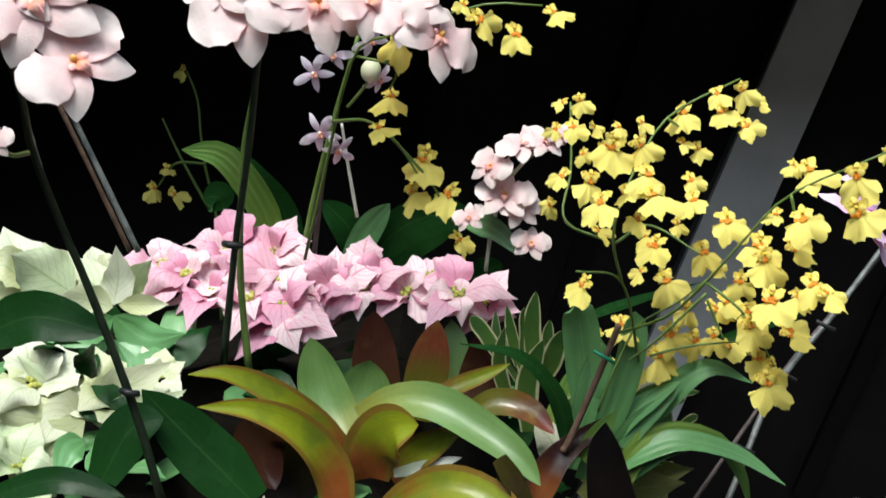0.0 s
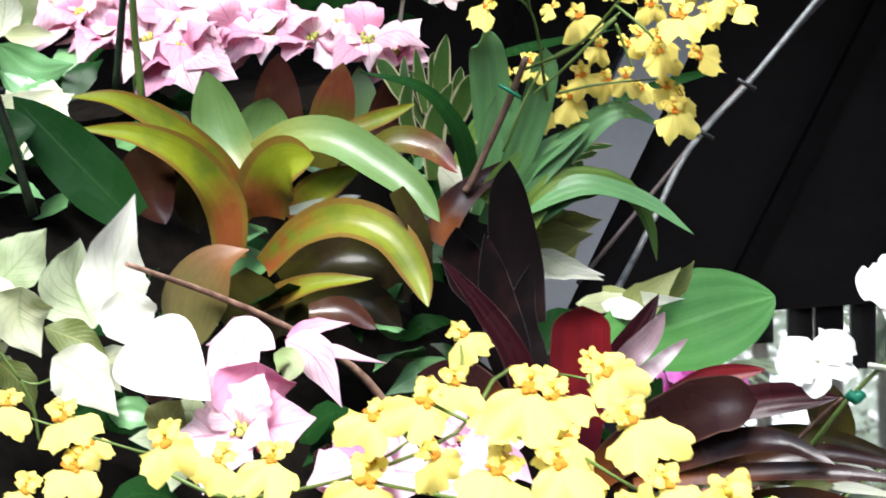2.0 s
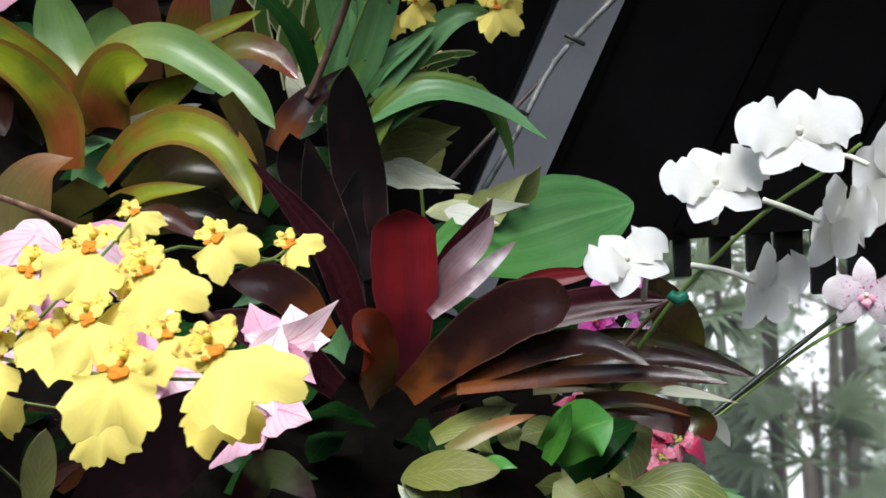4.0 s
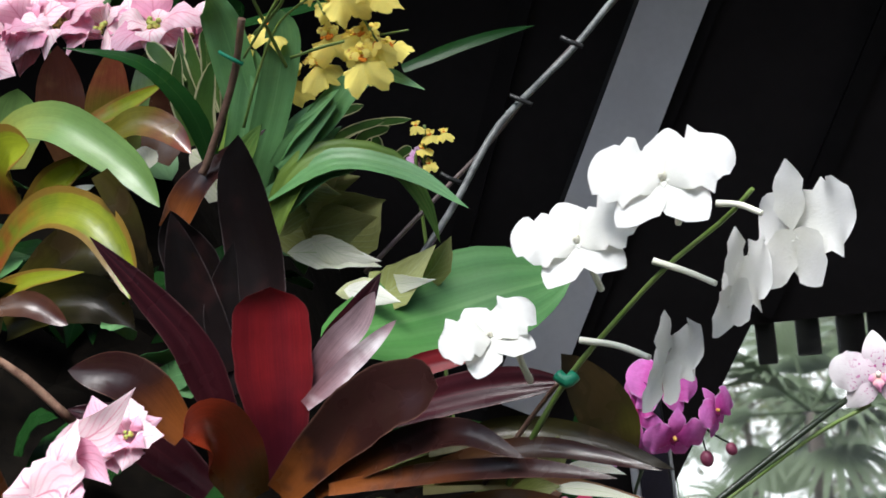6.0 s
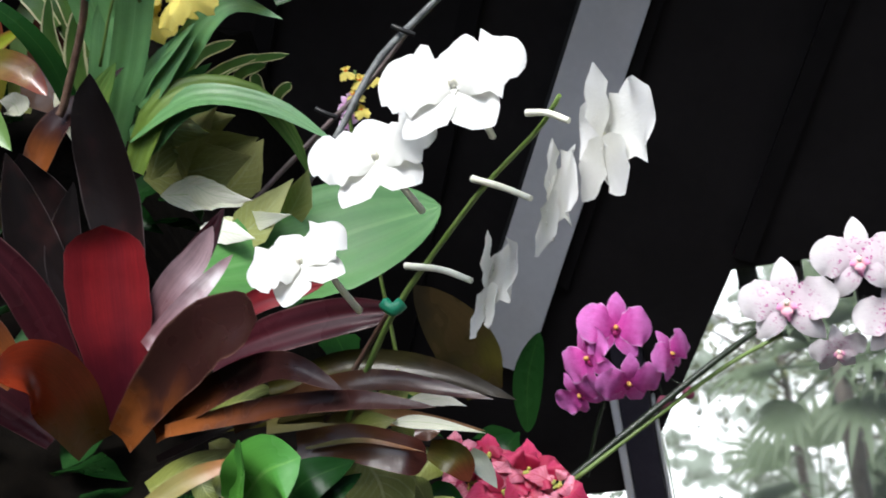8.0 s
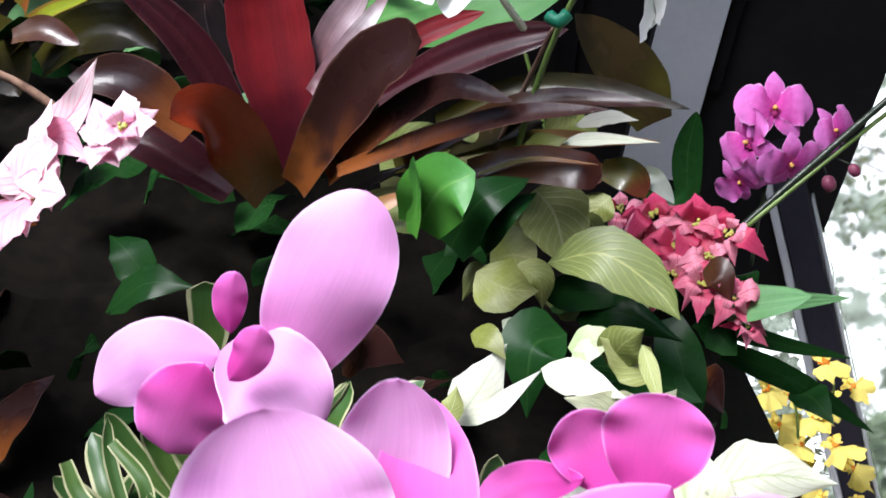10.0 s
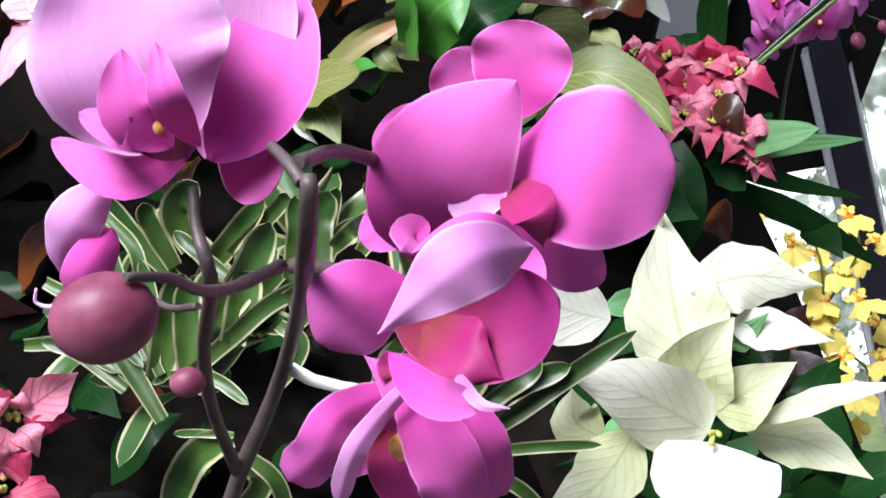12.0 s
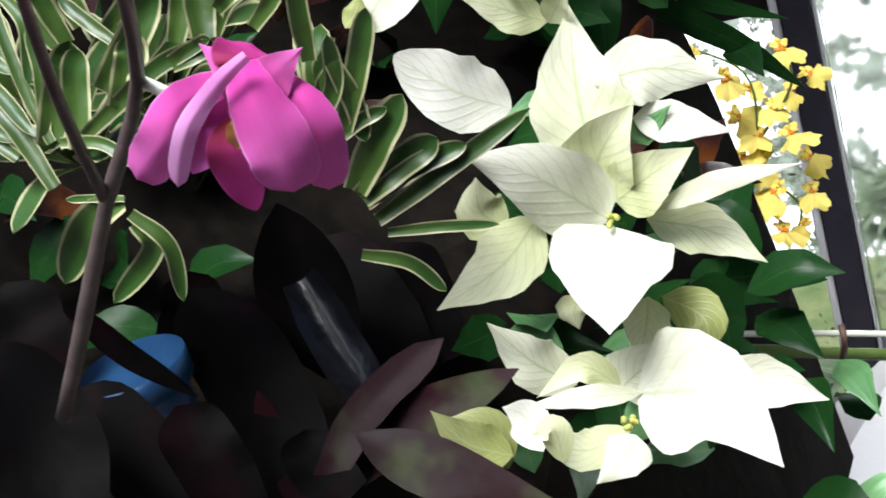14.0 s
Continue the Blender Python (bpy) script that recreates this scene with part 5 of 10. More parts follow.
stem(plo, "stem", [(0.535, 1.32, 1.372), (0.514, 1.3, 1.395), (0.503, 1.28, 1.409)], 0.0030, 0.0022, STEM_PALE)
flower(plo, (0.502, 1.3, 1.415), (0.71, -0.38, 0.59), "lilac", 0.123, 30, 97)

ppk = thing("pink_poinsettia", "pale pink poinsettias with creamy edges in full bloom", "poinsettia", (-0.223, 1.7, 1.246))
bract_head(ppk, (-0.408, 1.7, 1.378), (0.02, -0.56, 0.80), 0.094, 9, PINK_BRACT, 98, width=0.79, rise=0.35, droop=0.15)
bract_head(ppk, (-0.354, 1.75, 1.401), (0.09, -0.52, 0.61), 0.091, 9, PINK_BRACT, 99, width=0.70, rise=0.35, droop=0.15)
bract_head(ppk, (-0.372, 1.68, 1.351), (0.22, -0.59, 0.83), 0.083, 9, PINK_BRACT, 100, width=0.64, rise=0.35, droop=0.15)
bract_head(ppk, (-0.284, 1.75, 1.394), (-0.07, -0.69, 0.74), 0.086, 9, PINK_BRACT, 101, width=0.72, rise=0.35, droop=0.15)
bract_head(ppk, (-0.26, 1.66, 1.318), (-0.34, -0.70, 0.67), 0.092, 9, PINK_BRACT, 102, width=0.78, rise=0.35, droop=0.15)
bract_head(ppk, (-0.263, 1.7, 1.355), (0.11, -0.71, 0.80), 0.089, 9, PINK_BRACT, 103, width=0.64, rise=0.35, droop=0.15)
bract_head(ppk, (-0.186, 1.7, 1.339), (0.02, -0.72, 0.60), 0.079, 9, PINK_BRACT, 104, width=0.78, rise=0.35, droop=0.15)
bract_head(ppk, (-0.135, 1.7, 1.334), (-0.22, -0.70, 0.85), 0.084, 9, PINK_BRACT, 105, width=0.78, rise=0.35, droop=0.15)
bract_head(ppk, (-0.075, 1.69, 1.321), (-0.18, -0.51, 0.73), 0.078, 9, PINK_BRACT, 106, width=0.74, rise=0.35, droop=0.15)
bract_head(ppk, (-0.042, 1.75, 1.335), (-0.23, -0.51, 0.77), 0.060, 9, PINK_BRACT, 107, width=0.79, rise=0.35, droop=0.15)
bract_head(ppk, (0.002, 1.68, 1.315), (0.19, -0.68, 0.69), 0.078, 9, PINK_BRACT, 108, width=0.65, rise=0.35, droop=0.15)
bract_head(ppk, (0.041, 1.7, 1.29), (-0.26, -0.73, 0.68), 0.059, 9, PINK_BRACT, 109, width=0.73, rise=0.35, droop=0.15)
bract_head(ppk, (-0.21, 1.67, 1.32), (-0.35, -0.58, 0.68), 0.073, 9, PINK_BRACT, 110, width=0.68, rise=0.35, droop=0.15)
bract_head(ppk, (-0.451, 1.74, 1.394), (0.14, -0.63, 0.68), 0.071, 9, PINK_BRACT, 111, width=0.71, rise=0.35, droop=0.15)
bract_head(ppk, (-0.313, 1.68, 1.337), (0.07, -0.74, 0.84), 0.078, 9, PINK_BRACT, 112, width=0.62, rise=0.35, droop=0.15)
bract_head(ppk, (-0.148, 1.76, 1.353), (0.10, -0.54, 0.60), 0.061, 9, PINK_BRACT, 113, width=0.76, rise=0.35, droop=0.15)

pwl = thing("white_poinsettia", "creamy white poinsettias with soft green leaves", "poinsettia", (-0.537, 1.5, 1.3))
leaf(pwl, "bract", [(-0.543, 1.58, 1.383), (-0.581, 1.56, 1.422), (-0.61, 1.54, 1.452)], 0.088, GREENISH_BRACT, (0.35, -0.93, 0.09), shape="bract", teeth=0.08, wave=0.1)
leaf(pwl, "bract", [(-0.495, 1.6, 1.359), (-0.523, 1.6, 1.395), (-0.581, 1.62, 1.448)], 0.074, GREENISH_BRACT, (0.31, -0.94, 0.11), shape="bract", teeth=0.08, wave=0.1)
leaf(pwl, "bract", [(-0.488, 1.58, 1.361), (-0.475, 1.58, 1.401), (-0.473, 1.58, 1.446)], 0.049, CREAM_BRACT, (0.29, -0.95, 0.11), shape="bract", teeth=0.08, wave=0.1)
leaf(pwl, "bract", [(-0.474, 1.56, 1.363), (-0.431, 1.55, 1.361), (-0.399, 1.55, 1.358)], 0.032, CREAM_BRACT, (0.27, -0.95, 0.13), shape="bract", teeth=0.08, wave=0.1)
leaf(pwl, "bract", [(-0.486, 1.57, 1.359), (-0.518, 1.55, 1.377), (-0.559, 1.53, 1.384)], 0.048, CREAM_BRACT, (0.32, -0.94, 0.12), shape="bract", teeth=0.08, wave=0.1)
leaf(pwl, "bract", [(-0.481, 1.6, 1.366), (-0.456, 1.6, 1.396), (-0.429, 1.6, 1.419)], 0.041, GREENISH_BRACT, (0.28, -0.95, 0.11), shape="bract", teeth=0.08, wave=0.1)
leaf(pwl, "bract", [(-0.496, 1.42, 1.236), (-0.438, 1.42, 1.269), (-0.375, 1.44, 1.297)], 0.067, CREAM_BRACT, (0.29, -0.94, 0.19), shape="bract", teeth=0.08, wave=0.1)
leaf(pwl, "bract", [(-0.496, 1.42, 1.236), (-0.528, 1.42, 1.277), (-0.575, 1.42, 1.328)], 0.060, GREENISH_BRACT, (0.34, -0.92, 0.18), shape="bract", teeth=0.08, wave=0.1)
leaf(pwl, "bract", [(-0.489, 1.4, 1.241), (-0.511, 1.38, 1.248), (-0.538, 1.36, 1.218)], 0.066, CREAM_BRACT, (0.34, -0.92, 0.2), shape="bract", teeth=0.08, wave=0.1)
leaf(pwl, "bract", [(-0.485, 1.4, 1.24), (-0.414, 1.4, 1.241), (-0.356, 1.42, 1.261)], 0.052, GREENISH_BRACT, (0.28, -0.94, 0.21), shape="bract", teeth=0.08, wave=0.1)
leaf(pwl, "bract", [(-0.497, 1.4, 1.237), (-0.548, 1.38, 1.251), (-0.604, 1.36, 1.276)], 0.058, CREAM_BRACT, (0.36, -0.91, 0.2), shape="bract", teeth=0.08, wave=0.1)
leaf(pwl, "bract", [(-0.482, 1.38, 1.241), (-0.555, 1.36, 1.205), (-0.588, 1.34, 1.228)], 0.072, CREAM_BRACT, (0.36, -0.9, 0.23), shape="bract", teeth=0.08, wave=0.1)
leaf(pwl, "bract", [(-0.526, 1.36, 1.15), (-0.544, 1.34, 1.18), (-0.574, 1.32, 1.225)], 0.065, GREENISH_BRACT, (0.36, -0.9, 0.24), shape="bract", teeth=0.08, wave=0.1)
leaf(pwl, "leaf", [(-0.465, 1.5, 1.356), (-0.515, 1.5, 1.337), (-0.572, 1.48, 1.339)], 0.047, MID_GREEN, (0.32, -0.94, 0.14), shape="bract", teeth=0.06)
leaf(pwl, "leaf", [(-0.472, 1.52, 1.354), (-0.428, 1.52, 1.317), (-0.367, 1.5, 1.323)], 0.055, MID_GREEN, (0.28, -0.95, 0.15), shape="bract", teeth=0.06)
leaf(pwl, "leaf", [(-0.503, 1.5, 1.312), (-0.545, 1.48, 1.305), (-0.601, 1.46, 1.299)], 0.054, DARK_GREEN, (0.34, -0.93, 0.16), shape="bract", teeth=0.06)
leaf(pwl, "leaf", [(-0.479, 1.36, 1.22), (-0.495, 1.34, 1.212), (-0.508, 1.32, 1.175)], 0.043, MID_GREEN, (0.34, -0.91, 0.23), shape="bract", teeth=0.06)
leaf(pwl, "leaf", [(-0.426, 1.48, 1.254), (-0.442, 1.5, 1.291), (-0.476, 1.52, 1.322)], 0.055, MID_GREEN, (0.29, -0.94, 0.17), shape="bract", teeth=0.06)
leaf(pwl, "leaf", [(-0.397, 1.5, 1.271), (-0.415, 1.52, 1.3), (-0.452, 1.55, 1.322)], 0.047, DARK_GREEN, (0.27, -0.95, 0.16), shape="bract", teeth=0.06)

dkl = thing("orchid_foliage", "broad glossy dark green moth orchid leaves", "foliage", (-0.343, 1.15, 1.207))
leaf(dkl, "leaf", [(-0.509, 1.15, 1.396), (-0.442, 1.15, 1.415), (-0.363, 1.15, 1.388)], 0.059, DARK_GREEN, (0.33, -0.87, 0.36), shape="strap", fold=0.15)
leaf(dkl, "leaf", [(-0.236, 1.2, 1.168), (-0.287, 1.2, 1.233), (-0.349, 1.2, 1.312)], 0.071, DARK_GREEN, (0.22, -0.86, 0.45), shape="strap", fold=0.15)
leaf(dkl, "leaf", [(-0.392, 1.15, 1.224), (-0.359, 1.17, 1.274), (-0.322, 1.18, 1.281)], 0.057, DARK_GREEN, (0.27, -0.86, 0.43), shape="strap", fold=0.15)
leaf(dkl, "leaf", [(-0.509, 1.12, 1.225), (-0.431, 1.12, 1.237), (-0.359, 1.12, 1.211)], 0.031, DARK_GREEN, (0.32, -0.83, 0.46), shape="strap", fold=0.15)
bract_head(pwl, (-0.606, 1.6, 1.403), (0.34, -0.69, 0.64), 0.090, 8, CREAM_BRACT, 114, width=0.85)
bract_head(pwl, (-0.513, 1.62, 1.391), (0.3, -0.7, 0.65), 0.074, 8, CREAM_BRACT, 115, width=0.85)
bract_head(pwl, (-0.557, 1.42, 1.288), (0.33, -0.65, 0.68), 0.082, 8, CREAM_BRACT, 116, width=0.85)
bract_head(pwl, (-0.461, 1.44, 1.259), (0.29, -0.66, 0.69), 0.075, 8, CREAM_BRACT, 117, width=0.85)
bract_head(pwl, (-0.562, 1.34, 1.204), (0.33, -0.63, 0.7), 0.079, 8, GREENISH_BRACT, 118, width=0.85)
bract_head(pwl, (-0.408, 1.48, 1.268), (0.27, -0.68, 0.69), 0.054, 8, CREAM_BRACT, 119, width=0.85)

pwf = thing("white_poinsettia", "large white poinsettia in bloom at the front of the bed", "poinsettia", (-0.289, 1, 1.015))
leaf(pwf, "bract", [(-0.210, 1.020, 1.096), (-0.217, 1.030, 1.152), (-0.189, 1.040, 1.223)], 0.069, WHITE_BRACT, (0.22, -0.84, 0.49), shape="bract", wave=0.14, teeth=0.06, fold=0.2, nu=14)
leaf(pwf, "bract", [(-0.203, 1.000, 1.139), (-0.196, 0.990, 1.110), (-0.182, 0.980, 1.085)], 0.058, WHITE_BRACT, (0.21, -0.83, 0.52), shape="bract", wave=0.14, teeth=0.06, fold=0.2, nu=14)
leaf(pwf, "bract", [(-0.187, 0.970, 1.102), (-0.151, 0.950, 1.074), (-0.112, 0.920, 1.049)], 0.087, WHITE_BRACT, (0.18, -0.82, 0.55), shape="heart", wave=0.06, fold=0.1, nu=16, curl=0.1, twist=0)
leaf(pwf, "bract", [(-0.252, 1.060, 1.086), (-0.267, 1.060, 1.135), (-0.254, 1.060, 1.179)], 0.076, GREENISH_BRACT, (0.25, -0.83, 0.49), shape="bract", wave=0.14, teeth=0.06, fold=0.2, nu=14)
leaf(pwf, "bract", [(-0.365, 1.100, 1.125), (-0.330, 1.100, 1.156), (-0.300, 1.100, 1.184)], 0.059, GREENISH_BRACT, (0.28, -0.84, 0.47), shape="bract", wave=0.14, teeth=0.06, fold=0.2, nu=14)
leaf(pwf, "bract", [(-0.359, 1.100, 1.143), (-0.392, 1.100, 1.169), (-0.422, 1.100, 1.188)], 0.060, GREENISH_BRACT, (0.32, -0.83, 0.46), shape="bract", wave=0.14, teeth=0.06, fold=0.2, nu=14)
leaf(pwf, "bract", [(-0.312, 1.040, 1.118), (-0.359, 1.040, 1.133), (-0.409, 1.040, 1.159)], 0.054, CREAM_BRACT, (0.31, -0.82, 0.49), shape="bract", wave=0.14, teeth=0.06, fold=0.2, nu=14)
leaf(pwf, "bract", [(-0.298, 1.000, 1.149), (-0.304, 1.000, 1.115), (-0.289, 1.000, 1.077)], 0.063, CREAM_BRACT, (0.28, -0.81, 0.51), shape="bract", wave=0.14, teeth=0.06, fold=0.2, nu=14)
leaf(pwf, "bract", [(-0.271, 0.980, 1.082), (-0.243, 0.980, 1.060), (-0.216, 0.980, 1.019)], 0.063, CREAM_BRACT, (0.24, -0.80, 0.54), shape="bract", wave=0.14, teeth=0.06, fold=0.2, nu=14)
leaf(pwf, "bract", [(-0.347, 1.000, 1.124), (-0.377, 1.000, 1.108), (-0.406, 1.000, 1.085)], 0.050, GREENISH_BRACT, (0.32, -0.80, 0.51), shape="bract", wave=0.14, teeth=0.06, fold=0.2, nu=14)
leaf(pwf, "leaf", [(-0.292, 1.030, 1.099), (-0.259, 1.030, 1.083), (-0.233, 1.030, 1.065)], 0.039, OLIVE, (0.24, -0.82, 0.52), shape="bract", wave=0.14, teeth=0.06, fold=0.2, nu=14)
leaf(pwf, "leaf", [(-0.364, 0.950, 1.018), (-0.343, 0.950, 1.079), (-0.327, 0.950, 1.133)], 0.037, VARIEGATED, (0.31, -0.79, 0.53), shape="strap")
leaf(pwf, "leaf", [(-0.178, 0.980, 0.991), (-0.167, 0.980, 1.014), (-0.154, 0.980, 1.031)], 0.051, PALE_LEAF, (0.19, -0.80, 0.57), shape="bract", wave=0.14, teeth=0.06, fold=0.2, nu=14)
leaf(pwf, "leaf", [(-0.232, 1.000, 1.016), (-0.204, 1.000, 1.014), (-0.178, 1.000, 1.001)], 0.035, MID_GREEN, (0.21, -0.80, 0.57), shape="bract", wave=0.14, teeth=0.06, fold=0.2, nu=14)
leaf(pwf, "leaf", [(-0.342, 1.030, 1.067), (-0.323, 1.030, 1.041), (-0.315, 1.030, 1.011)], 0.036, OLIVE, (0.28, -0.79, 0.54), shape="bract", wave=0.14, teeth=0.06, fold=0.2, nu=14)
stem(pwf, "stem", [(-0.380, 1.000, 1.161), (-0.347, 1.000, 1.120), (-0.312, 1.000, 1.055)], 0.002, 0.0014, STEM_GREEN)
stem(pwf, "stem", [(-0.312, 1.000, 1.055), (-0.304, 1.000, 1.028), (-0.303, 1.000, 0.992)], 0.002, 0.0014, STEM_GREEN)
stem(pwf, "stem", [(-0.263, 0.990, 1.064), (-0.292, 0.990, 1.054), (-0.308, 0.990, 1.058)], 0.0014, 0.0010, STEM_GREEN)
bract_head(pwf, (-0.368, 1.06, 1.06), (0.33, -0.68, 0.66), 0.050, 8, CREAM_BRACT, 123)
bract_head(pwf, (-0.261, 1.06, 1.045), (0.27, -0.69, 0.67), 0.049, 8, CREAM_BRACT, 124)
bract_head(pwf, (-0.16, 1.0, 0.985), (0.2, -0.67, 0.71), 0.048, 8, GREENISH_BRACT, 127)

brg = thing("bromeliad", "large glossy bromeliad with green and rust strap leaves", "bromeliad", (-0.144, 1.45, 1.06))
leaf(brg, "leaf", [(-0.142, 1.430, 1.118), (-0.184, 1.420, 1.190), (-0.232, 1.400, 1.248), (-0.287, 1.380, 1.285), (-0.336, 1.360, 1.293)], 0.046, BROM_GREEN, (0.17, -0.82, 0.54), shape="sword", fold=0.36, nu=18)
leaf(brg, "leaf", [(-0.170, 1.380, 1.076), (-0.170, 1.380, 1.146), (-0.201, 1.360, 1.208), (-0.255, 1.340, 1.245), (-0.319, 1.320, 1.259)], 0.055, BROM_GREEN, (0.16, -0.81, 0.56), shape="sword", fold=0.36, nu=18)
leaf(brg, "leaf", [(-0.144, 1.435, 1.139), (-0.187, 1.435, 1.184), (-0.230, 1.435, 1.231)], 0.040, BROM_RUST, (0.15, -0.81, 0.56), shape="strap", fold=0.36, nu=18)
leaf(brg, "leaf", [(-0.152, 1.450, 1.159), (-0.184, 1.480, 1.224), (-0.198, 1.500, 1.301)], 0.069, BROM_LIGHT, (0.14, -0.83, 0.54), shape="strap", fold=0.36, nu=18)
leaf(brg, "leaf", [(-0.140, 1.480, 1.168), (-0.132, 1.500, 1.217), (-0.121, 1.510, 1.260)], 0.076, BROM_LIGHT, (0.12, -0.83, 0.55), shape="strap", fold=0.36, nu=18)
leaf(brg, "leaf", [(-0.140, 1.450, 1.196), (-0.088, 1.430, 1.221), (-0.029, 1.410, 1.216), (0.026, 1.390, 1.182), (0.070, 1.370, 1.147), (0.095, 1.360, 1.108)], 0.051, BROM_LIGHT, (0.04, -0.82, 0.57), shape="strap", fold=0.36, nu=18)
leaf(brg, "leaf", [(-0.127, 1.420, 1.115), (-0.120, 1.400, 1.159), (-0.093, 1.385, 1.193), (-0.053, 1.380, 1.196)], 0.079, BROM_GREEN, (0.10, -0.82, 0.56), shape="strap", fold=0.36, nu=18)
leaf(brg, "leaf", [(-0.102, 1.430, 1.114), (-0.058, 1.430, 1.148), (-0.002, 1.430, 1.170)], 0.047, BROM_GREEN, (0.08, -0.81, 0.58), shape="strap", fold=0.36, nu=18)
# thin whitish leaf painted in as a streak of glare
leaf(brg, "leaf", [(-0.096, 1.420, 1.124), (-0.052, 1.420, 1.129), (-0.004, 1.420, 1.137)], 0.019, BROM_PALE_GLARE, (0.08, -0.81, 0.58), shape="strap", fold=0.36, nu=18)
leaf(brg, "leaf", [(-0.131, 1.380, 1.062), (-0.077, 1.360, 1.110), (-0.018, 1.340, 1.127), (0.036, 1.320, 1.106), (0.065, 1.300, 1.061), (0.076, 1.280, 1.024)], 0.052, BROM_GREEN, (0.04, -0.80, 0.60), shape="strap", fold=0.36, nu=18)
leaf(brg, "leaf", [(-0.111, 1.400, 1.032), (-0.042, 1.400, 1.068), (0.019, 1.400, 1.056), (0.046, 1.400, 0.998)], 0.072, BROM_DARK, (0.04, -0.79, 0.61), shape="strap", fold=0.36, nu=18)
leaf(brg, "leaf", [(-0.121, 1.360, 0.993), (-0.065, 1.360, 1.018), (-0.002, 1.360, 1.013), (0.038, 1.360, 0.973)], 0.064, BROM_DARK, (0.05, -0.77, 0.63), shape="strap", fold=0.36, nu=18)
leaf(brg, "leaf", [(-0.141, 1.340, 1.023), (-0.067, 1.330, 1.050), (0.011, 1.320, 1.053)], 0.032, BROM_GREEN, (0.09, -0.78, 0.62), shape="sword", fold=0.36, nu=18)
leaf(brg, "leaf", [(-0.246, 1.400, 1.220), (-0.265, 1.400, 1.178), (-0.250, 1.400, 1.122)], 0.070, BROM_BROWN, (0.19, -0.80, 0.57), shape="strap", fold=0.36, nu=18)
leaf(brg, "leaf", [(-0.215, 1.440, 1.204), (-0.221, 1.440, 1.152), (-0.220, 1.440, 1.099)], 0.052, BROM_DARK, (0.16, -0.80, 0.57), shape="strap", fold=0.36, nu=18)
leaf(brg, "leaf", [(-0.197, 1.260, 0.999), (-0.194, 1.260, 1.055), (-0.164, 1.270, 1.098), (-0.127, 1.280, 1.108)], 0.082, BROM_TAN, (0.14, -0.78, 0.61), shape="bract", fold=0.2, nu=18)
leaf(brg, "leaf", [(-0.028, 1.500, 1.209), (0.026, 1.500, 1.225), (0.071, 1.500, 1.239)], 0.028, BROM_GREEN, (0.04, -0.84, 0.54), shape="sword", fold=0.36, nu=18)
leaf(brg, "leaf", [(0.006, 1.450, 1.188), (0.048, 1.440, 1.203), (0.091, 1.430, 1.190), (0.120, 1.420, 1.157)], 0.039, BROM_RUST, (0.01, -0.83, 0.56), shape="strap", fold=0.36, nu=18)
leaf(brg, "leaf", [(0.047, 1.330, 1.157), (0.071, 1.330, 1.103), (0.080, 1.330, 1.038)], 0.029, BROM_DARK, (0.02, -0.80, 0.60), shape="sword", fold=0.36, nu=18)
leaf(brg, "leaf", [(-0.161, 1.320, 1.066), (-0.138, 1.320, 1.021), (-0.130, 1.320, 0.970)], 0.077, BROM_DARK, (0.12, -0.77, 0.63), shape="strap", fold=0.36, nu=18)
leaf(brg, "leaf", [(-0.061, 1.250, 1.037), (-0.021, 1.250, 1.037), (0.016, 1.250, 1.010)], 0.030, BROM_BROWN, (0.07, -0.77, 0.63), shape="strap", fold=0.36, nu=18)

brb = thing("bromeliad", "bromeliad with broad reddish brown strap leaves", "bromeliad", (-0.044, 1.62, 1.125))
leaf(brb, "leaf", [(-0.123, 1.62, 1.148), (-0.128, 1.63, 1.229), (-0.121, 1.64, 1.308)], 0.069, BROM_BROWN, (0.13, -0.98, 0.13), shape="strap")
leaf(brb, "leaf", [(-0.072, 1.6, 1.147), (-0.05, 1.6, 1.218), (-0.027, 1.6, 1.292)], 0.063, BROM_RUST, (0.09, -0.99, 0.14), shape="strap")
leaf(brb, "leaf", [(-0.001, 1.6, 1.142), (0.028, 1.62, 1.201), (0.051, 1.62, 1.284)], 0.068, BROM_BROWN, (0.04, -0.99, 0.15), shape="strap")
leaf(brb, "leaf", [(-0.034, 1.62, 1.141), (-0.012, 1.64, 1.218), (-0.011, 1.66, 1.281)], 0.049, BROM_LIGHT, (0.06, -0.99, 0.14), shape="strap")

vrg = thing("spider_plant", "variegated plant with white-edged green leaves", "foliage", (0.097, 1.6, 1.166))
leaf(vrg, "leaf", [(0.107, 1.6, 1.182), (0.105, 1.6, 1.262), (0.117, 1.6, 1.32)], 0.028, VARIEGATED, (0, -0.99, 0.12), shape="strap")
leaf(vrg, "leaf", [(0.091, 1.6, 1.191), (0.077, 1.6, 1.256), (0.073, 1.6, 1.304)], 0.017, VARIEGATED, (0.02, -0.99, 0.12), shape="strap")
leaf(vrg, "leaf", [(0.115, 1.58, 1.192), (0.133, 1.57, 1.232), (0.147, 1.56, 1.267)], 0.031, VARIEGATED, (-0.02, -0.99, 0.13), shape="strap")
leaf(vrg, "leaf", [(0.127, 1.55, 1.157), (0.154, 1.54, 1.203), (0.178, 1.54, 1.224)], 0.020, VARIEGATED, (-0.03, -0.99, 0.15), shape="strap")
leaf(vrg, "leaf", [(0.083, 1.6, 1.184), (0.056, 1.61, 1.249), (0.056, 1.62, 1.295)], 0.016, VARIEGATED, (0.03, -0.99, 0.12), shape="strap")
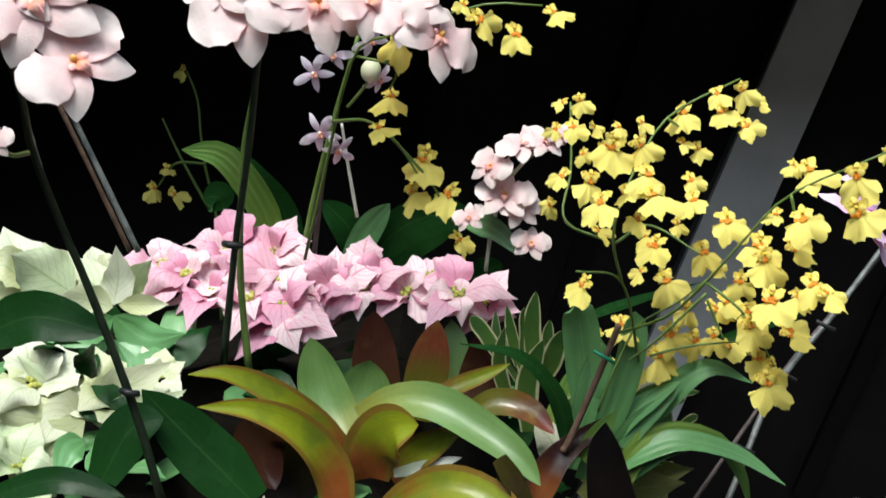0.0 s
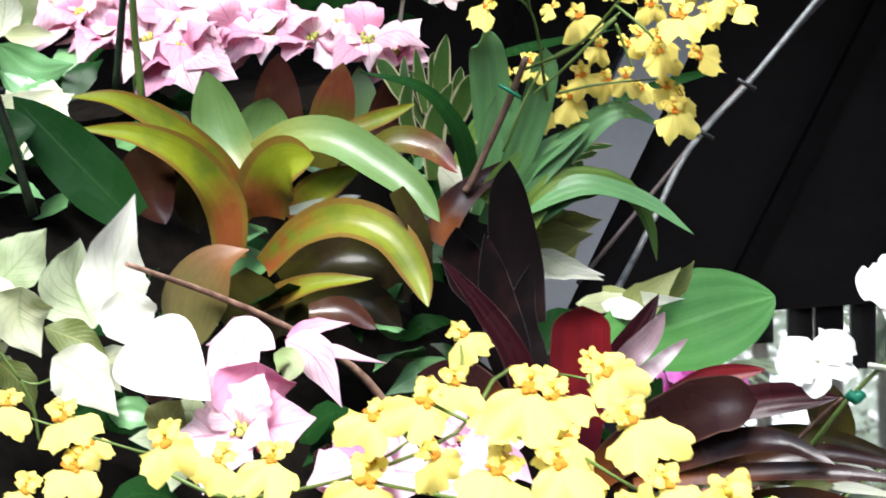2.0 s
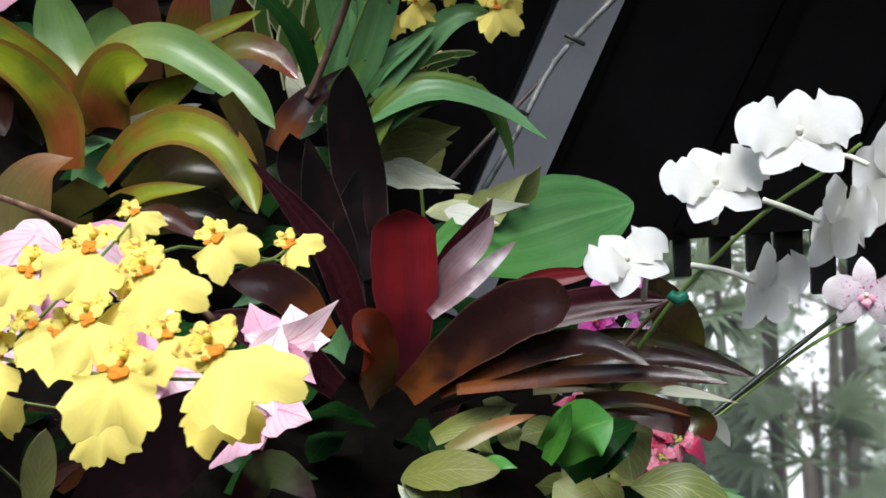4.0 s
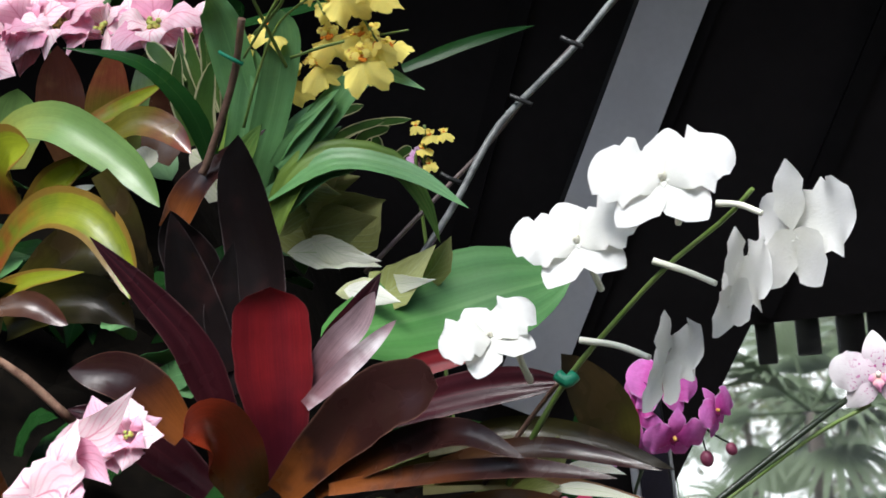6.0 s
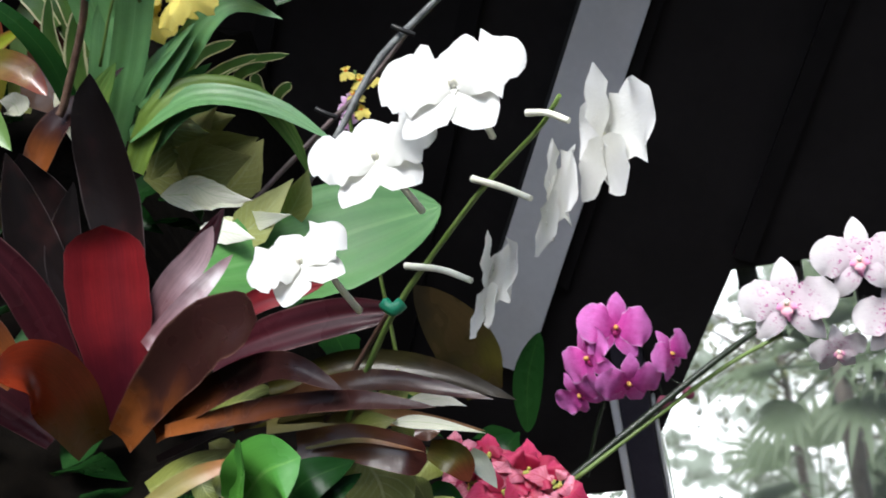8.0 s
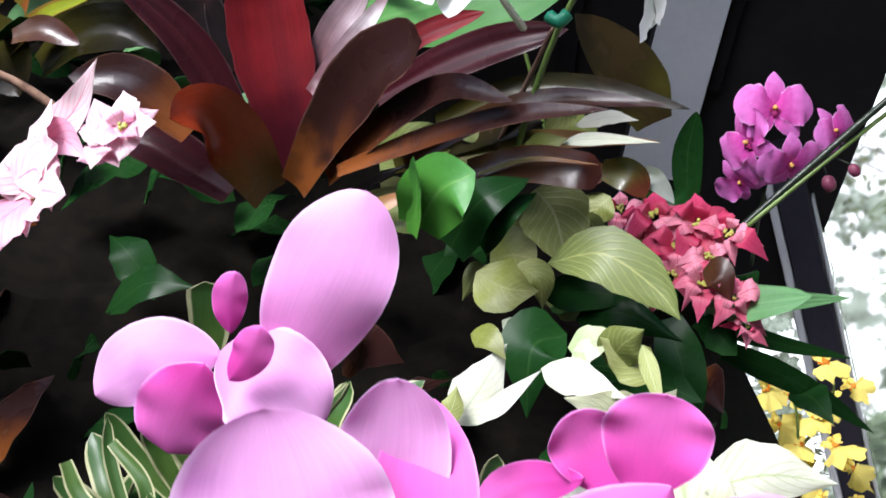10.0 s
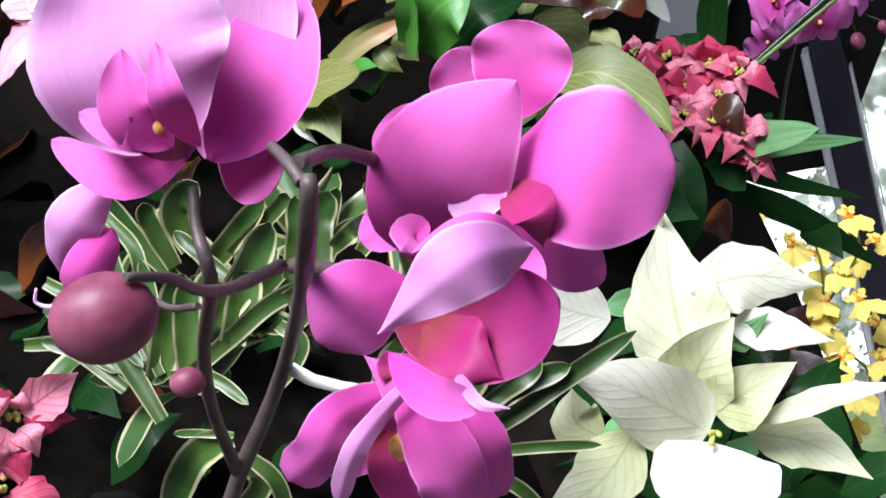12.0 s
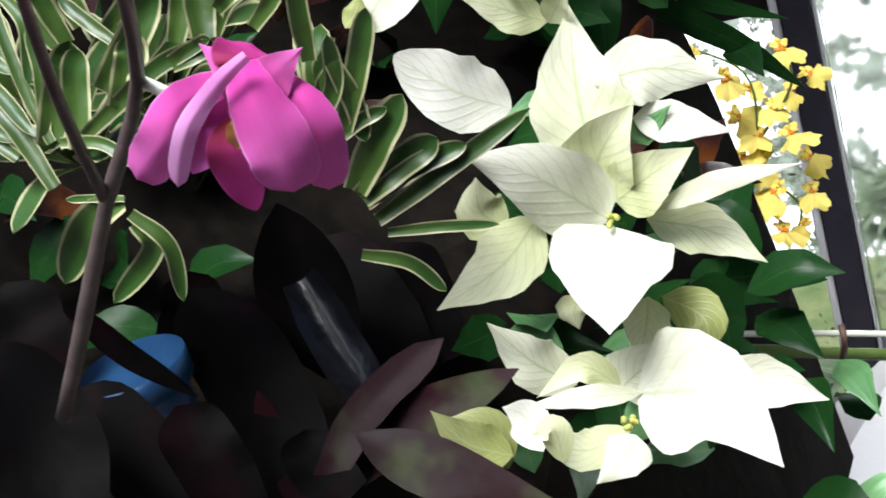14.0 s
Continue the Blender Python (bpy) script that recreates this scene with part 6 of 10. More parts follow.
leaf(vrg, "leaf", [(0.123, 1.62, 1.177), (0.127, 1.62, 1.242), (0.134, 1.62, 1.273)], 0.019, VARIEGATED, (-0.01, -0.99, 0.12), shape="strap")

brr = thing("bromeliad", "dark red bromeliad rosette with broad glossy leaves", "bromeliad", (0.2, 1.2, 0.876))
leaf(brr, "leaf", [(0.190, 1.200, 0.895), (0.172, 1.190, 0.984), (0.138, 1.180, 1.049), (0.096, 1.176, 1.109)], 0.044, RED_DARK, (0.46, -0.71, 0.53), shape="sword", fold=0.3, nu=18)
leaf(brr, "leaf", [(0.178, 1.220, 0.922), (0.164, 1.240, 0.992), (0.155, 1.250, 1.056), (0.148, 1.260, 1.112)], 0.062, BLACK_LEAF, (0.43, -0.73, 0.52), shape="sword", fold=0.3, nu=18)
leaf(brr, "leaf", [(0.199, 1.240, 0.946), (0.184, 1.260, 1.008), (0.201, 1.280, 1.070)], 0.047, BLACK_LEAF, (0.41, -0.73, 0.55), shape="sword", fold=0.3, nu=18)
leaf(brr, "leaf", [(0.085, 1.400, 1.075), (0.122, 1.420, 1.126), (0.204, 1.446, 1.171)], 0.044, MAROON, (0.06, -0.83, 0.55), shape="sword", fold=0.3, nu=18)
leaf(brr, "leaf", [(0.194, 1.360, 0.970), (0.185, 1.380, 1.058), (0.181, 1.390, 1.134), (0.186, 1.400, 1.172)], 0.069, BLACK_LEAF, (0.03, -0.83, 0.55), shape="sword", fold=0.3, nu=18)
leaf(brr, "leaf", [(0.142, 1.340, 1.014), (0.119, 1.340, 1.067), (0.115, 1.340, 1.105)], 0.061, BLACK_LEAF, (0.06, -0.81, 0.58), shape="sword", fold=0.3, nu=18)
leaf(brr, "leaf", [(0.236, 1.2, 0.83), (0.244, 1.2, 0.911), (0.247, 1.21, 0.977), (0.252, 1.22, 1.03)], 0.078, RED_LEAF, (0.41, -0.78, 0.46), shape="ragged", fold=0.3, nu=18)
leaf(brr, "leaf", [(0.209, 1.18, 0.823), (0.215, 1.14, 0.887), (0.214, 1.1, 0.927), (0.202, 1.06, 0.935)], 0.067, RED_ORANGE, (0.45, -0.74, 0.5), shape="strap", fold=0.3, nu=18)
leaf(brr, "leaf", [(0.235, 1.18, 0.827), (0.3, 1.16, 0.884), (0.367, 1.14, 0.929), (0.425, 1.12, 0.939)], 0.064, MAROON, (0.35, -0.79, 0.51), shape="ragged", fold=0.3, nu=18)
leaf(brr, "leaf", [(0.272, 1.18, 0.829), (0.352, 1.15, 0.871), (0.434, 1.12, 0.896), (0.498, 1.09, 0.875)], 0.031, MAROON, (0.31, -0.79, 0.53), shape="strap", fold=0.3, nu=18)
# two leaves coloured pale to stand for reflected highlights
leaf(brr, "leaf", [(0.258, 1.22, 0.909), (0.299, 1.23, 0.956), (0.328, 1.24, 0.98), (0.349, 1.25, 1.007)], 0.031, PAINTED_SHEEN, (0.36, -0.81, 0.46), shape="strap", fold=0.3, nu=18)
leaf(brr, "leaf", [(0.269, 1.21, 0.908), (0.318, 1.22, 0.942), (0.371, 1.23, 0.98)], 0.021, PAINTED_SHEEN, (0.37, -0.79, 0.49), shape="strap", fold=0.3, nu=18)
leaf(brr, "leaf", [(0.282, 1.25, 0.943), (0.319, 1.27, 0.98), (0.349, 1.29, 1.018)], 0.034, RED_DARK, (0.36, -0.81, 0.46), shape="sword", fold=0.3, nu=18)
leaf(brr, "leaf", [(0.161, 1.16, 0.906), (0.122, 1.15, 0.969), (0.064, 1.14, 0.988)], 0.051, MAROON, (0.49, -0.73, 0.47), shape="strap", fold=0.3, nu=18)
leaf(brr, "leaf", [(0.158, 1.2, 0.833), (0.092, 1.2, 0.9), (0.021, 1.2, 0.933)], 0.051, RED_DARK, (0.48, -0.72, 0.5), shape="strap", fold=0.3, nu=18)
leaf(brr, "leaf", [(0.337, 1.2, 0.888), (0.411, 1.2, 0.906), (0.479, 1.2, 0.912), (0.533, 1.2, 0.908)], 0.039, RED_DARK, (0.26, -0.82, 0.51), shape="strap", fold=0.3, nu=18)
leaf(brr, "leaf", [(0.349, 1.22, 0.92), (0.399, 1.22, 0.936), (0.457, 1.22, 0.94)], 0.024, RED_LEAF, (0.31, -0.81, 0.49), shape="strap", fold=0.3, nu=18)
leaf(brr, "leaf", [(0.294, 1.16, 0.837), (0.4, 1.13, 0.855), (0.496, 1.1, 0.863), (0.577, 1.08, 0.853)], 0.021, MAROON, (0.27, -0.79, 0.56), shape="strap", fold=0.3, nu=18)
leaf(brr, "leaf", [(0.353, 1.18, 0.826), (0.442, 1.17, 0.853), (0.516, 1.16, 0.858), (0.613, 1.14, 0.834)], 0.022, BROM_BROWN, (0.24, -0.8, 0.55), shape="strap", fold=0.3, nu=18)
leaf(brr, "leaf", [(0.388, 1.2, 0.854), (0.47, 1.2, 0.867), (0.543, 1.2, 0.852), (0.624, 1.18, 0.818)], 0.026, BROM_DARK, (0.21, -0.81, 0.55), shape="strap", fold=0.3, nu=18)

rnd = thing("orchid_foliage", "large oval green moth orchid leaf", "foliage", (0.3, 1.3, 1.008))
leaf(rnd, "leaf", [(0.27, 1.3, 0.954), (0.373, 1.38, 0.949), (0.453, 1.42, 0.957), (0.525, 1.46, 0.957)], 0.135, ROUND_GREEN, (-0.18, -0.85, 0.5), shape="oval", fold=0.1)
leaf(rnd, "leaf", [(0.565, 1.32, 0.782), (0.555, 1.31, 0.841), (0.52, 1.3, 0.909)], 0.062, BROM_DARK, (0.1, -0.8, 0.6), shape="strap", fold=0.2)

pal = thing("pale_foliage", "pale green poinsettia leaves among the orchids", "foliage", (0.303, 1.38, 0.977))
leaf(pal, "leaf", [(0.31, 1.38, 0.969), (0.346, 1.38, 0.988), (0.391, 1.388, 1.023)], 0.050, PALE_LEAF, (-0.14, -0.95, 0.29), shape="bract", teeth=0.06)
leaf(pal, "leaf", [(0.287, 1.36, 0.991), (0.32, 1.35, 0.984), (0.353, 1.34, 0.974)], 0.028, WHITE_BRACT, (-0.13, -0.95, 0.3), shape="bract", teeth=0.06)
leaf(pal, "leaf", [(0.222, 1.6, 0.992), (0.256, 1.6, 1.023), (0.29, 1.6, 1.053)], 0.072, PALE_LEAF, (-0.08, -0.97, 0.24), shape="bract", teeth=0.06)
leaf(pal, "leaf", [(0.202, 1.55, 1.012), (0.245, 1.54, 1.049), (0.31, 1.53, 1.061)], 0.075, PALE_LEAF, (0.38, -0.92, 0.1), shape="bract", teeth=0.06)
leaf(pal, "leaf", [(0.164, 1.56, 1.03), (0.205, 1.56, 1.074), (0.258, 1.56, 1.107)], 0.063, PALE_LEAF, (0.39, -0.92, 0.08), shape="bract", teeth=0.06)
leaf(pal, "leaf", [(0.22, 1.5, 1.033), (0.254, 1.49, 1.009), (0.305, 1.48, 0.996)], 0.033, WHITE_BRACT, (0.38, -0.92, 0.13), shape="bract", teeth=0.06)
leaf(pal, "leaf", [(0.311, 1.4, 0.986), (0.344, 1.38, 0.986), (0.39, 1.36, 0.99)], 0.024, WHITE_BRACT, (0.35, -0.92, 0.16), shape="bract", teeth=0.06)
leaf(pal, "leaf", [(0.354, 1.42, 0.969), (0.387, 1.4, 1), (0.409, 1.39, 1.03)], 0.037, PALE_LEAF, (0.32, -0.94, 0.15), shape="bract", teeth=0.06)

whi = thing("moth_orchid", "pure white moth orchid on an arching green stem", "orchid", (0.475, 1.15, 0.83))
stem(whi, "stem", [(0.465, 1.18, 0.819), (0.501, 1.17, 0.873), (0.539, 1.165, 0.923), (0.591, 1.16, 0.974), (0.641, 1.15, 1.019), (0.694, 1.13, 1.058), (0.719, 1.11, 1.084)], 0.0031, 0.0020, STEM_GREEN)
stem(whi, "stake", [(0.44, 1.19, 0.818), (0.495, 1.18, 0.881), (0.529, 1.17, 0.918)], 0.0026, 0.0023, STEM_BROWN, label='thin brown stake')
stem(whi, "tie", [(0.53, 1.155, 0.929), (0.538, 1.15, 0.923), (0.546, 1.155, 0.927)], 0.0060, 0.0059, TIE_GREEN, n=6, label='green plastic clip')
flower(whi, (0.648, 1.06, 1.108), (-0.12, -0.66, 0.74), "white", 0.112, 4, 128)
flower(whi, (0.571, 1.08, 1.062), (-0.05, -0.62, 0.78), "white", 0.101, 14, 129)
flower(whi, (0.483, 1.1, 0.985), (0.03, -0.62, 0.78), "white", 0.086, 26, 130)
flower(whi, (0.747, 1.1, 1.047), (0.85, 0.48, -0.2), "white", 0.12, -12, 131)
flower(whi, (0.694, 1.12, 1.001), (0.9, 0.32, -0.32), "white", 0.108, -22, 132)
flower(whi, (0.627, 1.13, 0.934), (0.88, 0.32, -0.36), "white", 0.102, -24, 133)
stem(whi, "stalk", [(0.689, 1.12, 1.074), (0.707, 1.11, 1.072), (0.724, 1.1, 1.064)], 0.0031, 0.0026, STEM_PALE)
stem(whi, "stalk", [(0.629, 1.15, 1.025), (0.655, 1.14, 1.015), (0.68, 1.12, 1.005)], 0.0032, 0.0027, STEM_PALE)
stem(whi, "stalk", [(0.554, 1.16, 0.958), (0.587, 1.15, 0.952), (0.616, 1.13, 0.943)], 0.0034, 0.0028, STEM_PALE)
stem(whi, "stalk", [(0.503, 1.165, 0.923), (0.502, 1.13, 0.953), (0.504, 1.1, 0.978)], 0.0035, 0.0028, STEM_PALE)
stem(whi, "stalk", [(0.58, 1.155, 1.004), (0.577, 1.12, 1.031), (0.578, 1.09, 1.047)], 0.0033, 0.0027, STEM_PALE)
stem(whi, "stalk", [(0.655, 1.14, 1.058), (0.657, 1.1, 1.079), (0.657, 1.07, 1.095)], 0.0032, 0.0025, STEM_PALE)

onf = thing("dancing_lady_orchid", "close spray of yellow dancing-lady orchid with orange hearts", "orchid", (-0.041, 0.7, 0.932))
stem(onf, "stem", [(-0.048, 0.66, 1.047), (-0.033, 0.7, 0.999), (-0.017, 0.8, 0.877)], 0.0015, 0.0011, STEM_GREEN)
stem(onf, "stem", [(-0.104, 0.7, 1.073), (-0.052, 0.68, 1.056), (0.046, 0.58, 1.108), (0.118, 0.54, 1.149), (0.15, 0.63, 1.156), (0.196, 0.72, 1.119), (0.216, 0.72, 1.114)], 0.0016, 0.0010, STEM_GREEN)
stem(onf, "stem", [(0.046, 0.58, 1.108), (0.133, 0.46, 1.138), (0.211, 0.4, 1.15), (0.237, 0.38, 1.157)], 0.0014, 0.0006, STEM_GREEN)
flower(onf, (0.122, 0.656, 1.177), (0.1, -0.95, 0.50), "dancing", 0.036, 35, 134)
flower(onf, (0.161, 0.461, 1.205), (-0.1, -0.95, 0.55), "dancing", 0.052, -15, 135)
flower(onf, (0.174, 0.488, 1.190), (0.15, -0.95, 0.60), "dancing", 0.040, 12, 136)
flower(onf, (0.204, 0.397, 1.207), (0.2, -0.95, 0.50), "dancing", 0.045, 25, 137)
flower(onf, (0.214, 0.702, 1.136), (0.3, -0.95, 0.50), "dancing", 0.038, 48, 138)
flower(onf, (0.206, 0.530, 1.187), (0.1, -0.95, 0.65), "dancing", 0.045, 35, 139)
flower(onf, (0.104, 0.521, 1.181), (-0.2, -0.95, 0.55), "dancing", 0.050, -28, 140)
flower(onf, (0.119, 0.550, 1.180), (-0.1, -0.95, 0.30), "dancing", 0.038, 5, 141)
flower(onf, (0.103, 0.500, 1.154), (0.35, -0.95, 0.00), "dancing", 0.034, 30, 142)
flower(onf, (0.170, 0.409, 1.183), (0.05, -0.95, 0.50), "dancing", 0.045, 8, 143)
flower(onf, (0.143, 0.450, 1.164), (-0.15, -0.95, 0.55), "dancing", 0.046, -25, 144)
flower(onf, (0.242, 0.348, 1.183), (0.2, -0.95, 0.60), "dancing", 0.058, 32, 145)
flower(onf, (0.236, 0.365, 1.155), (0.1, -0.95, 0.20), "dancing", 0.042, 8, 146)
flower(onf, (0.203, 0.351, 1.177), (-0.05, -0.95, 0.45), "dancing", 0.054, -12, 147)
flower(onf, (0.062, 0.547, 1.125), (-0.1, -0.95, 0.40), "dancing", 0.058, -14, 148)
flower(onf, (0.049, 0.570, 1.094), (-0.25, -0.95, 0.10), "dancing", 0.048, -5, 149)
flower(onf, (0.084, 0.645, 1.039), (0.1, -0.95, 0.30), "dancing", 0.050, 4, 150)
flower(onf, (-0.007, 0.620, 1.112), (-0.1, -0.95, 0.55), "dancing", 0.050, -12, 151)
flower(onf, (-0.045, 0.640, 1.105), (-0.2, -0.95, 0.50), "dancing", 0.042, -32, 152)
flower(onf, (-0.100, 0.720, 1.099), (0, -0.95, 0.50), "dancing", 0.034, 10, 153)
flower(onf, (-0.063, 0.620, 1.048), (0.05, -0.95, 0.40), "dancing", 0.052, 8, 154)
flower(onf, (0.071, 0.560, 1.157), (-0.2, -0.95, 0.65), "dancing", 0.046, -35, 155)
flower(onf, (0.186, 0.400, 1.166), (0.1, -0.95, 0.30), "dancing", 0.036, 15, 156)
flower(onf, (0.217, 0.370, 1.184), (0.1, -0.95, 0.55), "dancing", 0.036, 20, 157)
flower(onf, (0.178, 0.450, 1.179), (0, -0.95, 0.70), "dancing", 0.034, -10, 158)
flower(onf, (0.150, 0.500, 1.178), (-0.2, -0.95, 0.60), "dancing", 0.036, -40, 159)
flower(onf, (-0.144, 0.620, 1.151), (0.1, -0.95, 0.45), "dancing", 0.044, 20, 160)
flower(onf, (-0.186, 0.640, 1.155), (0, -0.95, 0.50), "dancing", 0.040, -8, 161)
flower(onf, (-0.133, 0.600, 1.123), (0, -0.95, 0.40), "dancing", 0.046, -10, 162)
flower(onf, (-0.078, 0.620, 1.128), (0.1, -0.95, 0.50), "dancing", 0.048, 15, 163)
flower(onf, (-0.145, 0.660, 1.115), (0.3, -0.95, 0.30), "dancing", 0.034, 40, 164)
flower(onf, (-0.167, 0.600, 1.109), (-0.2, -0.95, 0.40), "dancing", 0.044, -20, 165)
stem(onf, "stem", [(0.104, 0.53, 1.172), (0.14, 0.5, 1.163), (0.175, 0.46, 1.168), (0.205, 0.41, 1.165), (0.24, 0.36, 1.16)], 0.0012, 0.0008, STEM_GREEN)
stem(onf, "stem", [(0.046, 0.58, 1.108), (0.09, 0.56, 1.14), (0.12, 0.6, 1.165), (0.122, 0.66, 1.17)], 0.0012, 0.0008, STEM_GREEN)
stem(onf, "stem", [(0.205, 0.6, 1.15), (0.21, 0.66, 1.135), (0.214, 0.71, 1.13)], 0.0012, 0.0008, STEM_GREEN)
stem(onf, "stem", [(-0.05, 0.68, 1.055), (-0.07, 0.66, 1.09), (-0.11, 0.64, 1.115), (-0.19, 0.645, 1.145)], 0.0012, 0.0008, STEM_GREEN)
stem(onf, "stem", [(-0.05, 0.68, 1.055), (0.01, 0.64, 1.06), (0.07, 0.65, 1.04)], 0.0012, 0.0008, STEM_GREEN)

twg = thing("twig", "dry brown twig lying across the bromeliad", "twig", (-0.191, 1, 1.164))
stem(twg, "shoot", [(-0.189, 0.98, 1.168), (-0.128, 1.05, 1.116), (-0.069, 1.1, 1.065), (-0.006, 1.15, 0.999), (0.037, 1.18, 0.925)], 0.0027, 0.0051, TWIG)

ppf = thing("pink_poinsettia", "pink poinsettia with cream-edged bracts under the bromeliad", "poinsettia", (-0.065, 1, 1.004))
leaf(ppf, "bract", [(-0.081, 1.020, 1.086), (-0.109, 1.000, 1.060), (-0.134, 0.980, 1.011)], 0.050, PINK_BRACT, (0.14, -0.78, 0.60), shape="bract", wave=0.14, teeth=0.06, fold=0.2, nu=14)
leaf(ppf, "bract", [(-0.077, 0.970, 1.068), (-0.081, 0.970, 1.034), (-0.064, 0.970, 0.987)], 0.083, PINK_BRACT, (0.12, -0.77, 0.62), shape="bract", wave=0.14, teeth=0.06, fold=0.2, nu=14)
leaf(ppf, "bract", [(-0.069, 1.040, 1.058), (-0.101, 1.040, 1.081), (-0.137, 1.040, 1.066)], 0.034, PINK_BRACT, (0.13, -0.80, 0.59), shape="bract", wave=0.14, teeth=0.06, fold=0.2, nu=14)
leaf(ppf, "bract", [(-0.055, 1.020, 1.072), (-0.028, 1.020, 1.053), (-0.006, 1.020, 0.999)], 0.045, PINK_BRACT, (0.09, -0.79, 0.61), shape="bract", wave=0.14, teeth=0.06, fold=0.2, nu=14)
leaf(ppf, "bract", [(-0.058, 1.050, 1.066), (-0.029, 1.050, 1.075), (0.007, 1.050, 1.076)], 0.020, PINK_BRACT, (0.09, -0.80, 0.59), shape="bract", wave=0.14, teeth=0.06, fold=0.2, nu=14)
leaf(ppf, "bract", [(-0.052, 1.040, 1.062), (-0.013, 1.040, 1.053), (0.040, 1.040, 1.035)], 0.017, PINK_BRACT, (0.08, -0.79, 0.60), shape="bract", wave=0.14, teeth=0.06, fold=0.2, nu=14)
leaf(ppf, "bract", [(-0.064, 1.000, 1.065), (-0.049, 1.000, 1.053), (-0.062, 1.000, 1.033)], 0.031, GREENISH_BRACT, (0.10, -0.79, 0.61), shape="bract", wave=0.14, teeth=0.06, fold=0.2, nu=14)
bract_head(ppf, (0.125, 0.95, 0.916), (-0.3, -0.64, 0.71), 0.063, 8, PINK_BRACT, 187, width=0.9)
bract_head(ppf, (-0.095, 0.95, 1.007), (-0.17, -0.69, 0.71), 0.062, 8, PINK_BRACT, 188, width=0.9)
bract_head(ppf, (0.015, 0.95, 0.967), (-0.24, -0.67, 0.71), 0.068, 8, PINK_BRACT, 189, width=0.9)
bract_head(ppf, (-0.002, 0.9, 0.923), (-0.22, -0.64, 0.73), 0.050, 8, PINK_BRACT, 190, width=0.9)
bract_head(ppf, (0.109, 1.1, 0.923), (0.15, -0.7, 0.7), 0.049, 8, PINK_BRACT, 191, width=0.9)
bract_head(ppf, (0.142, 1.08, 0.934), (0.08, -0.72, 0.69), 0.039, 8, PINK_BRACT, 192, width=0.9)

mgf = thing("moth_orchid", "magenta moth orchid near the window", "orchid", (0.492, 2.45, 0.273))
flower(mgf, (0.579, 2.42, 0.526), (0.45, -0.85, 0.25), "magenta", 0.138, -20, 193)
flower(mgf, (0.524, 2.41, 0.478), (-0.7, -0.68, 0.1), "magenta", 0.132, 35, 194)
flower(mgf, (0.588, 2.4, 0.425), (0.3, -0.85, -0.35), "magenta", 0.122, -14, 195)
flower(mgf, (0.672, 2.42, 0.463), (0.85, -0.5, 0.1), "magenta", 0.104, 10, 196)
flower(mgf, (0.49, 2.44, 0.4), (-0.3, -0.9, -0.3), "magenta", 0.1, 30, 197)
bud(mgf, (0.645, 2.42, 0.369), 0.032, (0.1, -0.2, -0.9), BUD_MAGENTA)
bud(mgf, (0.693, 2.42, 0.384), 0.026, (0.3, -0.2, -0.8), BUD_MAGENTA)
stem(mgf, "stem", [(0.632, 2.44, 0.442), (0.66, 2.43, 0.415), (0.693, 2.42, 0.394)], 0.0024, 0.0018, STEM_DARK)
stem(mgf, "stem", [(0.632, 2.44, 0.442), (0.64, 2.43, 0.41), (0.645, 2.42, 0.383)], 0.0024, 0.0018, STEM_DARK)
stem(mgf, "stem", [(0.471, 2.46, 0.226), (0.514, 2.45, 0.339), (0.563, 2.44, 0.425), (0.645, 2.43, 0.418)], 0.0038, 0.0026, STEM_DARK)
leaf(mgf, "leaf", [(0.424, 2.2, 0.423), (0.443, 2.2, 0.522), (0.477, 2.2, 0.598)], 0.052, DARK_GREEN, (0.18, -0.94, 0.29), shape="oval")

spt = thing("moth_orchid", "white moth orchid speckled with purple", "orchid", (0.58, 1.55, 0.58))
stem(spt, "stem", [(0.58, 1.55, 0.58), (0.683, 1.6, 0.633), (0.781, 1.65, 0.681), (0.841, 1.69, 0.704)], 0.0047, 0.0038, STEM_DARK)
stem(spt, "stem", [(0.594, 1.55, 0.585), (0.704, 1.61, 0.634), (0.793, 1.66, 0.67), (0.866, 1.69, 0.692)], 0.0030, 0.0028, STEM_GREEN)
flower(spt, (0.879, 1.68, 0.733), (-0.24, -0.92, 0.32), "spotted", 0.118, 0, 199)
flower(spt, (0.969, 1.68, 0.775), (-0.12, -0.95, 0.28), "spotted", 0.107, 0, 200)
flower(spt, (0.929, 1.68, 0.665), (0.2, -0.96, -0.2), "spotted", 0.069, 0, 201)
flower(spt, (1.004, 1.68, 0.697), (0.15, -0.97, 0.18), "spotted", 0.101, 0, 202)

prd = thing("red_poinsettia", "crimson pink poinsettia with drooping bracts near the window", "poinsettia", (0.534, 1.4, 0.561))
bract_head(prd, (0.442, 1.62, 0.619), (0.23, -0.62, 0.63), 0.039, 9, RED_BRACT, 203, shape='bract', width=0.6, rise=0.25, droop=0.55)
bract_head(prd, (0.486, 1.6, 0.607), (0.31, -0.62, 0.61), 0.058, 9, RED_BRACT, 204, shape='bract', width=0.6, rise=0.25, droop=0.55)
bract_head(prd, (0.54, 1.57, 0.594), (0.28, -0.62, 0.67), 0.057, 9, RED_BRACT, 205, shape='bract', width=0.6, rise=0.25, droop=0.55)
bract_head(prd, (0.577, 1.55, 0.584), (0.16, -0.62, 0.70), 0.047, 9, RED_BRACT, 206, shape='bract', width=0.6, rise=0.25, droop=0.55)
bract_head(prd, (0.461, 1.6, 0.574), (0.16, -0.62, 0.69), 0.050, 9, RED_BRACT, 207, shape='bract', width=0.6, rise=0.25, droop=0.55)
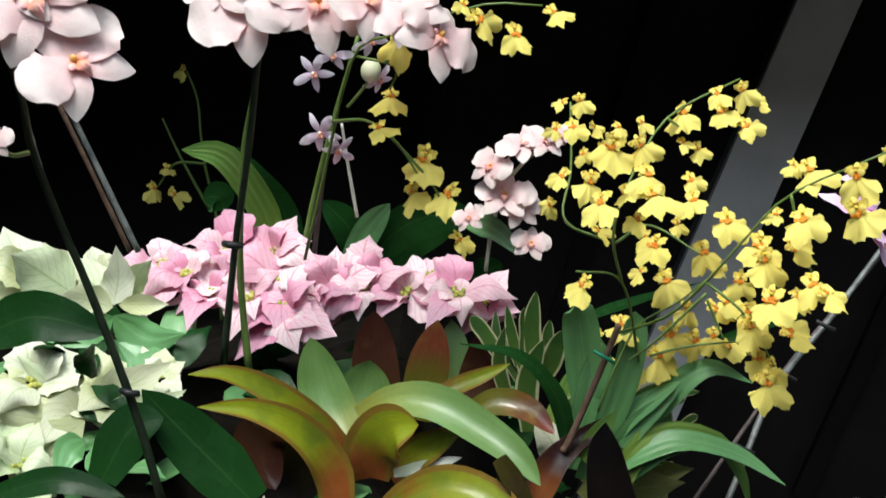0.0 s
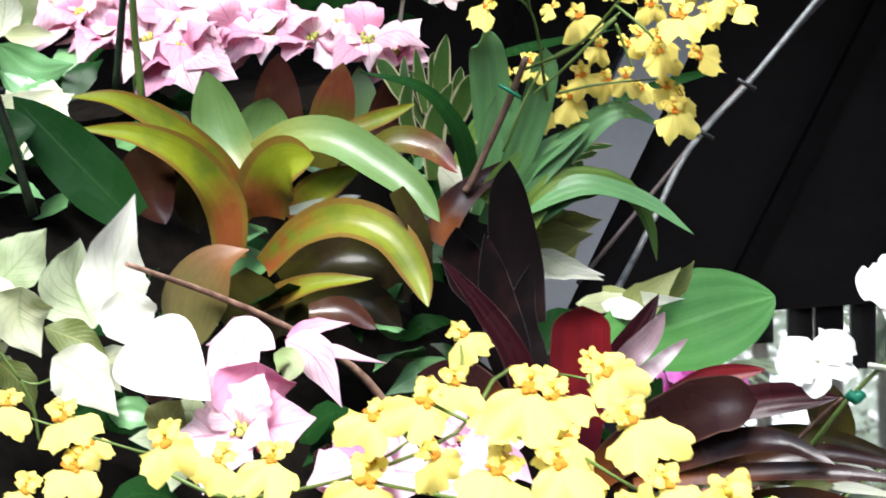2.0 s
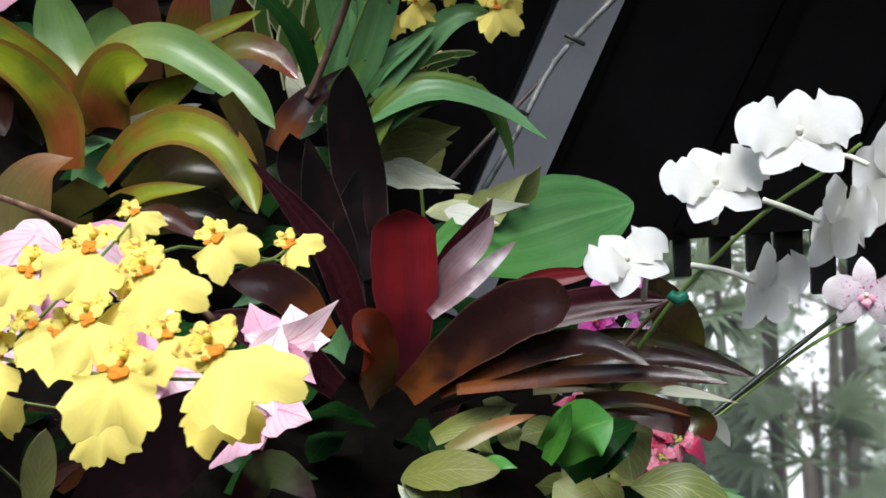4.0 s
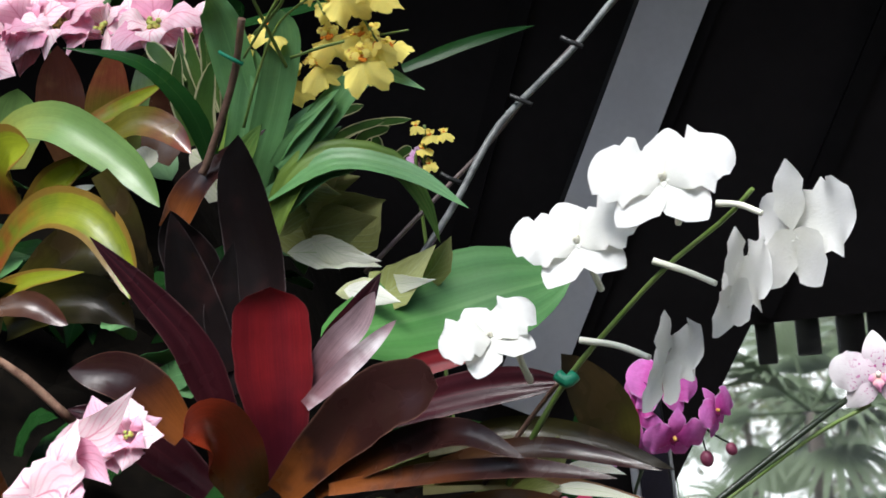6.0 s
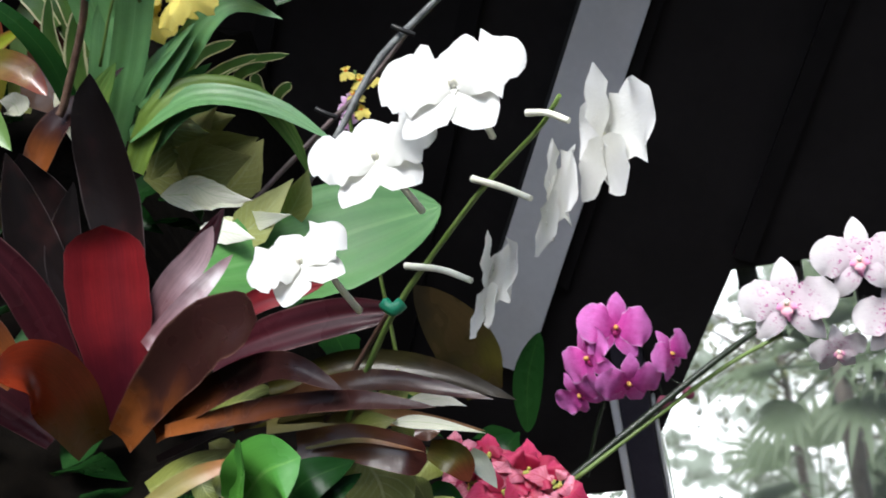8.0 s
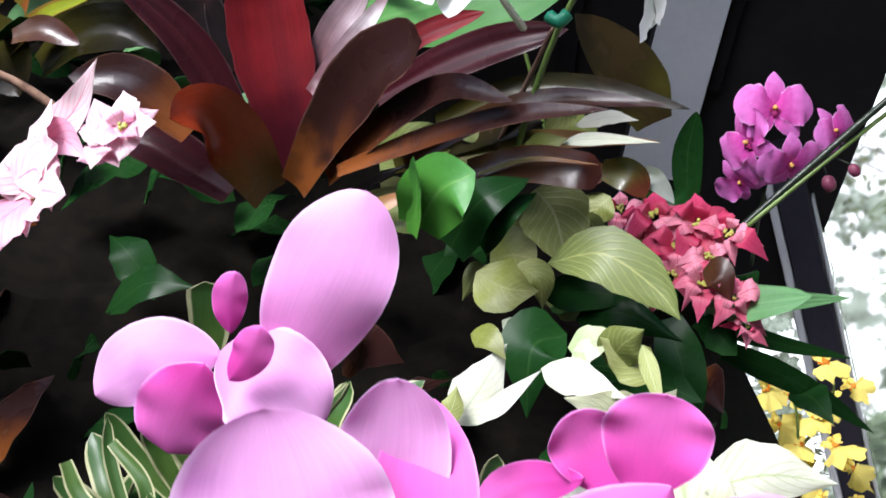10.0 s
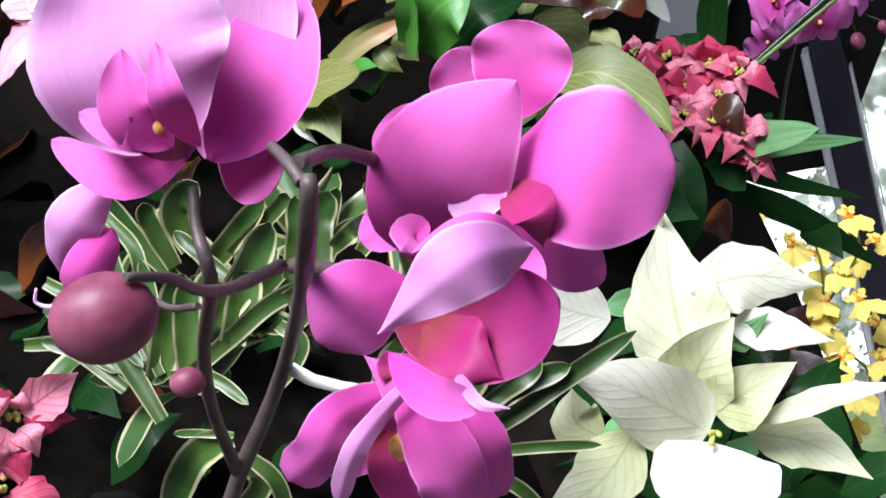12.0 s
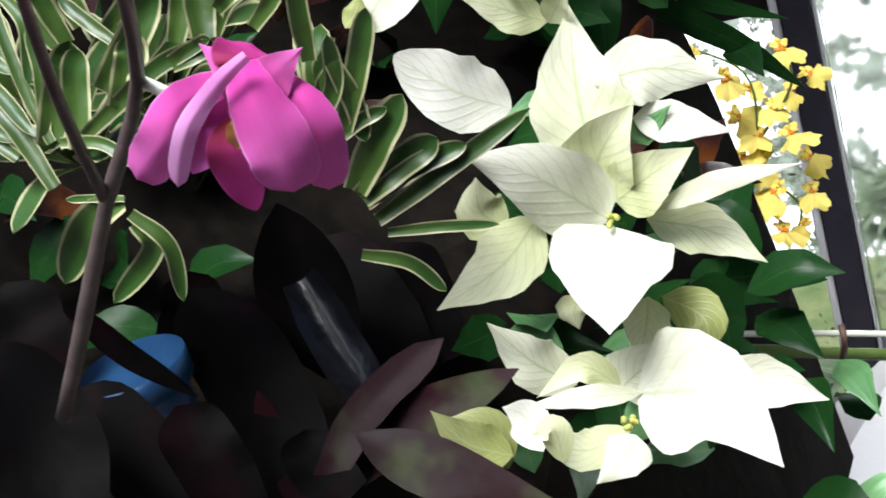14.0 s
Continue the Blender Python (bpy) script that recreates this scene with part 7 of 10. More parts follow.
bract_head(prd, (0.513, 1.56, 0.576), (0.17, -0.62, 0.62), 0.055, 9, RED_BRACT, 208, shape='bract', width=0.6, rise=0.25, droop=0.55)
bract_head(prd, (0.551, 1.53, 0.566), (0.26, -0.62, 0.77), 0.047, 9, RED_BRACT, 209, shape='bract', width=0.6, rise=0.25, droop=0.55)
bract_head(prd, (0.502, 1.54, 0.548), (0.18, -0.62, 0.64), 0.048, 9, RED_BRACT, 210, shape='bract', width=0.6, rise=0.25, droop=0.55)
bract_head(prd, (0.542, 1.5, 0.543), (0.31, -0.62, 0.79), 0.047, 9, RED_BRACT, 211, shape='bract', width=0.6, rise=0.25, droop=0.55)
bract_head(prd, (0.574, 1.48, 0.529), (0.29, -0.62, 0.68), 0.044, 9, RED_BRACT, 212, shape='bract', width=0.6, rise=0.25, droop=0.55)
bract_head(prd, (0.585, 1.47, 0.496), (0.39, -0.62, 0.61), 0.027, 9, RED_BRACT, 213, shape='bract', width=0.6, rise=0.25, droop=0.55)

bgl = thing("orchid_foliage", "young bright green orchid leaves", "foliage", (0.422, 1.08, 0.804))
leaf(bgl, "leaf", [(0.385, 1.07, 0.785), (0.402, 1.06, 0.823), (0.414, 1.05, 0.856)], 0.0229, BRIGHT_GREEN, (-0.55, -0.8, 0.25), shape='strap', fold=0.3)
leaf(bgl, "leaf", [(0.39, 1.075, 0.788), (0.425, 1.06, 0.822), (0.456, 1.07, 0.828)], 0.0645, BRIGHT_GREEN, (0.5, -0.75, 0.45), shape='strap', fold=0.18, wave=0.08)
leaf(bgl, "leaf", [(0.403, 1.1, 0.759), (0.443, 1.09, 0.797), (0.485, 1.12, 0.801)], 0.052, DARK_GREEN, (0.3, -0.75, 0.6), shape='sword', fold=0.15)
leaf(bgl, "leaf", [(0.427, 1.11, 0.751), (0.462, 1.1, 0.78), (0.485, 1.13, 0.785)], 0.0274, DARK_GREEN, (0.1, -0.9, 0.5), shape='sword', fold=0.3)

mid = thing("poinsettia_foliage", "olive and dark green poinsettia leaves", "foliage", (0.47, 1.1, 0.706))
leaf(mid, "leaf", [(0.377, 1.2, 0.816), (0.458, 1.19, 0.822), (0.531, 1.18, 0.811), (0.595, 1.16, 0.8)], 0.0225, BROM_TAN, (0.2, -0.8, 0.55), shape='sword', fold=0.2)
leaf(mid, "leaf", [(0.327, 1.22, 0.819), (0.415, 1.2, 0.835), (0.495, 1.18, 0.835)], 0.0304, BROM_DARK, (0.2, -0.9, 0.4), shape='strap', fold=0.15)
leaf(mid, "leaf", [(0.422, 1.15, 0.81), (0.476, 1.14, 0.811), (0.526, 1.13, 0.798), (0.543, 1.14, 0.785)], 0.0352, BROM_BROWN, (0.2, -0.85, 0.5), shape='ribbon', fold=0.2, wave=0.1)
leaf(mid, "leaf", [(0.434, 1.142, 0.81), (0.489, 1.132, 0.815), (0.545, 1.13, 0.798)], 0.0048, BROM_TAN, (0.2, -0.7, 0.7), shape='strap')
leaf(mid, "leaf", [(0.535, 1.18, 0.782), (0.561, 1.17, 0.772), (0.569, 1.17, 0.75)], 0.0298, BROM_RUST, (0.2, -0.9, 0.3), shape='strap', fold=0.15)
leaf(mid, "leaf", [(0.568, 1.19, 0.77), (0.582, 1.18, 0.758), (0.591, 1.18, 0.737)], 0.0213, BROM_PALE_GLARE, (0.3, -0.85, 0.4), shape='sword', fold=0.25)
leaf(mid, "leaf", [(0.509, 1.165, 0.817), (0.545, 1.16, 0.814), (0.598, 1.15, 0.801)], 0.0134, CREAM_BRACT, (0.2, -0.8, 0.6), shape='bract', fold=0.2, wave=0.12)
leaf(mid, "leaf", [(0.469, 1.17, 0.816), (0.495, 1.16, 0.819), (0.518, 1.16, 0.82)], 0.0247, OLIVE, (0.2, -0.85, 0.5), shape='bract', fold=0.1, wave=0.1)
leaf(mid, "leaf", [(0.405, 1.2, 0.838), (0.427, 1.2, 0.838), (0.455, 1.21, 0.829)], 0.0228, OLIVE, (0.2, -0.85, 0.5), shape='bract', fold=0.1, wave=0.1)
leaf(mid, "leaf", [(0.304, 1.24, 0.823), (0.345, 1.23, 0.836), (0.391, 1.22, 0.836)], 0.0388, OLIVE, (0.2, -0.85, 0.5), shape='strap', fold=0.12, wave=0.1)
leaf(mid, "leaf", [(0.28, 1.12, 0.782), (0.317, 1.13, 0.797), (0.348, 1.14, 0.803), (0.378, 1.15, 0.805)], 0.0206, BROM_TAN, (0.3, -0.75, 0.6), shape='sword', fold=0.25, wave=0.08)
leaf(mid, "leaf", [(0.263, 1.16, 0.781), (0.309, 1.17, 0.798), (0.347, 1.18, 0.805)], 0.0248, OLIVE, (0.3, -0.85, 0.4), shape='sword', fold=0.2)
leaf(mid, "leaf", [(0.258, 1.2, 0.797), (0.302, 1.2, 0.81), (0.353, 1.21, 0.82)], 0.0095, BLACK_LEAF, (0.3, -0.8, 0.5), shape='sword', fold=0.2)
leaf(mid, "leaf", [(0.32, 1.19, 0.81), (0.341, 1.18, 0.804), (0.358, 1.18, 0.806)], 0.0231, PALE_LEAF, (0.3, -0.85, 0.45), shape='bract', fold=0.1, wave=0.15)
leaf(mid, "leaf", [(0.345, 1.16, 0.796), (0.349, 1.15, 0.779), (0.356, 1.15, 0.764)], 0.0294, OLIVE, (0.3, -0.9, 0.3), shape='bract', fold=0.1, wave=0.15)
leaf(mid, "leaf", [(0.307, 1.18, 0.784), (0.315, 1.17, 0.769), (0.328, 1.17, 0.753)], 0.0249, OLIVE, (0.3, -0.9, 0.3), shape='bract', fold=0.1, wave=0.15)
leaf(mid, "leaf", [(0.23, 1.1, 0.764), (0.282, 1.08, 0.78), (0.337, 1.06, 0.784)], 0.0436, OLIVE, (0.35, -0.75, 0.55), shape='oval', fold=0.12, wave=0.1, teeth=0.05)
leaf(mid, "leaf", [(0.228, 1.11, 0.758), (0.27, 1.09, 0.751), (0.289, 1.07, 0.719)], 0.0468, OLIVE, (0.35, -0.85, 0.4), shape='bract', fold=0.12, wave=0.1, teeth=0.05)
leaf(mid, "leaf", [(0.223, 1.12, 0.747), (0.239, 1.1, 0.736), (0.255, 1.09, 0.721)], 0.013, BROM_PALE_GLARE, (0.35, -0.85, 0.4), shape='bract', fold=0.2)
leaf(mid, "leaf", [(0.313, 1.08, 0.778), (0.335, 1.07, 0.788), (0.355, 1.06, 0.785)], 0.0196, BRIGHT_GREEN, (0.35, -0.7, 0.6), shape='bract', fold=0.15)
leaf(mid, "leaf", [(0.458, 1.22, 0.766), (0.476, 1.2, 0.744), (0.481, 1.18, 0.703)], 0.0680, PALE_LEAF, (0.25, -0.85, 0.45), shape='oval', fold=0.1, wave=0.14, teeth=0.05)
leaf(mid, "leaf", [(0.417, 1.24, 0.717), (0.452, 1.23, 0.738), (0.509, 1.21, 0.752)], 0.0455, PALE_LEAF, (0.2, -0.8, 0.55), shape='bract', fold=0.15, wave=0.1, teeth=0.05)
leaf(mid, "leaf", [(0.475, 1.14, 0.716), (0.531, 1.12, 0.723), (0.57, 1.11, 0.687), (0.587, 1.1, 0.657)], 0.056, OLIVE, (0.2, -0.8, 0.55), shape='bract', fold=0.16, wave=0.07, teeth=0.06)
leaf(mid, "leaf", [(0.402, 1.2, 0.711), (0.428, 1.19, 0.716), (0.453, 1.18, 0.71)], 0.0566, OLIVE, (0.25, -0.8, 0.5), shape='oval', fold=0.1, wave=0.12)
leaf(mid, "leaf", [(0.392, 1.18, 0.708), (0.423, 1.16, 0.694), (0.456, 1.15, 0.688)], 0.0586, OLIVE, (0.25, -0.8, 0.5), shape='bract', fold=0.12, wave=0.12, teeth=0.04)
leaf(mid, "leaf", [(0.436, 1.17, 0.711), (0.456, 1.16, 0.695), (0.452, 1.16, 0.667)], 0.0346, OLIVE, (0.2, -0.9, 0.4), shape='bract', fold=0.12, wave=0.12)
leaf(mid, "leaf", [(0.414, 1.15, 0.666), (0.433, 1.13, 0.664), (0.453, 1.12, 0.66)], 0.0181, BROM_PALE_GLARE, (0.25, -0.8, 0.5), shape='bract', fold=0.2, wave=0.1)
leaf(mid, "leaf", [(0.437, 1.22, 0.662), (0.491, 1.2, 0.662), (0.543, 1.19, 0.644)], 0.0444, DARK_GREEN, (0.2, -0.8, 0.55), shape='bract', fold=0.15, wave=0.08)
leaf(mid, "leaf", [(0.469, 1.2, 0.637), (0.517, 1.18, 0.644), (0.57, 1.17, 0.609)], 0.0438, DARK_GREEN, (0.2, -0.8, 0.55), shape='bract', fold=0.15, wave=0.08)
leaf(mid, "leaf", [(0.486, 1.1, 0.661), (0.462, 1.07, 0.667), (0.446, 1.05, 0.61)], 0.0693, DARK_GREEN, (0.2, -0.75, 0.6), shape='bract', fold=0.2, wave=0.07)
leaf(mid, "leaf", [(0.545, 1.25, 0.604), (0.553, 1.22, 0.562), (0.553, 1.2, 0.509)], 0.0463, DARK_GREEN, (0.2, -0.9, 0.35), shape='strap', fold=0.15, wave=0.08)
leaf(mid, "leaf", [(0.545, 1.5, 0.521), (0.592, 1.48, 0.519), (0.664, 1.46, 0.523)], 0.0453, MID_GREEN, (0.1, -0.7, 0.7), shape='strap', fold=0.15, wave=0.1)
leaf(mid, "leaf", [(0.546, 1.5, 0.561), (0.566, 1.48, 0.558), (0.574, 1.47, 0.526)], 0.0424, BROM_BROWN, (0.1, -0.9, 0.4), shape='bract', fold=0.15)
leaf(mid, "leaf", [(0.49, 1.08, 0.656), (0.516, 1.07, 0.662), (0.546, 1.06, 0.67)], 0.0319, GREENISH_BRACT, (0.2, -0.8, 0.5), shape='bract', fold=0.12, wave=0.12, teeth=0.05)
leaf(mid, "leaf", [(0.492, 1.075, 0.648), (0.512, 1.068, 0.655), (0.53, 1.062, 0.657)], 0.0223, WHITE_BRACT, (0.2, -0.8, 0.5), shape='bract', fold=0.1, wave=0.15)
leaf(mid, "leaf", [(0.523, 1.07, 0.638), (0.542, 1.055, 0.66), (0.566, 1.05, 0.673)], 0.0411, OLIVE, (0.25, -0.85, 0.45), shape='bract', fold=0.12, wave=0.1)
leaf(mid, "leaf", [(0.481, 1.02, 0.665), (0.516, 1.0, 0.66), (0.555, 0.98, 0.645)], 0.0330, WHITE_BRACT, (0.2, -0.75, 0.6), shape='bract', fold=0.15, wave=0.12, teeth=0.05)
leaf(mid, "leaf", [(0.561, 1.05, 0.66), (0.567, 1.03, 0.64), (0.575, 1.0, 0.612)], 0.0160, PALE_LEAF, (0.25, -0.9, 0.35), shape='bract', fold=0.2, wave=0.12)
leaf(mid, "leaf", [(0.566, 1.0, 0.613), (0.58, 0.99, 0.629), (0.595, 0.98, 0.647)], 0.0273, CREAM_BRACT, (0.25, -0.9, 0.35), shape='bract', fold=0.15, wave=0.12)
leaf(mid, "leaf", [(0.413, 0.97, 0.649), (0.439, 0.98, 0.672), (0.465, 1.0, 0.699)], 0.0453, WHITE_BRACT, (0.35, -0.8, 0.45), shape='bract', fold=0.12, wave=0.1, teeth=0.05)
leaf(mid, "leaf", [(0.44, 0.96, 0.653), (0.463, 0.97, 0.665), (0.494, 0.98, 0.68)], 0.0161, WHITE_BRACT, (0.3, -0.8, 0.5), shape='bract', fold=0.15, wave=0.1)
leaf(mid, "leaf", [(0.43, 1.02, 0.705), (0.452, 1.0, 0.706), (0.464, 0.99, 0.689)], 0.0241, OLIVE, (0.3, -0.8, 0.5), shape='bract', fold=0.12, wave=0.1)
leaf(mid, "leaf", [(0.411, 0.95, 0.66), (0.421, 0.96, 0.67), (0.425, 0.97, 0.682)], 0.0204, PALE_LEAF, (0.3, -0.9, 0.35), shape='bract', fold=0.15, wave=0.12)
leaf(mid, "leaf", [(0.359, 0.75, 0.821), (0.366, 0.75, 0.842), (0.372, 0.75, 0.867)], 0.025, VARIEGATED, (0.48, -0.83, 0.29), shape="blunt")

onw = thing("dancing_lady_orchid", "yellow dancing-lady orchid by the window", "orchid", (0.509, 2.2, -0.104))
stem(onw, "stem", [(0.453, 2.18, -0.227), (0.514, 2.18, -0.037), (0.522, 2.18, 0.096), (0.443, 2.16, 0.174)], 0.0032, 0.0018, STEM_GREEN)
stem(onw, "stem", [(0.514, 2.18, -0.037), (0.593, 2.17, 0.064), (0.6, 2.16, 0.142)], 0.0030, 0.0017, STEM_GREEN)
stem(onw, "stem", [(0.502, 2.18, -0.092), (0.567, 2.17, -0.168), (0.531, 2.16, -0.251)], 0.0031, 0.0019, STEM_GREEN)
flower(onw, (0.456, 2.1, 0.185), (-0.46, -0.83, 0.31), "dancing", 0.058, -48, 215)
flower(onw, (0.491, 2.14, 0.119), (0.84, -0.53, 0.05), "dancing", 0.073, 0, 216)
flower(onw, (0.487, 2.18, 0.025), (0.76, -0.58, 0.28), "dancing", 0.081, 48, 217)
flower(onw, (0.597, 2.11, 0.163), (0.59, -0.65, 0.49), "dancing", 0.071, -8, 218)
flower(onw, (0.628, 2.15, 0.093), (0.37, -0.61, 0.7), "dancing", 0.063, 40, 219)
flower(onw, (0.556, 2.19, 0.029), (0.19, -0.54, 0.82), "dancing", 0.075, -16, 220)
flower(onw, (0.583, 2.12, 0.002), (0.02, -0.46, 0.89), "dancing", 0.083, 32, 221)
flower(onw, (0.522, 2.16, -0.051), (-0.26, -0.91, 0.33), "dancing", 0.090, -24, 222)
flower(onw, (0.452, 2.2, -0.129), (-0.36, -0.81, 0.47), "dancing", 0.089, 24, 223)
flower(onw, (0.541, 2.13, -0.108), (-0.45, -0.7, 0.55), "dancing", 0.080, -32, 224)
flower(onw, (0.596, 2.17, -0.069), (0.85, -0.4, 0.35), "dancing", 0.075, 16, 225)
flower(onw, (0.539, 2.1, -0.171), (0.72, -0.38, 0.58), "dancing", 0.075, -40, 226)
flower(onw, (0.512, 2.14, -0.249), (0.55, -0.36, 0.75), "dancing", 0.067, 8, 227)
flower(onw, (0.518, 2.18, -0.015), (0.38, -0.38, 0.84), "dancing", 0.081, -48, 228)
flower(onw, (0.6, 2.11, -0.107), (0.07, -0.96, 0.29), "dancing", 0.064, 0, 229)
flower(onw, (0.485, 2.15, -0.04), (-0.06, -0.9, 0.44), "dancing", 0.070, 48, 230)
flower(onw, (0.591, 2.19, 0.056), (-0.24, -0.81, 0.54), "dancing", 0.064, -8, 231)
flower(onw, (0.498, 2.12, -0.13), (-0.31, -0.67, 0.67), "dancing", 0.070, 40, 232)
flower(onw, (0.571, 2.16, -0.198), (-0.4, -0.57, 0.72), "dancing", 0.061, -16, 233)
flower(onw, (0.514, 2.2, 0.066), (0.83, -0.26, 0.49), "dancing", 0.060, 32, 234)

wfl = thing("orchid_foliage", "long dark green leaves in front of the window", "foliage", (0.557, 1.35, 0.497))
leaf(wfl, "leaf", [(0.538, 1.55, 0.439), (0.621, 1.56, 0.371), (0.69, 1.57, 0.291)], 0.035, DARK_GREEN, (0.13, -0.93, 0.35), shape="sword")
leaf(wfl, "leaf", [(0.518, 1.6, 0.471), (0.603, 1.65, 0.45), (0.688, 1.7, 0.421)], 0.033, MID_GREEN, (0.14, -0.95, 0.29), shape="sword")
leaf(wfl, "leaf", [(0.529, 1.6, 0.453), (0.596, 1.62, 0.407), (0.678, 1.64, 0.363)], 0.026, DARK_GREEN, (0.15, -0.94, 0.32), shape="sword")
leaf(wfl, "leaf", [(0.572, 1.3, 0.184), (0.635, 1.3, 0.183), (0.704, 1.3, 0.167)], 0.050, DARK_GREEN, (0.14, -0.85, 0.51), shape="sword")

pwe = thing("white_poinsettia", "creamy white poinsettia in full bloom in daylight", "poinsettia", (0.568, 0.85, 0.295))
leaf(pwe, "bract", [(0.556, 0.88, 0.589), (0.526, 0.86, 0.616), (0.49, 0.85, 0.658)], 0.057, WHITE_BRACT, (0.34, -0.89, 0.31), shape="oval", teeth=0.06, wave=0.12)
leaf(pwe, "bract", [(0.606, 0.88, 0.484), (0.572, 0.84, 0.546), (0.532, 0.82, 0.58)], 0.067, WHITE_BRACT, (0.3, -0.87, 0.38), shape="heart", teeth=0.02, wave=0.12)
leaf(pwe, "bract", [(0.614, 0.86, 0.486), (0.627, 0.78, 0.489), (0.634, 0.72, 0.475)], 0.093, WHITE_BRACT, (0.25, -0.85, 0.46), shape="heart", teeth=0.02, wave=0.12)
leaf(pwe, "bract", [(0.59, 0.94, 0.497), (0.585, 0.96, 0.56), (0.586, 1, 0.624)], 0.087, CREAM_BRACT, (0.26, -0.91, 0.33), shape="bract", teeth=0.06, wave=0.12)
leaf(pwe, "bract", [(0.588, 0.9, 0.497), (0.612, 0.9, 0.537), (0.641, 0.91, 0.563)], 0.065, CREAM_BRACT, (0.24, -0.89, 0.38), shape="heart", teeth=0.02, wave=0.12)
leaf(pwe, "bract", [(0.598, 0.97, 0.563), (0.645, 0.99, 0.56), (0.693, 1.02, 0.529)], 0.059, CREAM_BRACT, (0.2, -0.92, 0.33), shape="bract", teeth=0.06, wave=0.12)
leaf(pwe, "bract", [(0.619, 0.98, 0.524), (0.654, 0.98, 0.514), (0.698, 0.98, 0.497)], 0.037, WHITE_BRACT, (0.19, -0.91, 0.37), shape="bract", teeth=0.06, wave=0.12)
leaf(pwe, "bract", [(0.61, 0.9, 0.488), (0.644, 0.9, 0.507), (0.678, 0.91, 0.519)], 0.052, CREAM_BRACT, (0.21, -0.89, 0.4), shape="heart", teeth=0.02, wave=0.12)
leaf(pwe, "bract", [(0.637, 0.9, 0.476), (0.697, 0.9, 0.492), (0.758, 0.9, 0.496)], 0.020, WHITE_BRACT, (0.16, -0.89, 0.42), shape="bract", teeth=0.06, wave=0.12)
leaf(pwe, "bract", [(0.625, 0.92, 0.459), (0.671, 0.92, 0.441), (0.713, 0.91, 0.411)], 0.045, CREAM_BRACT, (0.18, -0.88, 0.45), shape="bract", teeth=0.06, wave=0.12)
leaf(pwe, "bract", [(0.558, 0.86, 0.504), (0.532, 0.82, 0.486), (0.478, 0.8, 0.466)], 0.056, CREAM_BRACT, (0.33, -0.84, 0.44), shape="bract", teeth=0.06, wave=0.12)
leaf(pwe, "bract", [(0.523, 0.88, 0.489), (0.509, 0.87, 0.512), (0.514, 0.87, 0.541)], 0.045, CREAM_BRACT, (0.34, -0.85, 0.39), shape="bract", teeth=0.06, wave=0.12)
leaf(pwe, "bract", [(0.578, 0.78, 0.399), (0.557, 0.76, 0.435), (0.537, 0.75, 0.478)], 0.043, CREAM_BRACT, (0.32, -0.8, 0.51), shape="bract", teeth=0.06, wave=0.12)
leaf(pwe, "bract", [(0.628, 0.76, 0.399), (0.691, 0.72, 0.418), (0.735, 0.68, 0.385)], 0.090, WHITE_BRACT, (0.19, -0.81, 0.56), shape="heart", teeth=0.02, wave=0.12)
leaf(pwe, "bract", [(0.665, 0.8, 0.369), (0.711, 0.8, 0.371), (0.754, 0.8, 0.351)], 0.045, WHITE_BRACT, (0.15, -0.82, 0.56), shape="bract", teeth=0.06, wave=0.12)
leaf(pwe, "bract", [(0.601, 0.8, 0.376), (0.622, 0.81, 0.388), (0.658, 0.82, 0.402)], 0.051, CREAM_BRACT, (0.24, -0.81, 0.53), shape="heart", teeth=0.02, wave=0.12)
leaf(pwe, "bract", [(0.637, 0.86, 0.42), (0.67, 0.84, 0.407), (0.665, 0.83, 0.374)], 0.040, PALE_LEAF, (0.19, -0.84, 0.51), shape="bract", teeth=0.06, wave=0.12)
leaf(pwe, "bract", [(0.629, 0.85, 0.427), (0.623, 0.84, 0.404), (0.611, 0.83, 0.378)], 0.039, CREAM_BRACT, (0.23, -0.83, 0.51), shape="bract", teeth=0.06, wave=0.12)
leaf(pwe, "bract", [(0.572, 0.86, 0.43), (0.567, 0.85, 0.421), (0.567, 0.85, 0.405)], 0.031, CREAM_BRACT, (0.28, -0.83, 0.48), shape="bract", teeth=0.06, wave=0.12)
leaf(pwe, "bract", [(0.632, 0.76, 0.399), (0.593, 0.74, 0.413), (0.549, 0.73, 0.415)], 0.018, WHITE_BRACT, (0.28, -0.79, 0.54), shape="bract", teeth=0.06, wave=0.12)
leaf(pwe, "bract", [(0.614, 0.77, 0.399), (0.593, 0.76, 0.426), (0.556, 0.75, 0.41)], 0.025, CREAM_BRACT, (0.28, -0.81, 0.52), shape="bract", teeth=0.06, wave=0.12)
leaf(pwe, "bract", [(0.622, 0.74, 0.382), (0.588, 0.72, 0.381), (0.554, 0.72, 0.41)], 0.032, CREAM_BRACT, (0.29, -0.77, 0.57), shape="bract", teeth=0.06, wave=0.12)
leaf(pwe, "bract", [(0.628, 0.73, 0.384), (0.619, 0.72, 0.373), (0.6, 0.7, 0.366)], 0.036, CREAM_BRACT, (0.26, -0.77, 0.58), shape="bract", teeth=0.06, wave=0.12)
leaf(pwe, "bract", [(0.565, 1, 0.614), (0.54, 0.98, 0.637), (0.509, 0.97, 0.658)], 0.037, CREAM_BRACT, (0.3, -0.92, 0.26), shape="bract", teeth=0.06, wave=0.12)
leaf(pwe, "bract", [(0.546, 0.7, 0.396), (0.521, 0.69, 0.416), (0.501, 0.69, 0.447)], 0.039, PALE_LEAF, (0.37, -0.75, 0.54), shape="bract", teeth=0.06, wave=0.12)
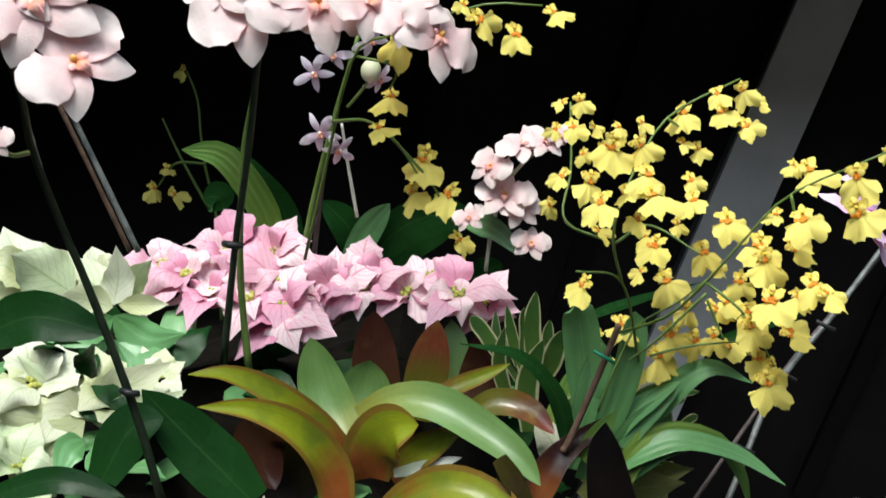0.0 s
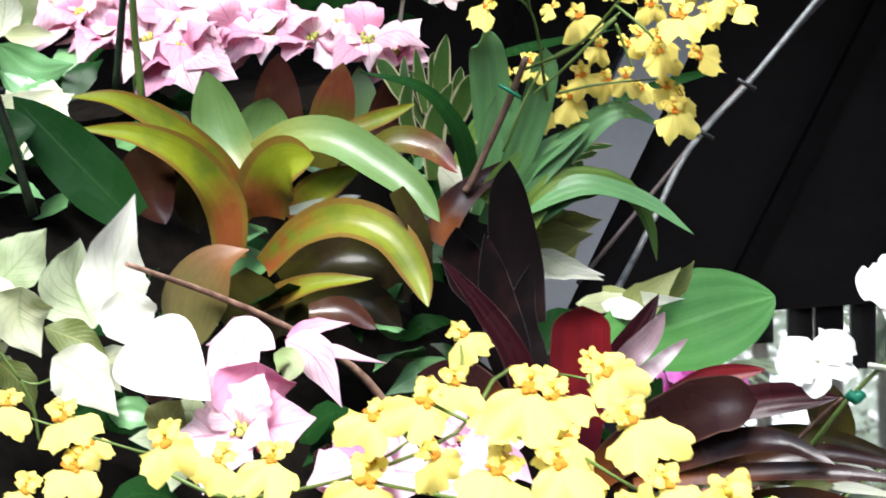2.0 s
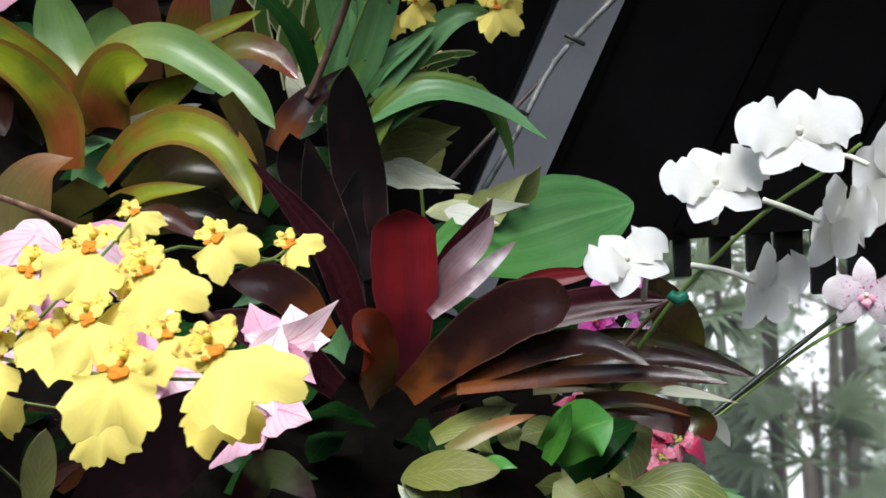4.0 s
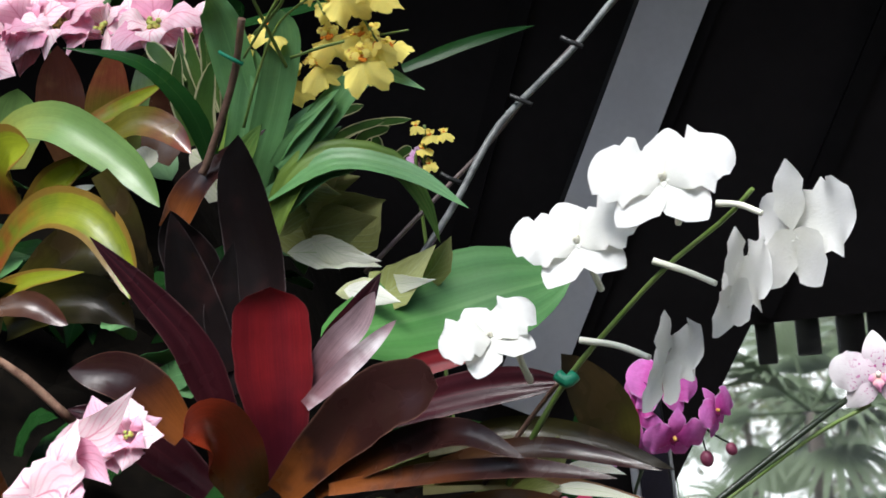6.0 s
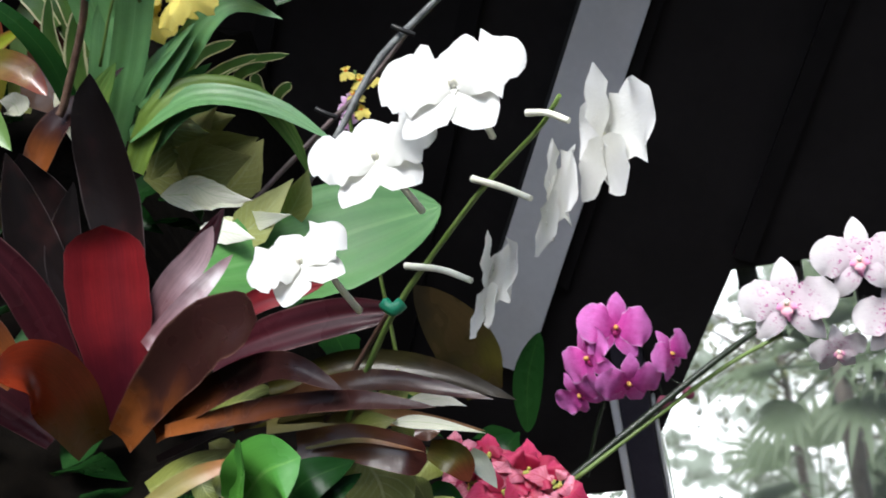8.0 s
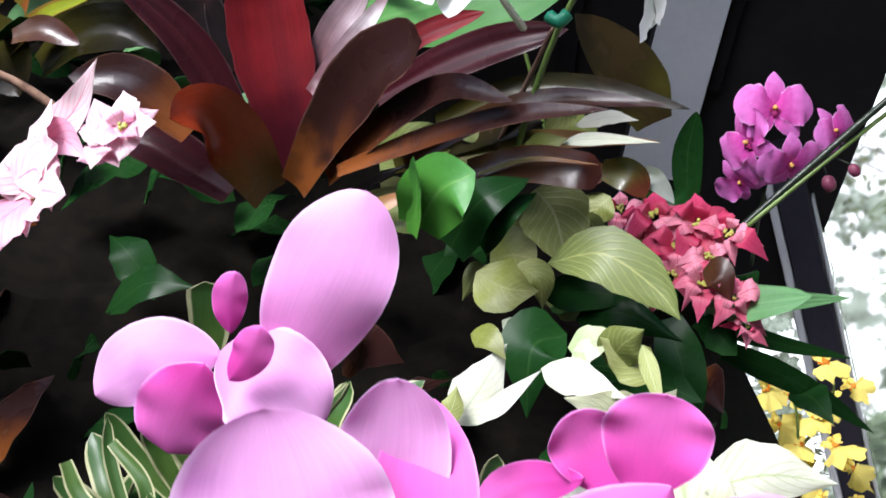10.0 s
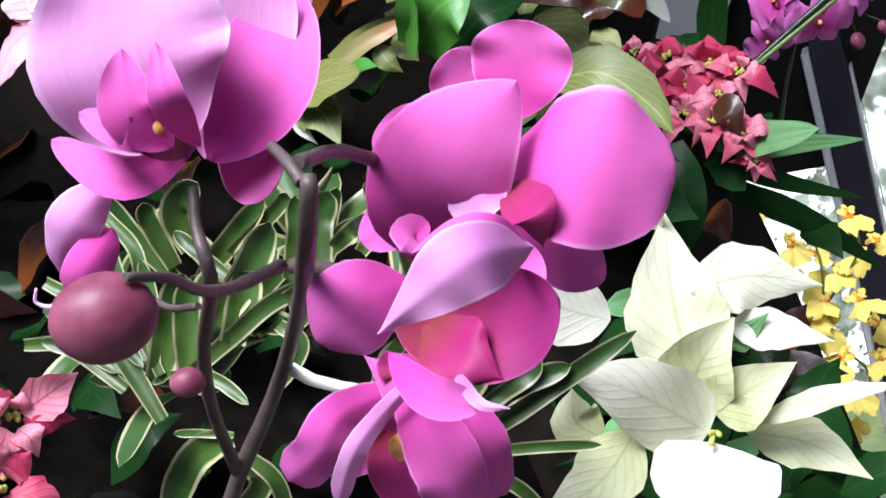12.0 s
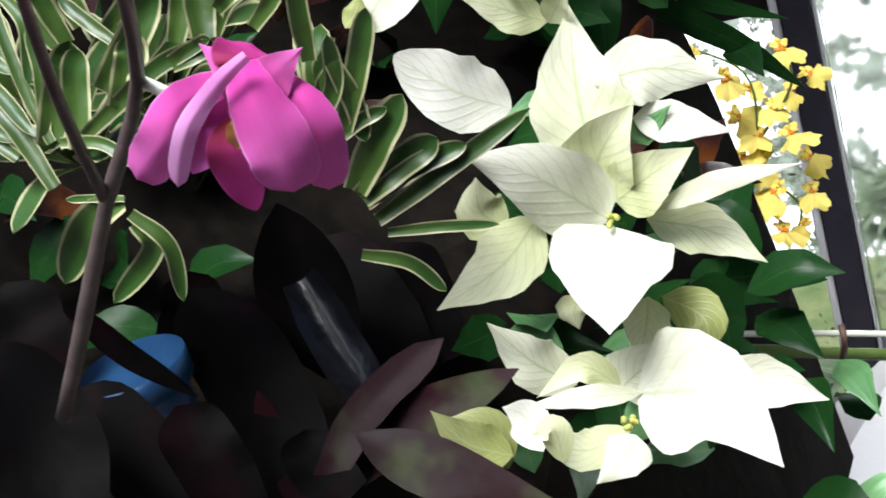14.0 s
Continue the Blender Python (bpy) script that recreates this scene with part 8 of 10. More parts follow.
leaf(pwe, "bract", [(0.563, 1.06, 0.624), (0.544, 1.06, 0.644), (0.525, 1.06, 0.669)], 0.039, PALE_LEAF, (0.28, -0.93, 0.24), shape="bract", teeth=0.06, wave=0.12)
leaf(pwe, "leaf", [(0.623, 0.99, 0.524), (0.626, 0.98, 0.512), (0.653, 0.98, 0.53)], 0.028, MID_GREEN, (0.21, -0.9, 0.37), shape="bract", teeth=0.06, wave=0.12)
leaf(pwe, "leaf", [(0.513, 0.84, 0.424), (0.485, 0.84, 0.412), (0.458, 0.84, 0.405)], 0.041, DARK_GREEN, (0.35, -0.8, 0.48), shape="bract", teeth=0.06, wave=0.12)
leaf(pwe, "leaf", [(0.518, 0.88, 0.404), (0.529, 0.88, 0.374), (0.579, 0.88, 0.362)], 0.052, DARK_GREEN, (0.3, -0.81, 0.5), shape="bract", teeth=0.06, wave=0.12)
leaf(pwe, "leaf", [(0.541, 0.93, 0.436), (0.519, 0.93, 0.445), (0.455, 0.93, 0.439)], 0.033, DARK_GREEN, (0.31, -0.85, 0.43), shape="bract", teeth=0.06, wave=0.12)
leaf(pwe, "leaf", [(0.628, 0.98, 0.359), (0.651, 0.98, 0.332), (0.656, 0.96, 0.28)], 0.054, DARK_GREEN, (0.18, -0.85, 0.5), shape="bract", teeth=0.06, wave=0.12)
bract_head(pwe, (0.615, 0.86, 0.491), (0.28, -0.63, 0.72), 0.051, 0, WHITE_BRACT, 235)
bract_head(pwe, (0.623, 0.74, 0.387), (0.27, -0.53, 0.8), 0.048, 0, WHITE_BRACT, 236)

vbr = thing("variegated_bromeliad", "clump of green bromeliad leaves with cream margins", "bromeliad", (0.381, 0.65, 0.66))
leaf(vbr, "leaf", [(0.371, 0.586, 0.7), (0.346, 0.603, 0.742), (0.312, 0.615, 0.776)], 0.012, VARIEGATED, (0.63, -0.75, 0.21), shape="ribbon", fold=0.45, wave=0.14, nu=16)
leaf(vbr, "leaf", [(0.374, 0.597, 0.724), (0.361, 0.611, 0.758), (0.349, 0.631, 0.804), (0.349, 0.643, 0.829)], 0.008, VARIEGATED, (0.62, -0.77, 0.14), shape="ribbon", fold=0.45, wave=0.14, nu=16)
leaf(vbr, "leaf", [(0.37, 0.597, 0.725), (0.374, 0.614, 0.761), (0.37, 0.626, 0.788)], 0.009, VARIEGATED, (0.61, -0.77, 0.19), shape="ribbon", fold=0.45, wave=0.14, nu=16)
leaf(vbr, "leaf", [(0.349, 0.593, 0.72), (0.321, 0.601, 0.744), (0.294, 0.604, 0.756)], 0.010, VARIEGATED, (0.65, -0.73, 0.21), shape="ribbon", fold=0.45, wave=0.14, nu=16)
leaf(vbr, "leaf", [(0.372, 0.596, 0.722), (0.386, 0.611, 0.752), (0.397, 0.623, 0.775)], 0.021, VARIEGATED, (0.6, -0.78, 0.21), shape="ribbon", fold=0.45, wave=0.14, nu=16)
leaf(vbr, "leaf", [(0.392, 0.596, 0.717), (0.396, 0.611, 0.75), (0.4, 0.621, 0.771)], 0.017, VARIEGATED, (0.59, -0.78, 0.21), shape="ribbon", fold=0.45, wave=0.14, nu=16)
leaf(vbr, "leaf", [(0.414, 0.61, 0.744), (0.437, 0.623, 0.766), (0.457, 0.637, 0.791)], 0.020, VARIEGATED, (0.55, -0.81, 0.2), shape="ribbon", fold=0.45, wave=0.14, nu=16)
leaf(vbr, "leaf", [(0.423, 0.606, 0.733), (0.435, 0.619, 0.757), (0.434, 0.624, 0.769)], 0.020, VARIEGATED, (0.55, -0.81, 0.21), shape="ribbon", fold=0.45, wave=0.14, nu=16)
leaf(vbr, "leaf", [(0.397, 0.599, 0.723), (0.423, 0.607, 0.736), (0.453, 0.617, 0.75), (0.487, 0.624, 0.756)], 0.011, VARIEGATED, (0.53, -0.82, 0.22), shape="ribbon", fold=0.45, wave=0.14, nu=16)
leaf(vbr, "leaf", [(0.46, 0.617, 0.749), (0.479, 0.621, 0.753), (0.488, 0.624, 0.755)], 0.014, VARIEGATED, (0.51, -0.83, 0.22), shape="ribbon", fold=0.45, wave=0.14, nu=16)
leaf(vbr, "leaf", [(0.426, 0.623, 0.768), (0.407, 0.629, 0.785), (0.394, 0.634, 0.798)], 0.009, VARIEGATED, (0.57, -0.8, 0.17), shape="ribbon", fold=0.45, wave=0.14, nu=16)
leaf(vbr, "leaf", [(0.465, 0.623, 0.759), (0.473, 0.634, 0.781), (0.474, 0.644, 0.801)], 0.014, VARIEGATED, (0.51, -0.84, 0.18), shape="ribbon", fold=0.45, wave=0.14, nu=16)
leaf(vbr, "leaf", [(0.483, 0.624, 0.758), (0.485, 0.637, 0.784), (0.495, 0.646, 0.799)], 0.019, VARIEGATED, (0.5, -0.85, 0.18), shape="ribbon", fold=0.45, wave=0.14, nu=16)
leaf(vbr, "leaf", [(0.38, 0.597, 0.723), (0.408, 0.597, 0.717), (0.429, 0.591, 0.7)], 0.008, VARIEGATED, (0.58, -0.77, 0.26), shape="ribbon", fold=0.45, wave=0.14, nu=16)
leaf(vbr, "leaf", [(0.413, 0.583, 0.686), (0.384, 0.58, 0.674), (0.351, 0.58, 0.639)], 0.020, VARIEGATED, (0.6, -0.74, 0.31), shape="ribbon", fold=0.45, wave=0.14, nu=16)
leaf(vbr, "leaf", [(0.42, 0.58, 0.671), (0.423, 0.58, 0.652), (0.379, 0.58, 0.621)], 0.014, VARIEGATED, (0.56, -0.75, 0.34), shape="ribbon", fold=0.45, wave=0.14, nu=16)
leaf(vbr, "leaf", [(0.419, 0.58, 0.677), (0.435, 0.58, 0.653), (0.428, 0.58, 0.615)], 0.010, VARIEGATED, (0.55, -0.76, 0.34), shape="ribbon", fold=0.45, wave=0.14, nu=16)
leaf(vbr, "leaf", [(0.417, 0.583, 0.686), (0.394, 0.583, 0.69), (0.377, 0.583, 0.692)], 0.005, VARIEGATED, (0.59, -0.75, 0.29), shape="ribbon", fold=0.45, wave=0.14, nu=16)
leaf(vbr, "leaf", [(0.475, 0.746, 0.598), (0.501, 0.752, 0.629), (0.528, 0.759, 0.657)], 0.024, VARIEGATED, (0.4, -0.86, 0.32), shape="ribbon", fold=0.45, wave=0.14, nu=16)
leaf(vbr, "leaf", [(0.477, 0.747, 0.592), (0.509, 0.758, 0.608), (0.539, 0.768, 0.618)], 0.023, VARIEGATED, (0.39, -0.85, 0.35), shape="ribbon", fold=0.45, wave=0.14, nu=16)
leaf(vbr, "leaf", [(0.478, 0.749, 0.587), (0.519, 0.762, 0.603), (0.555, 0.776, 0.607)], 0.016, VARIEGATED, (0.38, -0.86, 0.35), shape="ribbon", fold=0.45, wave=0.14, nu=16)
leaf(vbr, "leaf", [(0.481, 0.752, 0.571), (0.534, 0.77, 0.592), (0.601, 0.793, 0.618)], 0.014, VARIEGATED, (0.36, -0.86, 0.36), shape="ribbon", fold=0.45, wave=0.14, nu=16)
leaf(vbr, "leaf", [(0.484, 0.755, 0.559), (0.52, 0.77, 0.55), (0.556, 0.785, 0.538)], 0.009, VARIEGATED, (0.37, -0.84, 0.4), shape="ribbon", fold=0.45, wave=0.14, nu=16)
leaf(vbr, "leaf", [(0.462, 0.748, 0.548), (0.49, 0.761, 0.529), (0.505, 0.771, 0.497)], 0.011, VARIEGATED, (0.4, -0.82, 0.41), shape="ribbon", fold=0.45, wave=0.14, nu=16)
leaf(vbr, "leaf", [(0.496, 0.74, 0.694), (0.498, 0.746, 0.662), (0.495, 0.749, 0.632)], 0.015, VARIEGATED, (0.41, -0.86, 0.29), shape="ribbon", fold=0.45, wave=0.14, nu=16)
leaf(vbr, "leaf", [(0.485, 0.743, 0.645), (0.51, 0.747, 0.688), (0.528, 0.749, 0.723)], 0.017, VARIEGATED, (0.41, -0.87, 0.27), shape="ribbon", fold=0.45, wave=0.14, nu=16)
leaf(vbr, "leaf", [(0.483, 0.734, 0.7), (0.49, 0.731, 0.735), (0.498, 0.73, 0.764)], 0.014, VARIEGATED, (0.44, -0.87, 0.22), shape="ribbon", fold=0.45, wave=0.14, nu=16)
leaf(vbr, "leaf", [(0.461, 0.719, 0.734), (0.483, 0.725, 0.754), (0.48, 0.719, 0.779)], 0.012, VARIEGATED, (0.45, -0.87, 0.19), shape="ribbon", fold=0.45, wave=0.14, nu=16)
leaf(vbr, "leaf", [(0.35, 0.637, 0.816), (0.368, 0.627, 0.79), (0.365, 0.611, 0.757)], 0.009, VARIEGATED, (0.61, -0.78, 0.16), shape="ribbon", fold=0.45, wave=0.14, nu=16)
leaf(vbr, "leaf", [(0.302, 0.619, 0.787), (0.338, 0.611, 0.763), (0.363, 0.599, 0.729)], 0.010, VARIEGATED, (0.63, -0.75, 0.19), shape="ribbon", fold=0.45, wave=0.14, nu=16)
leaf(vbr, "leaf", [(0.454, 0.611, 0.738), (0.466, 0.606, 0.724), (0.443, 0.593, 0.702)], 0.010, VARIEGATED, (0.52, -0.81, 0.26), shape="ribbon", fold=0.45, wave=0.14, nu=16)
leaf(vbr, "leaf", [(0.454, 0.731, 0.644), (0.489, 0.74, 0.675), (0.5, 0.739, 0.714)], 0.013, VARIEGATED, (0.43, -0.86, 0.28), shape="ribbon", fold=0.45, wave=0.14, nu=16)
leaf(vbr, "leaf", [(0.456, 0.734, 0.63), (0.493, 0.746, 0.647), (0.516, 0.755, 0.651)], 0.011, VARIEGATED, (0.42, -0.86, 0.31), shape="ribbon", fold=0.45, wave=0.14, nu=16)
leaf(vbr, "leaf", [(0.32, 0.631, 0.811), (0.328, 0.623, 0.79), (0.355, 0.614, 0.765)], 0.010, VARIEGATED, (0.64, -0.75, 0.15), shape="ribbon", fold=0.45, wave=0.14, nu=16)
leaf(vbr, "leaf", [(0.281, 0.603, 0.755), (0.318, 0.604, 0.749), (0.347, 0.597, 0.729)], 0.010, VARIEGATED, (0.65, -0.73, 0.2), shape="ribbon", fold=0.45, wave=0.14, nu=16)
leaf(vbr, "leaf", [(0.493, 0.631, 0.77), (0.509, 0.637, 0.778), (0.485, 0.725, 0.757)], 0.011, VARIEGATED, (0.47, -0.86, 0.19), shape="ribbon", fold=0.45, wave=0.14, nu=16)
leaf(vbr, "leaf", [(0.348, 0.68, 0.753), (0.331, 0.68, 0.785), (0.32, 0.68, 0.818)], 0.013, VARIEGATED, (0.6, -0.77, 0.23), shape="ribbon", fold=0.45, wave=0.14, nu=16)
leaf(vbr, "leaf", [(0.351, 0.68, 0.761), (0.346, 0.68, 0.79), (0.346, 0.68, 0.807)], 0.014, VARIEGATED, (0.58, -0.78, 0.23), shape="ribbon", fold=0.45, wave=0.14, nu=16)
leaf(vbr, "leaf", [(0.368, 0.68, 0.75), (0.399, 0.68, 0.772), (0.432, 0.68, 0.793)], 0.015, VARIEGATED, (0.54, -0.8, 0.26), shape="ribbon", fold=0.45, wave=0.14, nu=16)
leaf(vbr, "leaf", [(0.394, 0.68, 0.762), (0.437, 0.68, 0.785), (0.448, 0.68, 0.794)], 0.010, VARIEGATED, (0.51, -0.83, 0.25), shape="ribbon", fold=0.45, wave=0.14, nu=16)
leaf(vbr, "leaf", [(0.368, 0.68, 0.77), (0.367, 0.68, 0.798), (0.391, 0.68, 0.812)], 0.019, VARIEGATED, (0.57, -0.79, 0.22), shape="ribbon", fold=0.45, wave=0.14, nu=16)
leaf(vbr, "leaf", [(0.45, 0.68, 0.737), (0.47, 0.68, 0.76), (0.489, 0.68, 0.768)], 0.010, VARIEGATED, (0.47, -0.84, 0.28), shape="ribbon", fold=0.45, wave=0.14, nu=16)
leaf(vbr, "leaf", [(0.458, 0.68, 0.747), (0.469, 0.68, 0.771), (0.482, 0.68, 0.791)], 0.011, VARIEGATED, (0.47, -0.84, 0.27), shape="ribbon", fold=0.45, wave=0.14, nu=16)
leaf(vbr, "leaf", [(0.376, 0.68, 0.716), (0.403, 0.68, 0.732), (0.44, 0.68, 0.754)], 0.011, VARIEGATED, (0.53, -0.79, 0.3), shape="ribbon", fold=0.45, wave=0.14, nu=16)
leaf(vbr, "leaf", [(0.423, 0.68, 0.709), (0.441, 0.68, 0.722), (0.446, 0.68, 0.71)], 0.014, VARIEGATED, (0.49, -0.81, 0.32), shape="ribbon", fold=0.45, wave=0.14, nu=16)
leaf(vbr, "leaf", [(0.319, 0.68, 0.687), (0.345, 0.68, 0.696), (0.359, 0.68, 0.677)], 0.011, VARIEGATED, (0.57, -0.75, 0.33), shape="ribbon", fold=0.45, wave=0.14, nu=16)

mgn = thing("moth_orchid", "magenta moth orchid close to the path with plump buds", "orchid", (0.377, 0.5, 0.6))
stem(mgn, "stem", [(0.417, 0.46, 0.617), (0.468, 0.45, 0.678), (0.518, 0.44, 0.739), (0.542, 0.438, 0.765), (0.571, 0.425, 0.795), (0.633, 0.35, 0.846), (0.69, 0.27, 0.89), (0.708, 0.25, 0.91), (0.71, 0.25, 0.916)], 0.0044, 0.0018, STEM_MAUVE)
stem(mgn, "stalk", [(0.707, 0.252, 0.914), (0.703, 0.256, 0.918), (0.697, 0.262, 0.921)], 0.0017, 0.0013, STEM_MAUVE)
stem(mgn, "stem", [(0.519, 0.44, 0.742), (0.55, 0.4, 0.793), (0.601, 0.34, 0.842), (0.67, 0.26, 0.892), (0.672, 0.26, 0.906), (0.672, 0.265, 0.915)], 0.0030, 0.0012, STEM_MAUVE)
stem(mgn, "stem", [(0.69, 0.26, 0.894), (0.689, 0.24, 0.898), (0.692, 0.225, 0.904), (0.697, 0.21, 0.913), (0.696, 0.2, 0.918)], 0.0017, 0.0009, STEM_MAUVE)
stem(mgn, "stem", [(0.663, 0.262, 0.887), (0.649, 0.27, 0.885), (0.635, 0.28, 0.887)], 0.0010, 0.0009, STEM_MAUVE)
leaf(mgn, "petal", [(0.677, 0.262, 0.926), (0.676, 0.256, 0.947), (0.673, 0.268, 0.97)], 0.044, MOTH_BLUSH, (0.56, -0.8, 0.23), shape="petal", nu=20, nv=12, fold=0.2, wave=0.11)
leaf(mgn, "petal", [(0.673, 0.274, 0.918), (0.69, 0.28, 0.932), (0.688, 0.31, 0.95)], 0.024, MOTH_MAGENTA, (0.48, -0.83, 0.27), shape="petal", nu=20, nv=12, fold=0.3, wave=0.11)
leaf(mgn, "petal", [(0.664, 0.286, 0.916), (0.682, 0.292, 0.941), (0.688, 0.298, 0.96)], 0.025, MOTH_BLUSH, (0.49, -0.84, 0.24), shape="petal", nu=20, nv=12, fold=0.2, wave=0.11)
leaf(mgn, "petal", [(0.687, 0.25, 0.928), (0.68, 0.232, 0.928), (0.662, 0.238, 0.938)], 0.009, MOTH_MAGENTA, (0.58, -0.76, 0.3), shape="petal", nu=20, nv=12, fold=0.35, wave=0.11)
leaf(mgn, "petal", [(0.684, 0.244, 0.931), (0.689, 0.226, 0.938), (0.676, 0.232, 0.943)], 0.007, MOTH_MAGENTA, (0.57, -0.77, 0.28), shape="petal", nu=20, nv=12, fold=0.3, wave=0.11)
leaf(mgn, "petal", [(0.672, 0.286, 0.921), (0.672, 0.292, 0.909), (0.677, 0.292, 0.904)], 0.017, MOTH_MAGENTA, (0.5, -0.8, 0.33), shape="petal", nu=20, nv=12, fold=0.15, wave=0.11)
leaf(mgn, "lip", [(0.686, 0.25, 0.927), (0.69, 0.232, 0.935), (0.678, 0.232, 0.938)], 0.009, LIP_MAGENTA, (0.57, -0.8, 0.18), shape="bract", nu=20, nv=12, fold=0.4, wave=0.11)
bud(mgn, (0.692, 0.232, 0.937), 0.004, (-0.11, 0.3, 0.99), COLUMN_YELLOW)
leaf(mgn, "petal", [(0.693, 0.233, 0.932), (0.691, 0.227, 0.942), (0.69, 0.233, 0.953)], 0.012, MOTH_MAGENTA, (0.58, -0.8, 0.16), shape="sepal", nu=20, nv=12, fold=0.3, wave=0.15)
leaf(mgn, "petal", [(0.699, 0.233, 0.931), (0.704, 0.221, 0.943), (0.702, 0.227, 0.953)], 0.007, MOTH_MAGENTA, (0.56, -0.82, 0.16), shape="sepal", nu=20, nv=12, fold=0.35, wave=0.15)
leaf(mgn, "petal", [(0.565, 0.458, 0.9), (0.6, 0.455, 0.936), (0.62, 0.468, 0.963)], 0.043, MOTH_BLUSH, (0.39, -0.87, 0.31), shape="petal", nu=20, nv=12, fold=-0.15, wave=0.11)
leaf(mgn, "petal", [(0.549, 0.458, 0.917), (0.522, 0.458, 0.921), (0.491, 0.458, 0.91)], 0.030, MOTH_BLUSH, (0.51, -0.8, 0.33), shape="petal", nu=20, nv=12, fold=-0.15, wave=0.11)
leaf(mgn, "petal", [(0.553, 0.452, 0.92), (0.574, 0.44, 0.911), (0.588, 0.44, 0.89)], 0.041, MOTH_BLUSH, (0.43, -0.82, 0.38), shape="petal", nu=20, nv=12, fold=-0.15, wave=0.11)
leaf(mgn, "petal", [(0.556, 0.458, 0.925), (0.56, 0.458, 0.937), (0.566, 0.458, 0.947)], 0.013, MOTH_MAGENTA, (0.45, -0.84, 0.31), shape="petal", nu=20, nv=12, fold=-0.15, wave=0.11)
leaf(mgn, "petal", [(0.568, 0.428, 0.918), (0.579, 0.428, 0.926), (0.586, 0.428, 0.935)], 0.014, MOTH_MAGENTA, (0.44, -0.83, 0.36), shape="petal", nu=20, nv=12, fold=-0.15, wave=0.11)
leaf(mgn, "petal", [(0.545, 0.452, 0.917), (0.53, 0.452, 0.901), (0.517, 0.452, 0.885)], 0.037, MOTH_MAGENTA, (0.49, -0.79, 0.37), shape="petal", nu=20, nv=12, fold=-0.15, wave=0.11)
leaf(mgn, "petal", [(0.712, 0.368, 0.888), (0.72, 0.371, 0.903), (0.725, 0.374, 0.914)], 0.030, MOTH_MAGENTA, (0.3, -0.9, 0.31), shape="petal", nu=20, nv=12, fold=0.15, wave=0.11)
leaf(mgn, "petal", [(0.705, 0.377, 0.886), (0.699, 0.38, 0.899), (0.697, 0.38, 0.91)], 0.022, MOTH_MAGENTA, (0.34, -0.88, 0.31), shape="petal", nu=20, nv=12, fold=0.15, wave=0.11)
leaf(mgn, "petal", [(0.716, 0.35, 0.882), (0.741, 0.335, 0.88), (0.761, 0.35, 0.87)], 0.044, MOTH_MAGENTA, (0.27, -0.88, 0.4), shape="petal", nu=20, nv=12, fold=-0.15, wave=0.11)
leaf(mgn, "petal", [(0.709, 0.356, 0.861), (0.72, 0.356, 0.849), (0.729, 0.362, 0.836)], 0.019, MOTH_MAGENTA, (0.3, -0.84, 0.45), shape="petal", nu=20, nv=12, fold=0.15, wave=0.11)
leaf(mgn, "petal", [(0.697, 0.374, 0.893), (0.677, 0.38, 0.89), (0.662, 0.38, 0.885)], 0.014, MOTH_MAGENTA, (0.39, -0.86, 0.33), shape="petal", nu=20, nv=12, fold=0.15, wave=0.11)
leaf(mgn, "petal", [(0.677, 0.368, 0.862), (0.667, 0.368, 0.864), (0.653, 0.368, 0.86)], 0.017, MOTH_MAGENTA, (0.41, -0.82, 0.39), shape="petal", nu=20, nv=12, fold=0.1, wave=0.11)
leaf(mgn, "petal", [(0.718, 0.338, 0.881), (0.713, 0.329, 0.879), (0.703, 0.329, 0.877)], 0.012, MOTH_BLUSH, (0.35, -0.85, 0.4), shape="petal", nu=20, nv=12, fold=0.3, wave=0.11)
leaf(mgn, "lip", [(0.718, 0.338, 0.878), (0.729, 0.32, 0.875), (0.727, 0.326, 0.863)], 0.016, LIP_MAGENTA, (0.33, -0.89, 0.32), shape="bract", nu=20, nv=12, fold=0.4, wave=0.11)
leaf(mgn, "petal", [(0.679, 0.35, 0.854), (0.702, 0.332, 0.886), (0.728, 0.341, 0.905)], 0.040, MOTH_MAGENTA, (0.39, -0.88, 0.28), shape="sepal", nu=20, nv=12, fold=-0.2, wave=0.12)
leaf(mgn, "petal", [(0.745, 0.27, 0.884), (0.744, 0.24, 0.895), (0.735, 0.234, 0.892), (0.722, 0.234, 0.885)], 0.016, MOTH_BLUSH, (0.41, -0.84, 0.36), shape="bract", nu=20, nv=12, fold=-0.35, wave=0.15)
leaf(mgn, "petal", [(0.744, 0.27, 0.886), (0.739, 0.258, 0.895), (0.723, 0.258, 0.892)], 0.007, MOTH_MAGENTA, (0.37, -0.87, 0.32), shape="sepal", nu=20, nv=12, fold=-0.3, wave=0.15)
leaf(mgn, "petal", [(0.708, 0.282, 0.876), (0.696, 0.276, 0.875), (0.682, 0.276, 0.868)], 0.023, MOTH_MAGENTA, (0.46, -0.82, 0.35), shape="petal", nu=20, nv=12, fold=-0.2, wave=0.11)
leaf(mgn, "petal", [(0.707, 0.27, 0.872), (0.732, 0.258, 0.873), (0.752, 0.258, 0.876)], 0.026, DEEP_MAGENTA, (0.38, -0.84, 0.39), shape="petal", nu=20, nv=12, fold=0.4, wave=0.11)
leaf(mgn, "petal", [(0.715, 0.282, 0.885), (0.713, 0.282, 0.888), (0.715, 0.27, 0.889)], 0.010, MOTH_MAGENTA, (0.41, -0.86, 0.31), shape="petal", nu=20, nv=12, fold=0.1, wave=0.11)
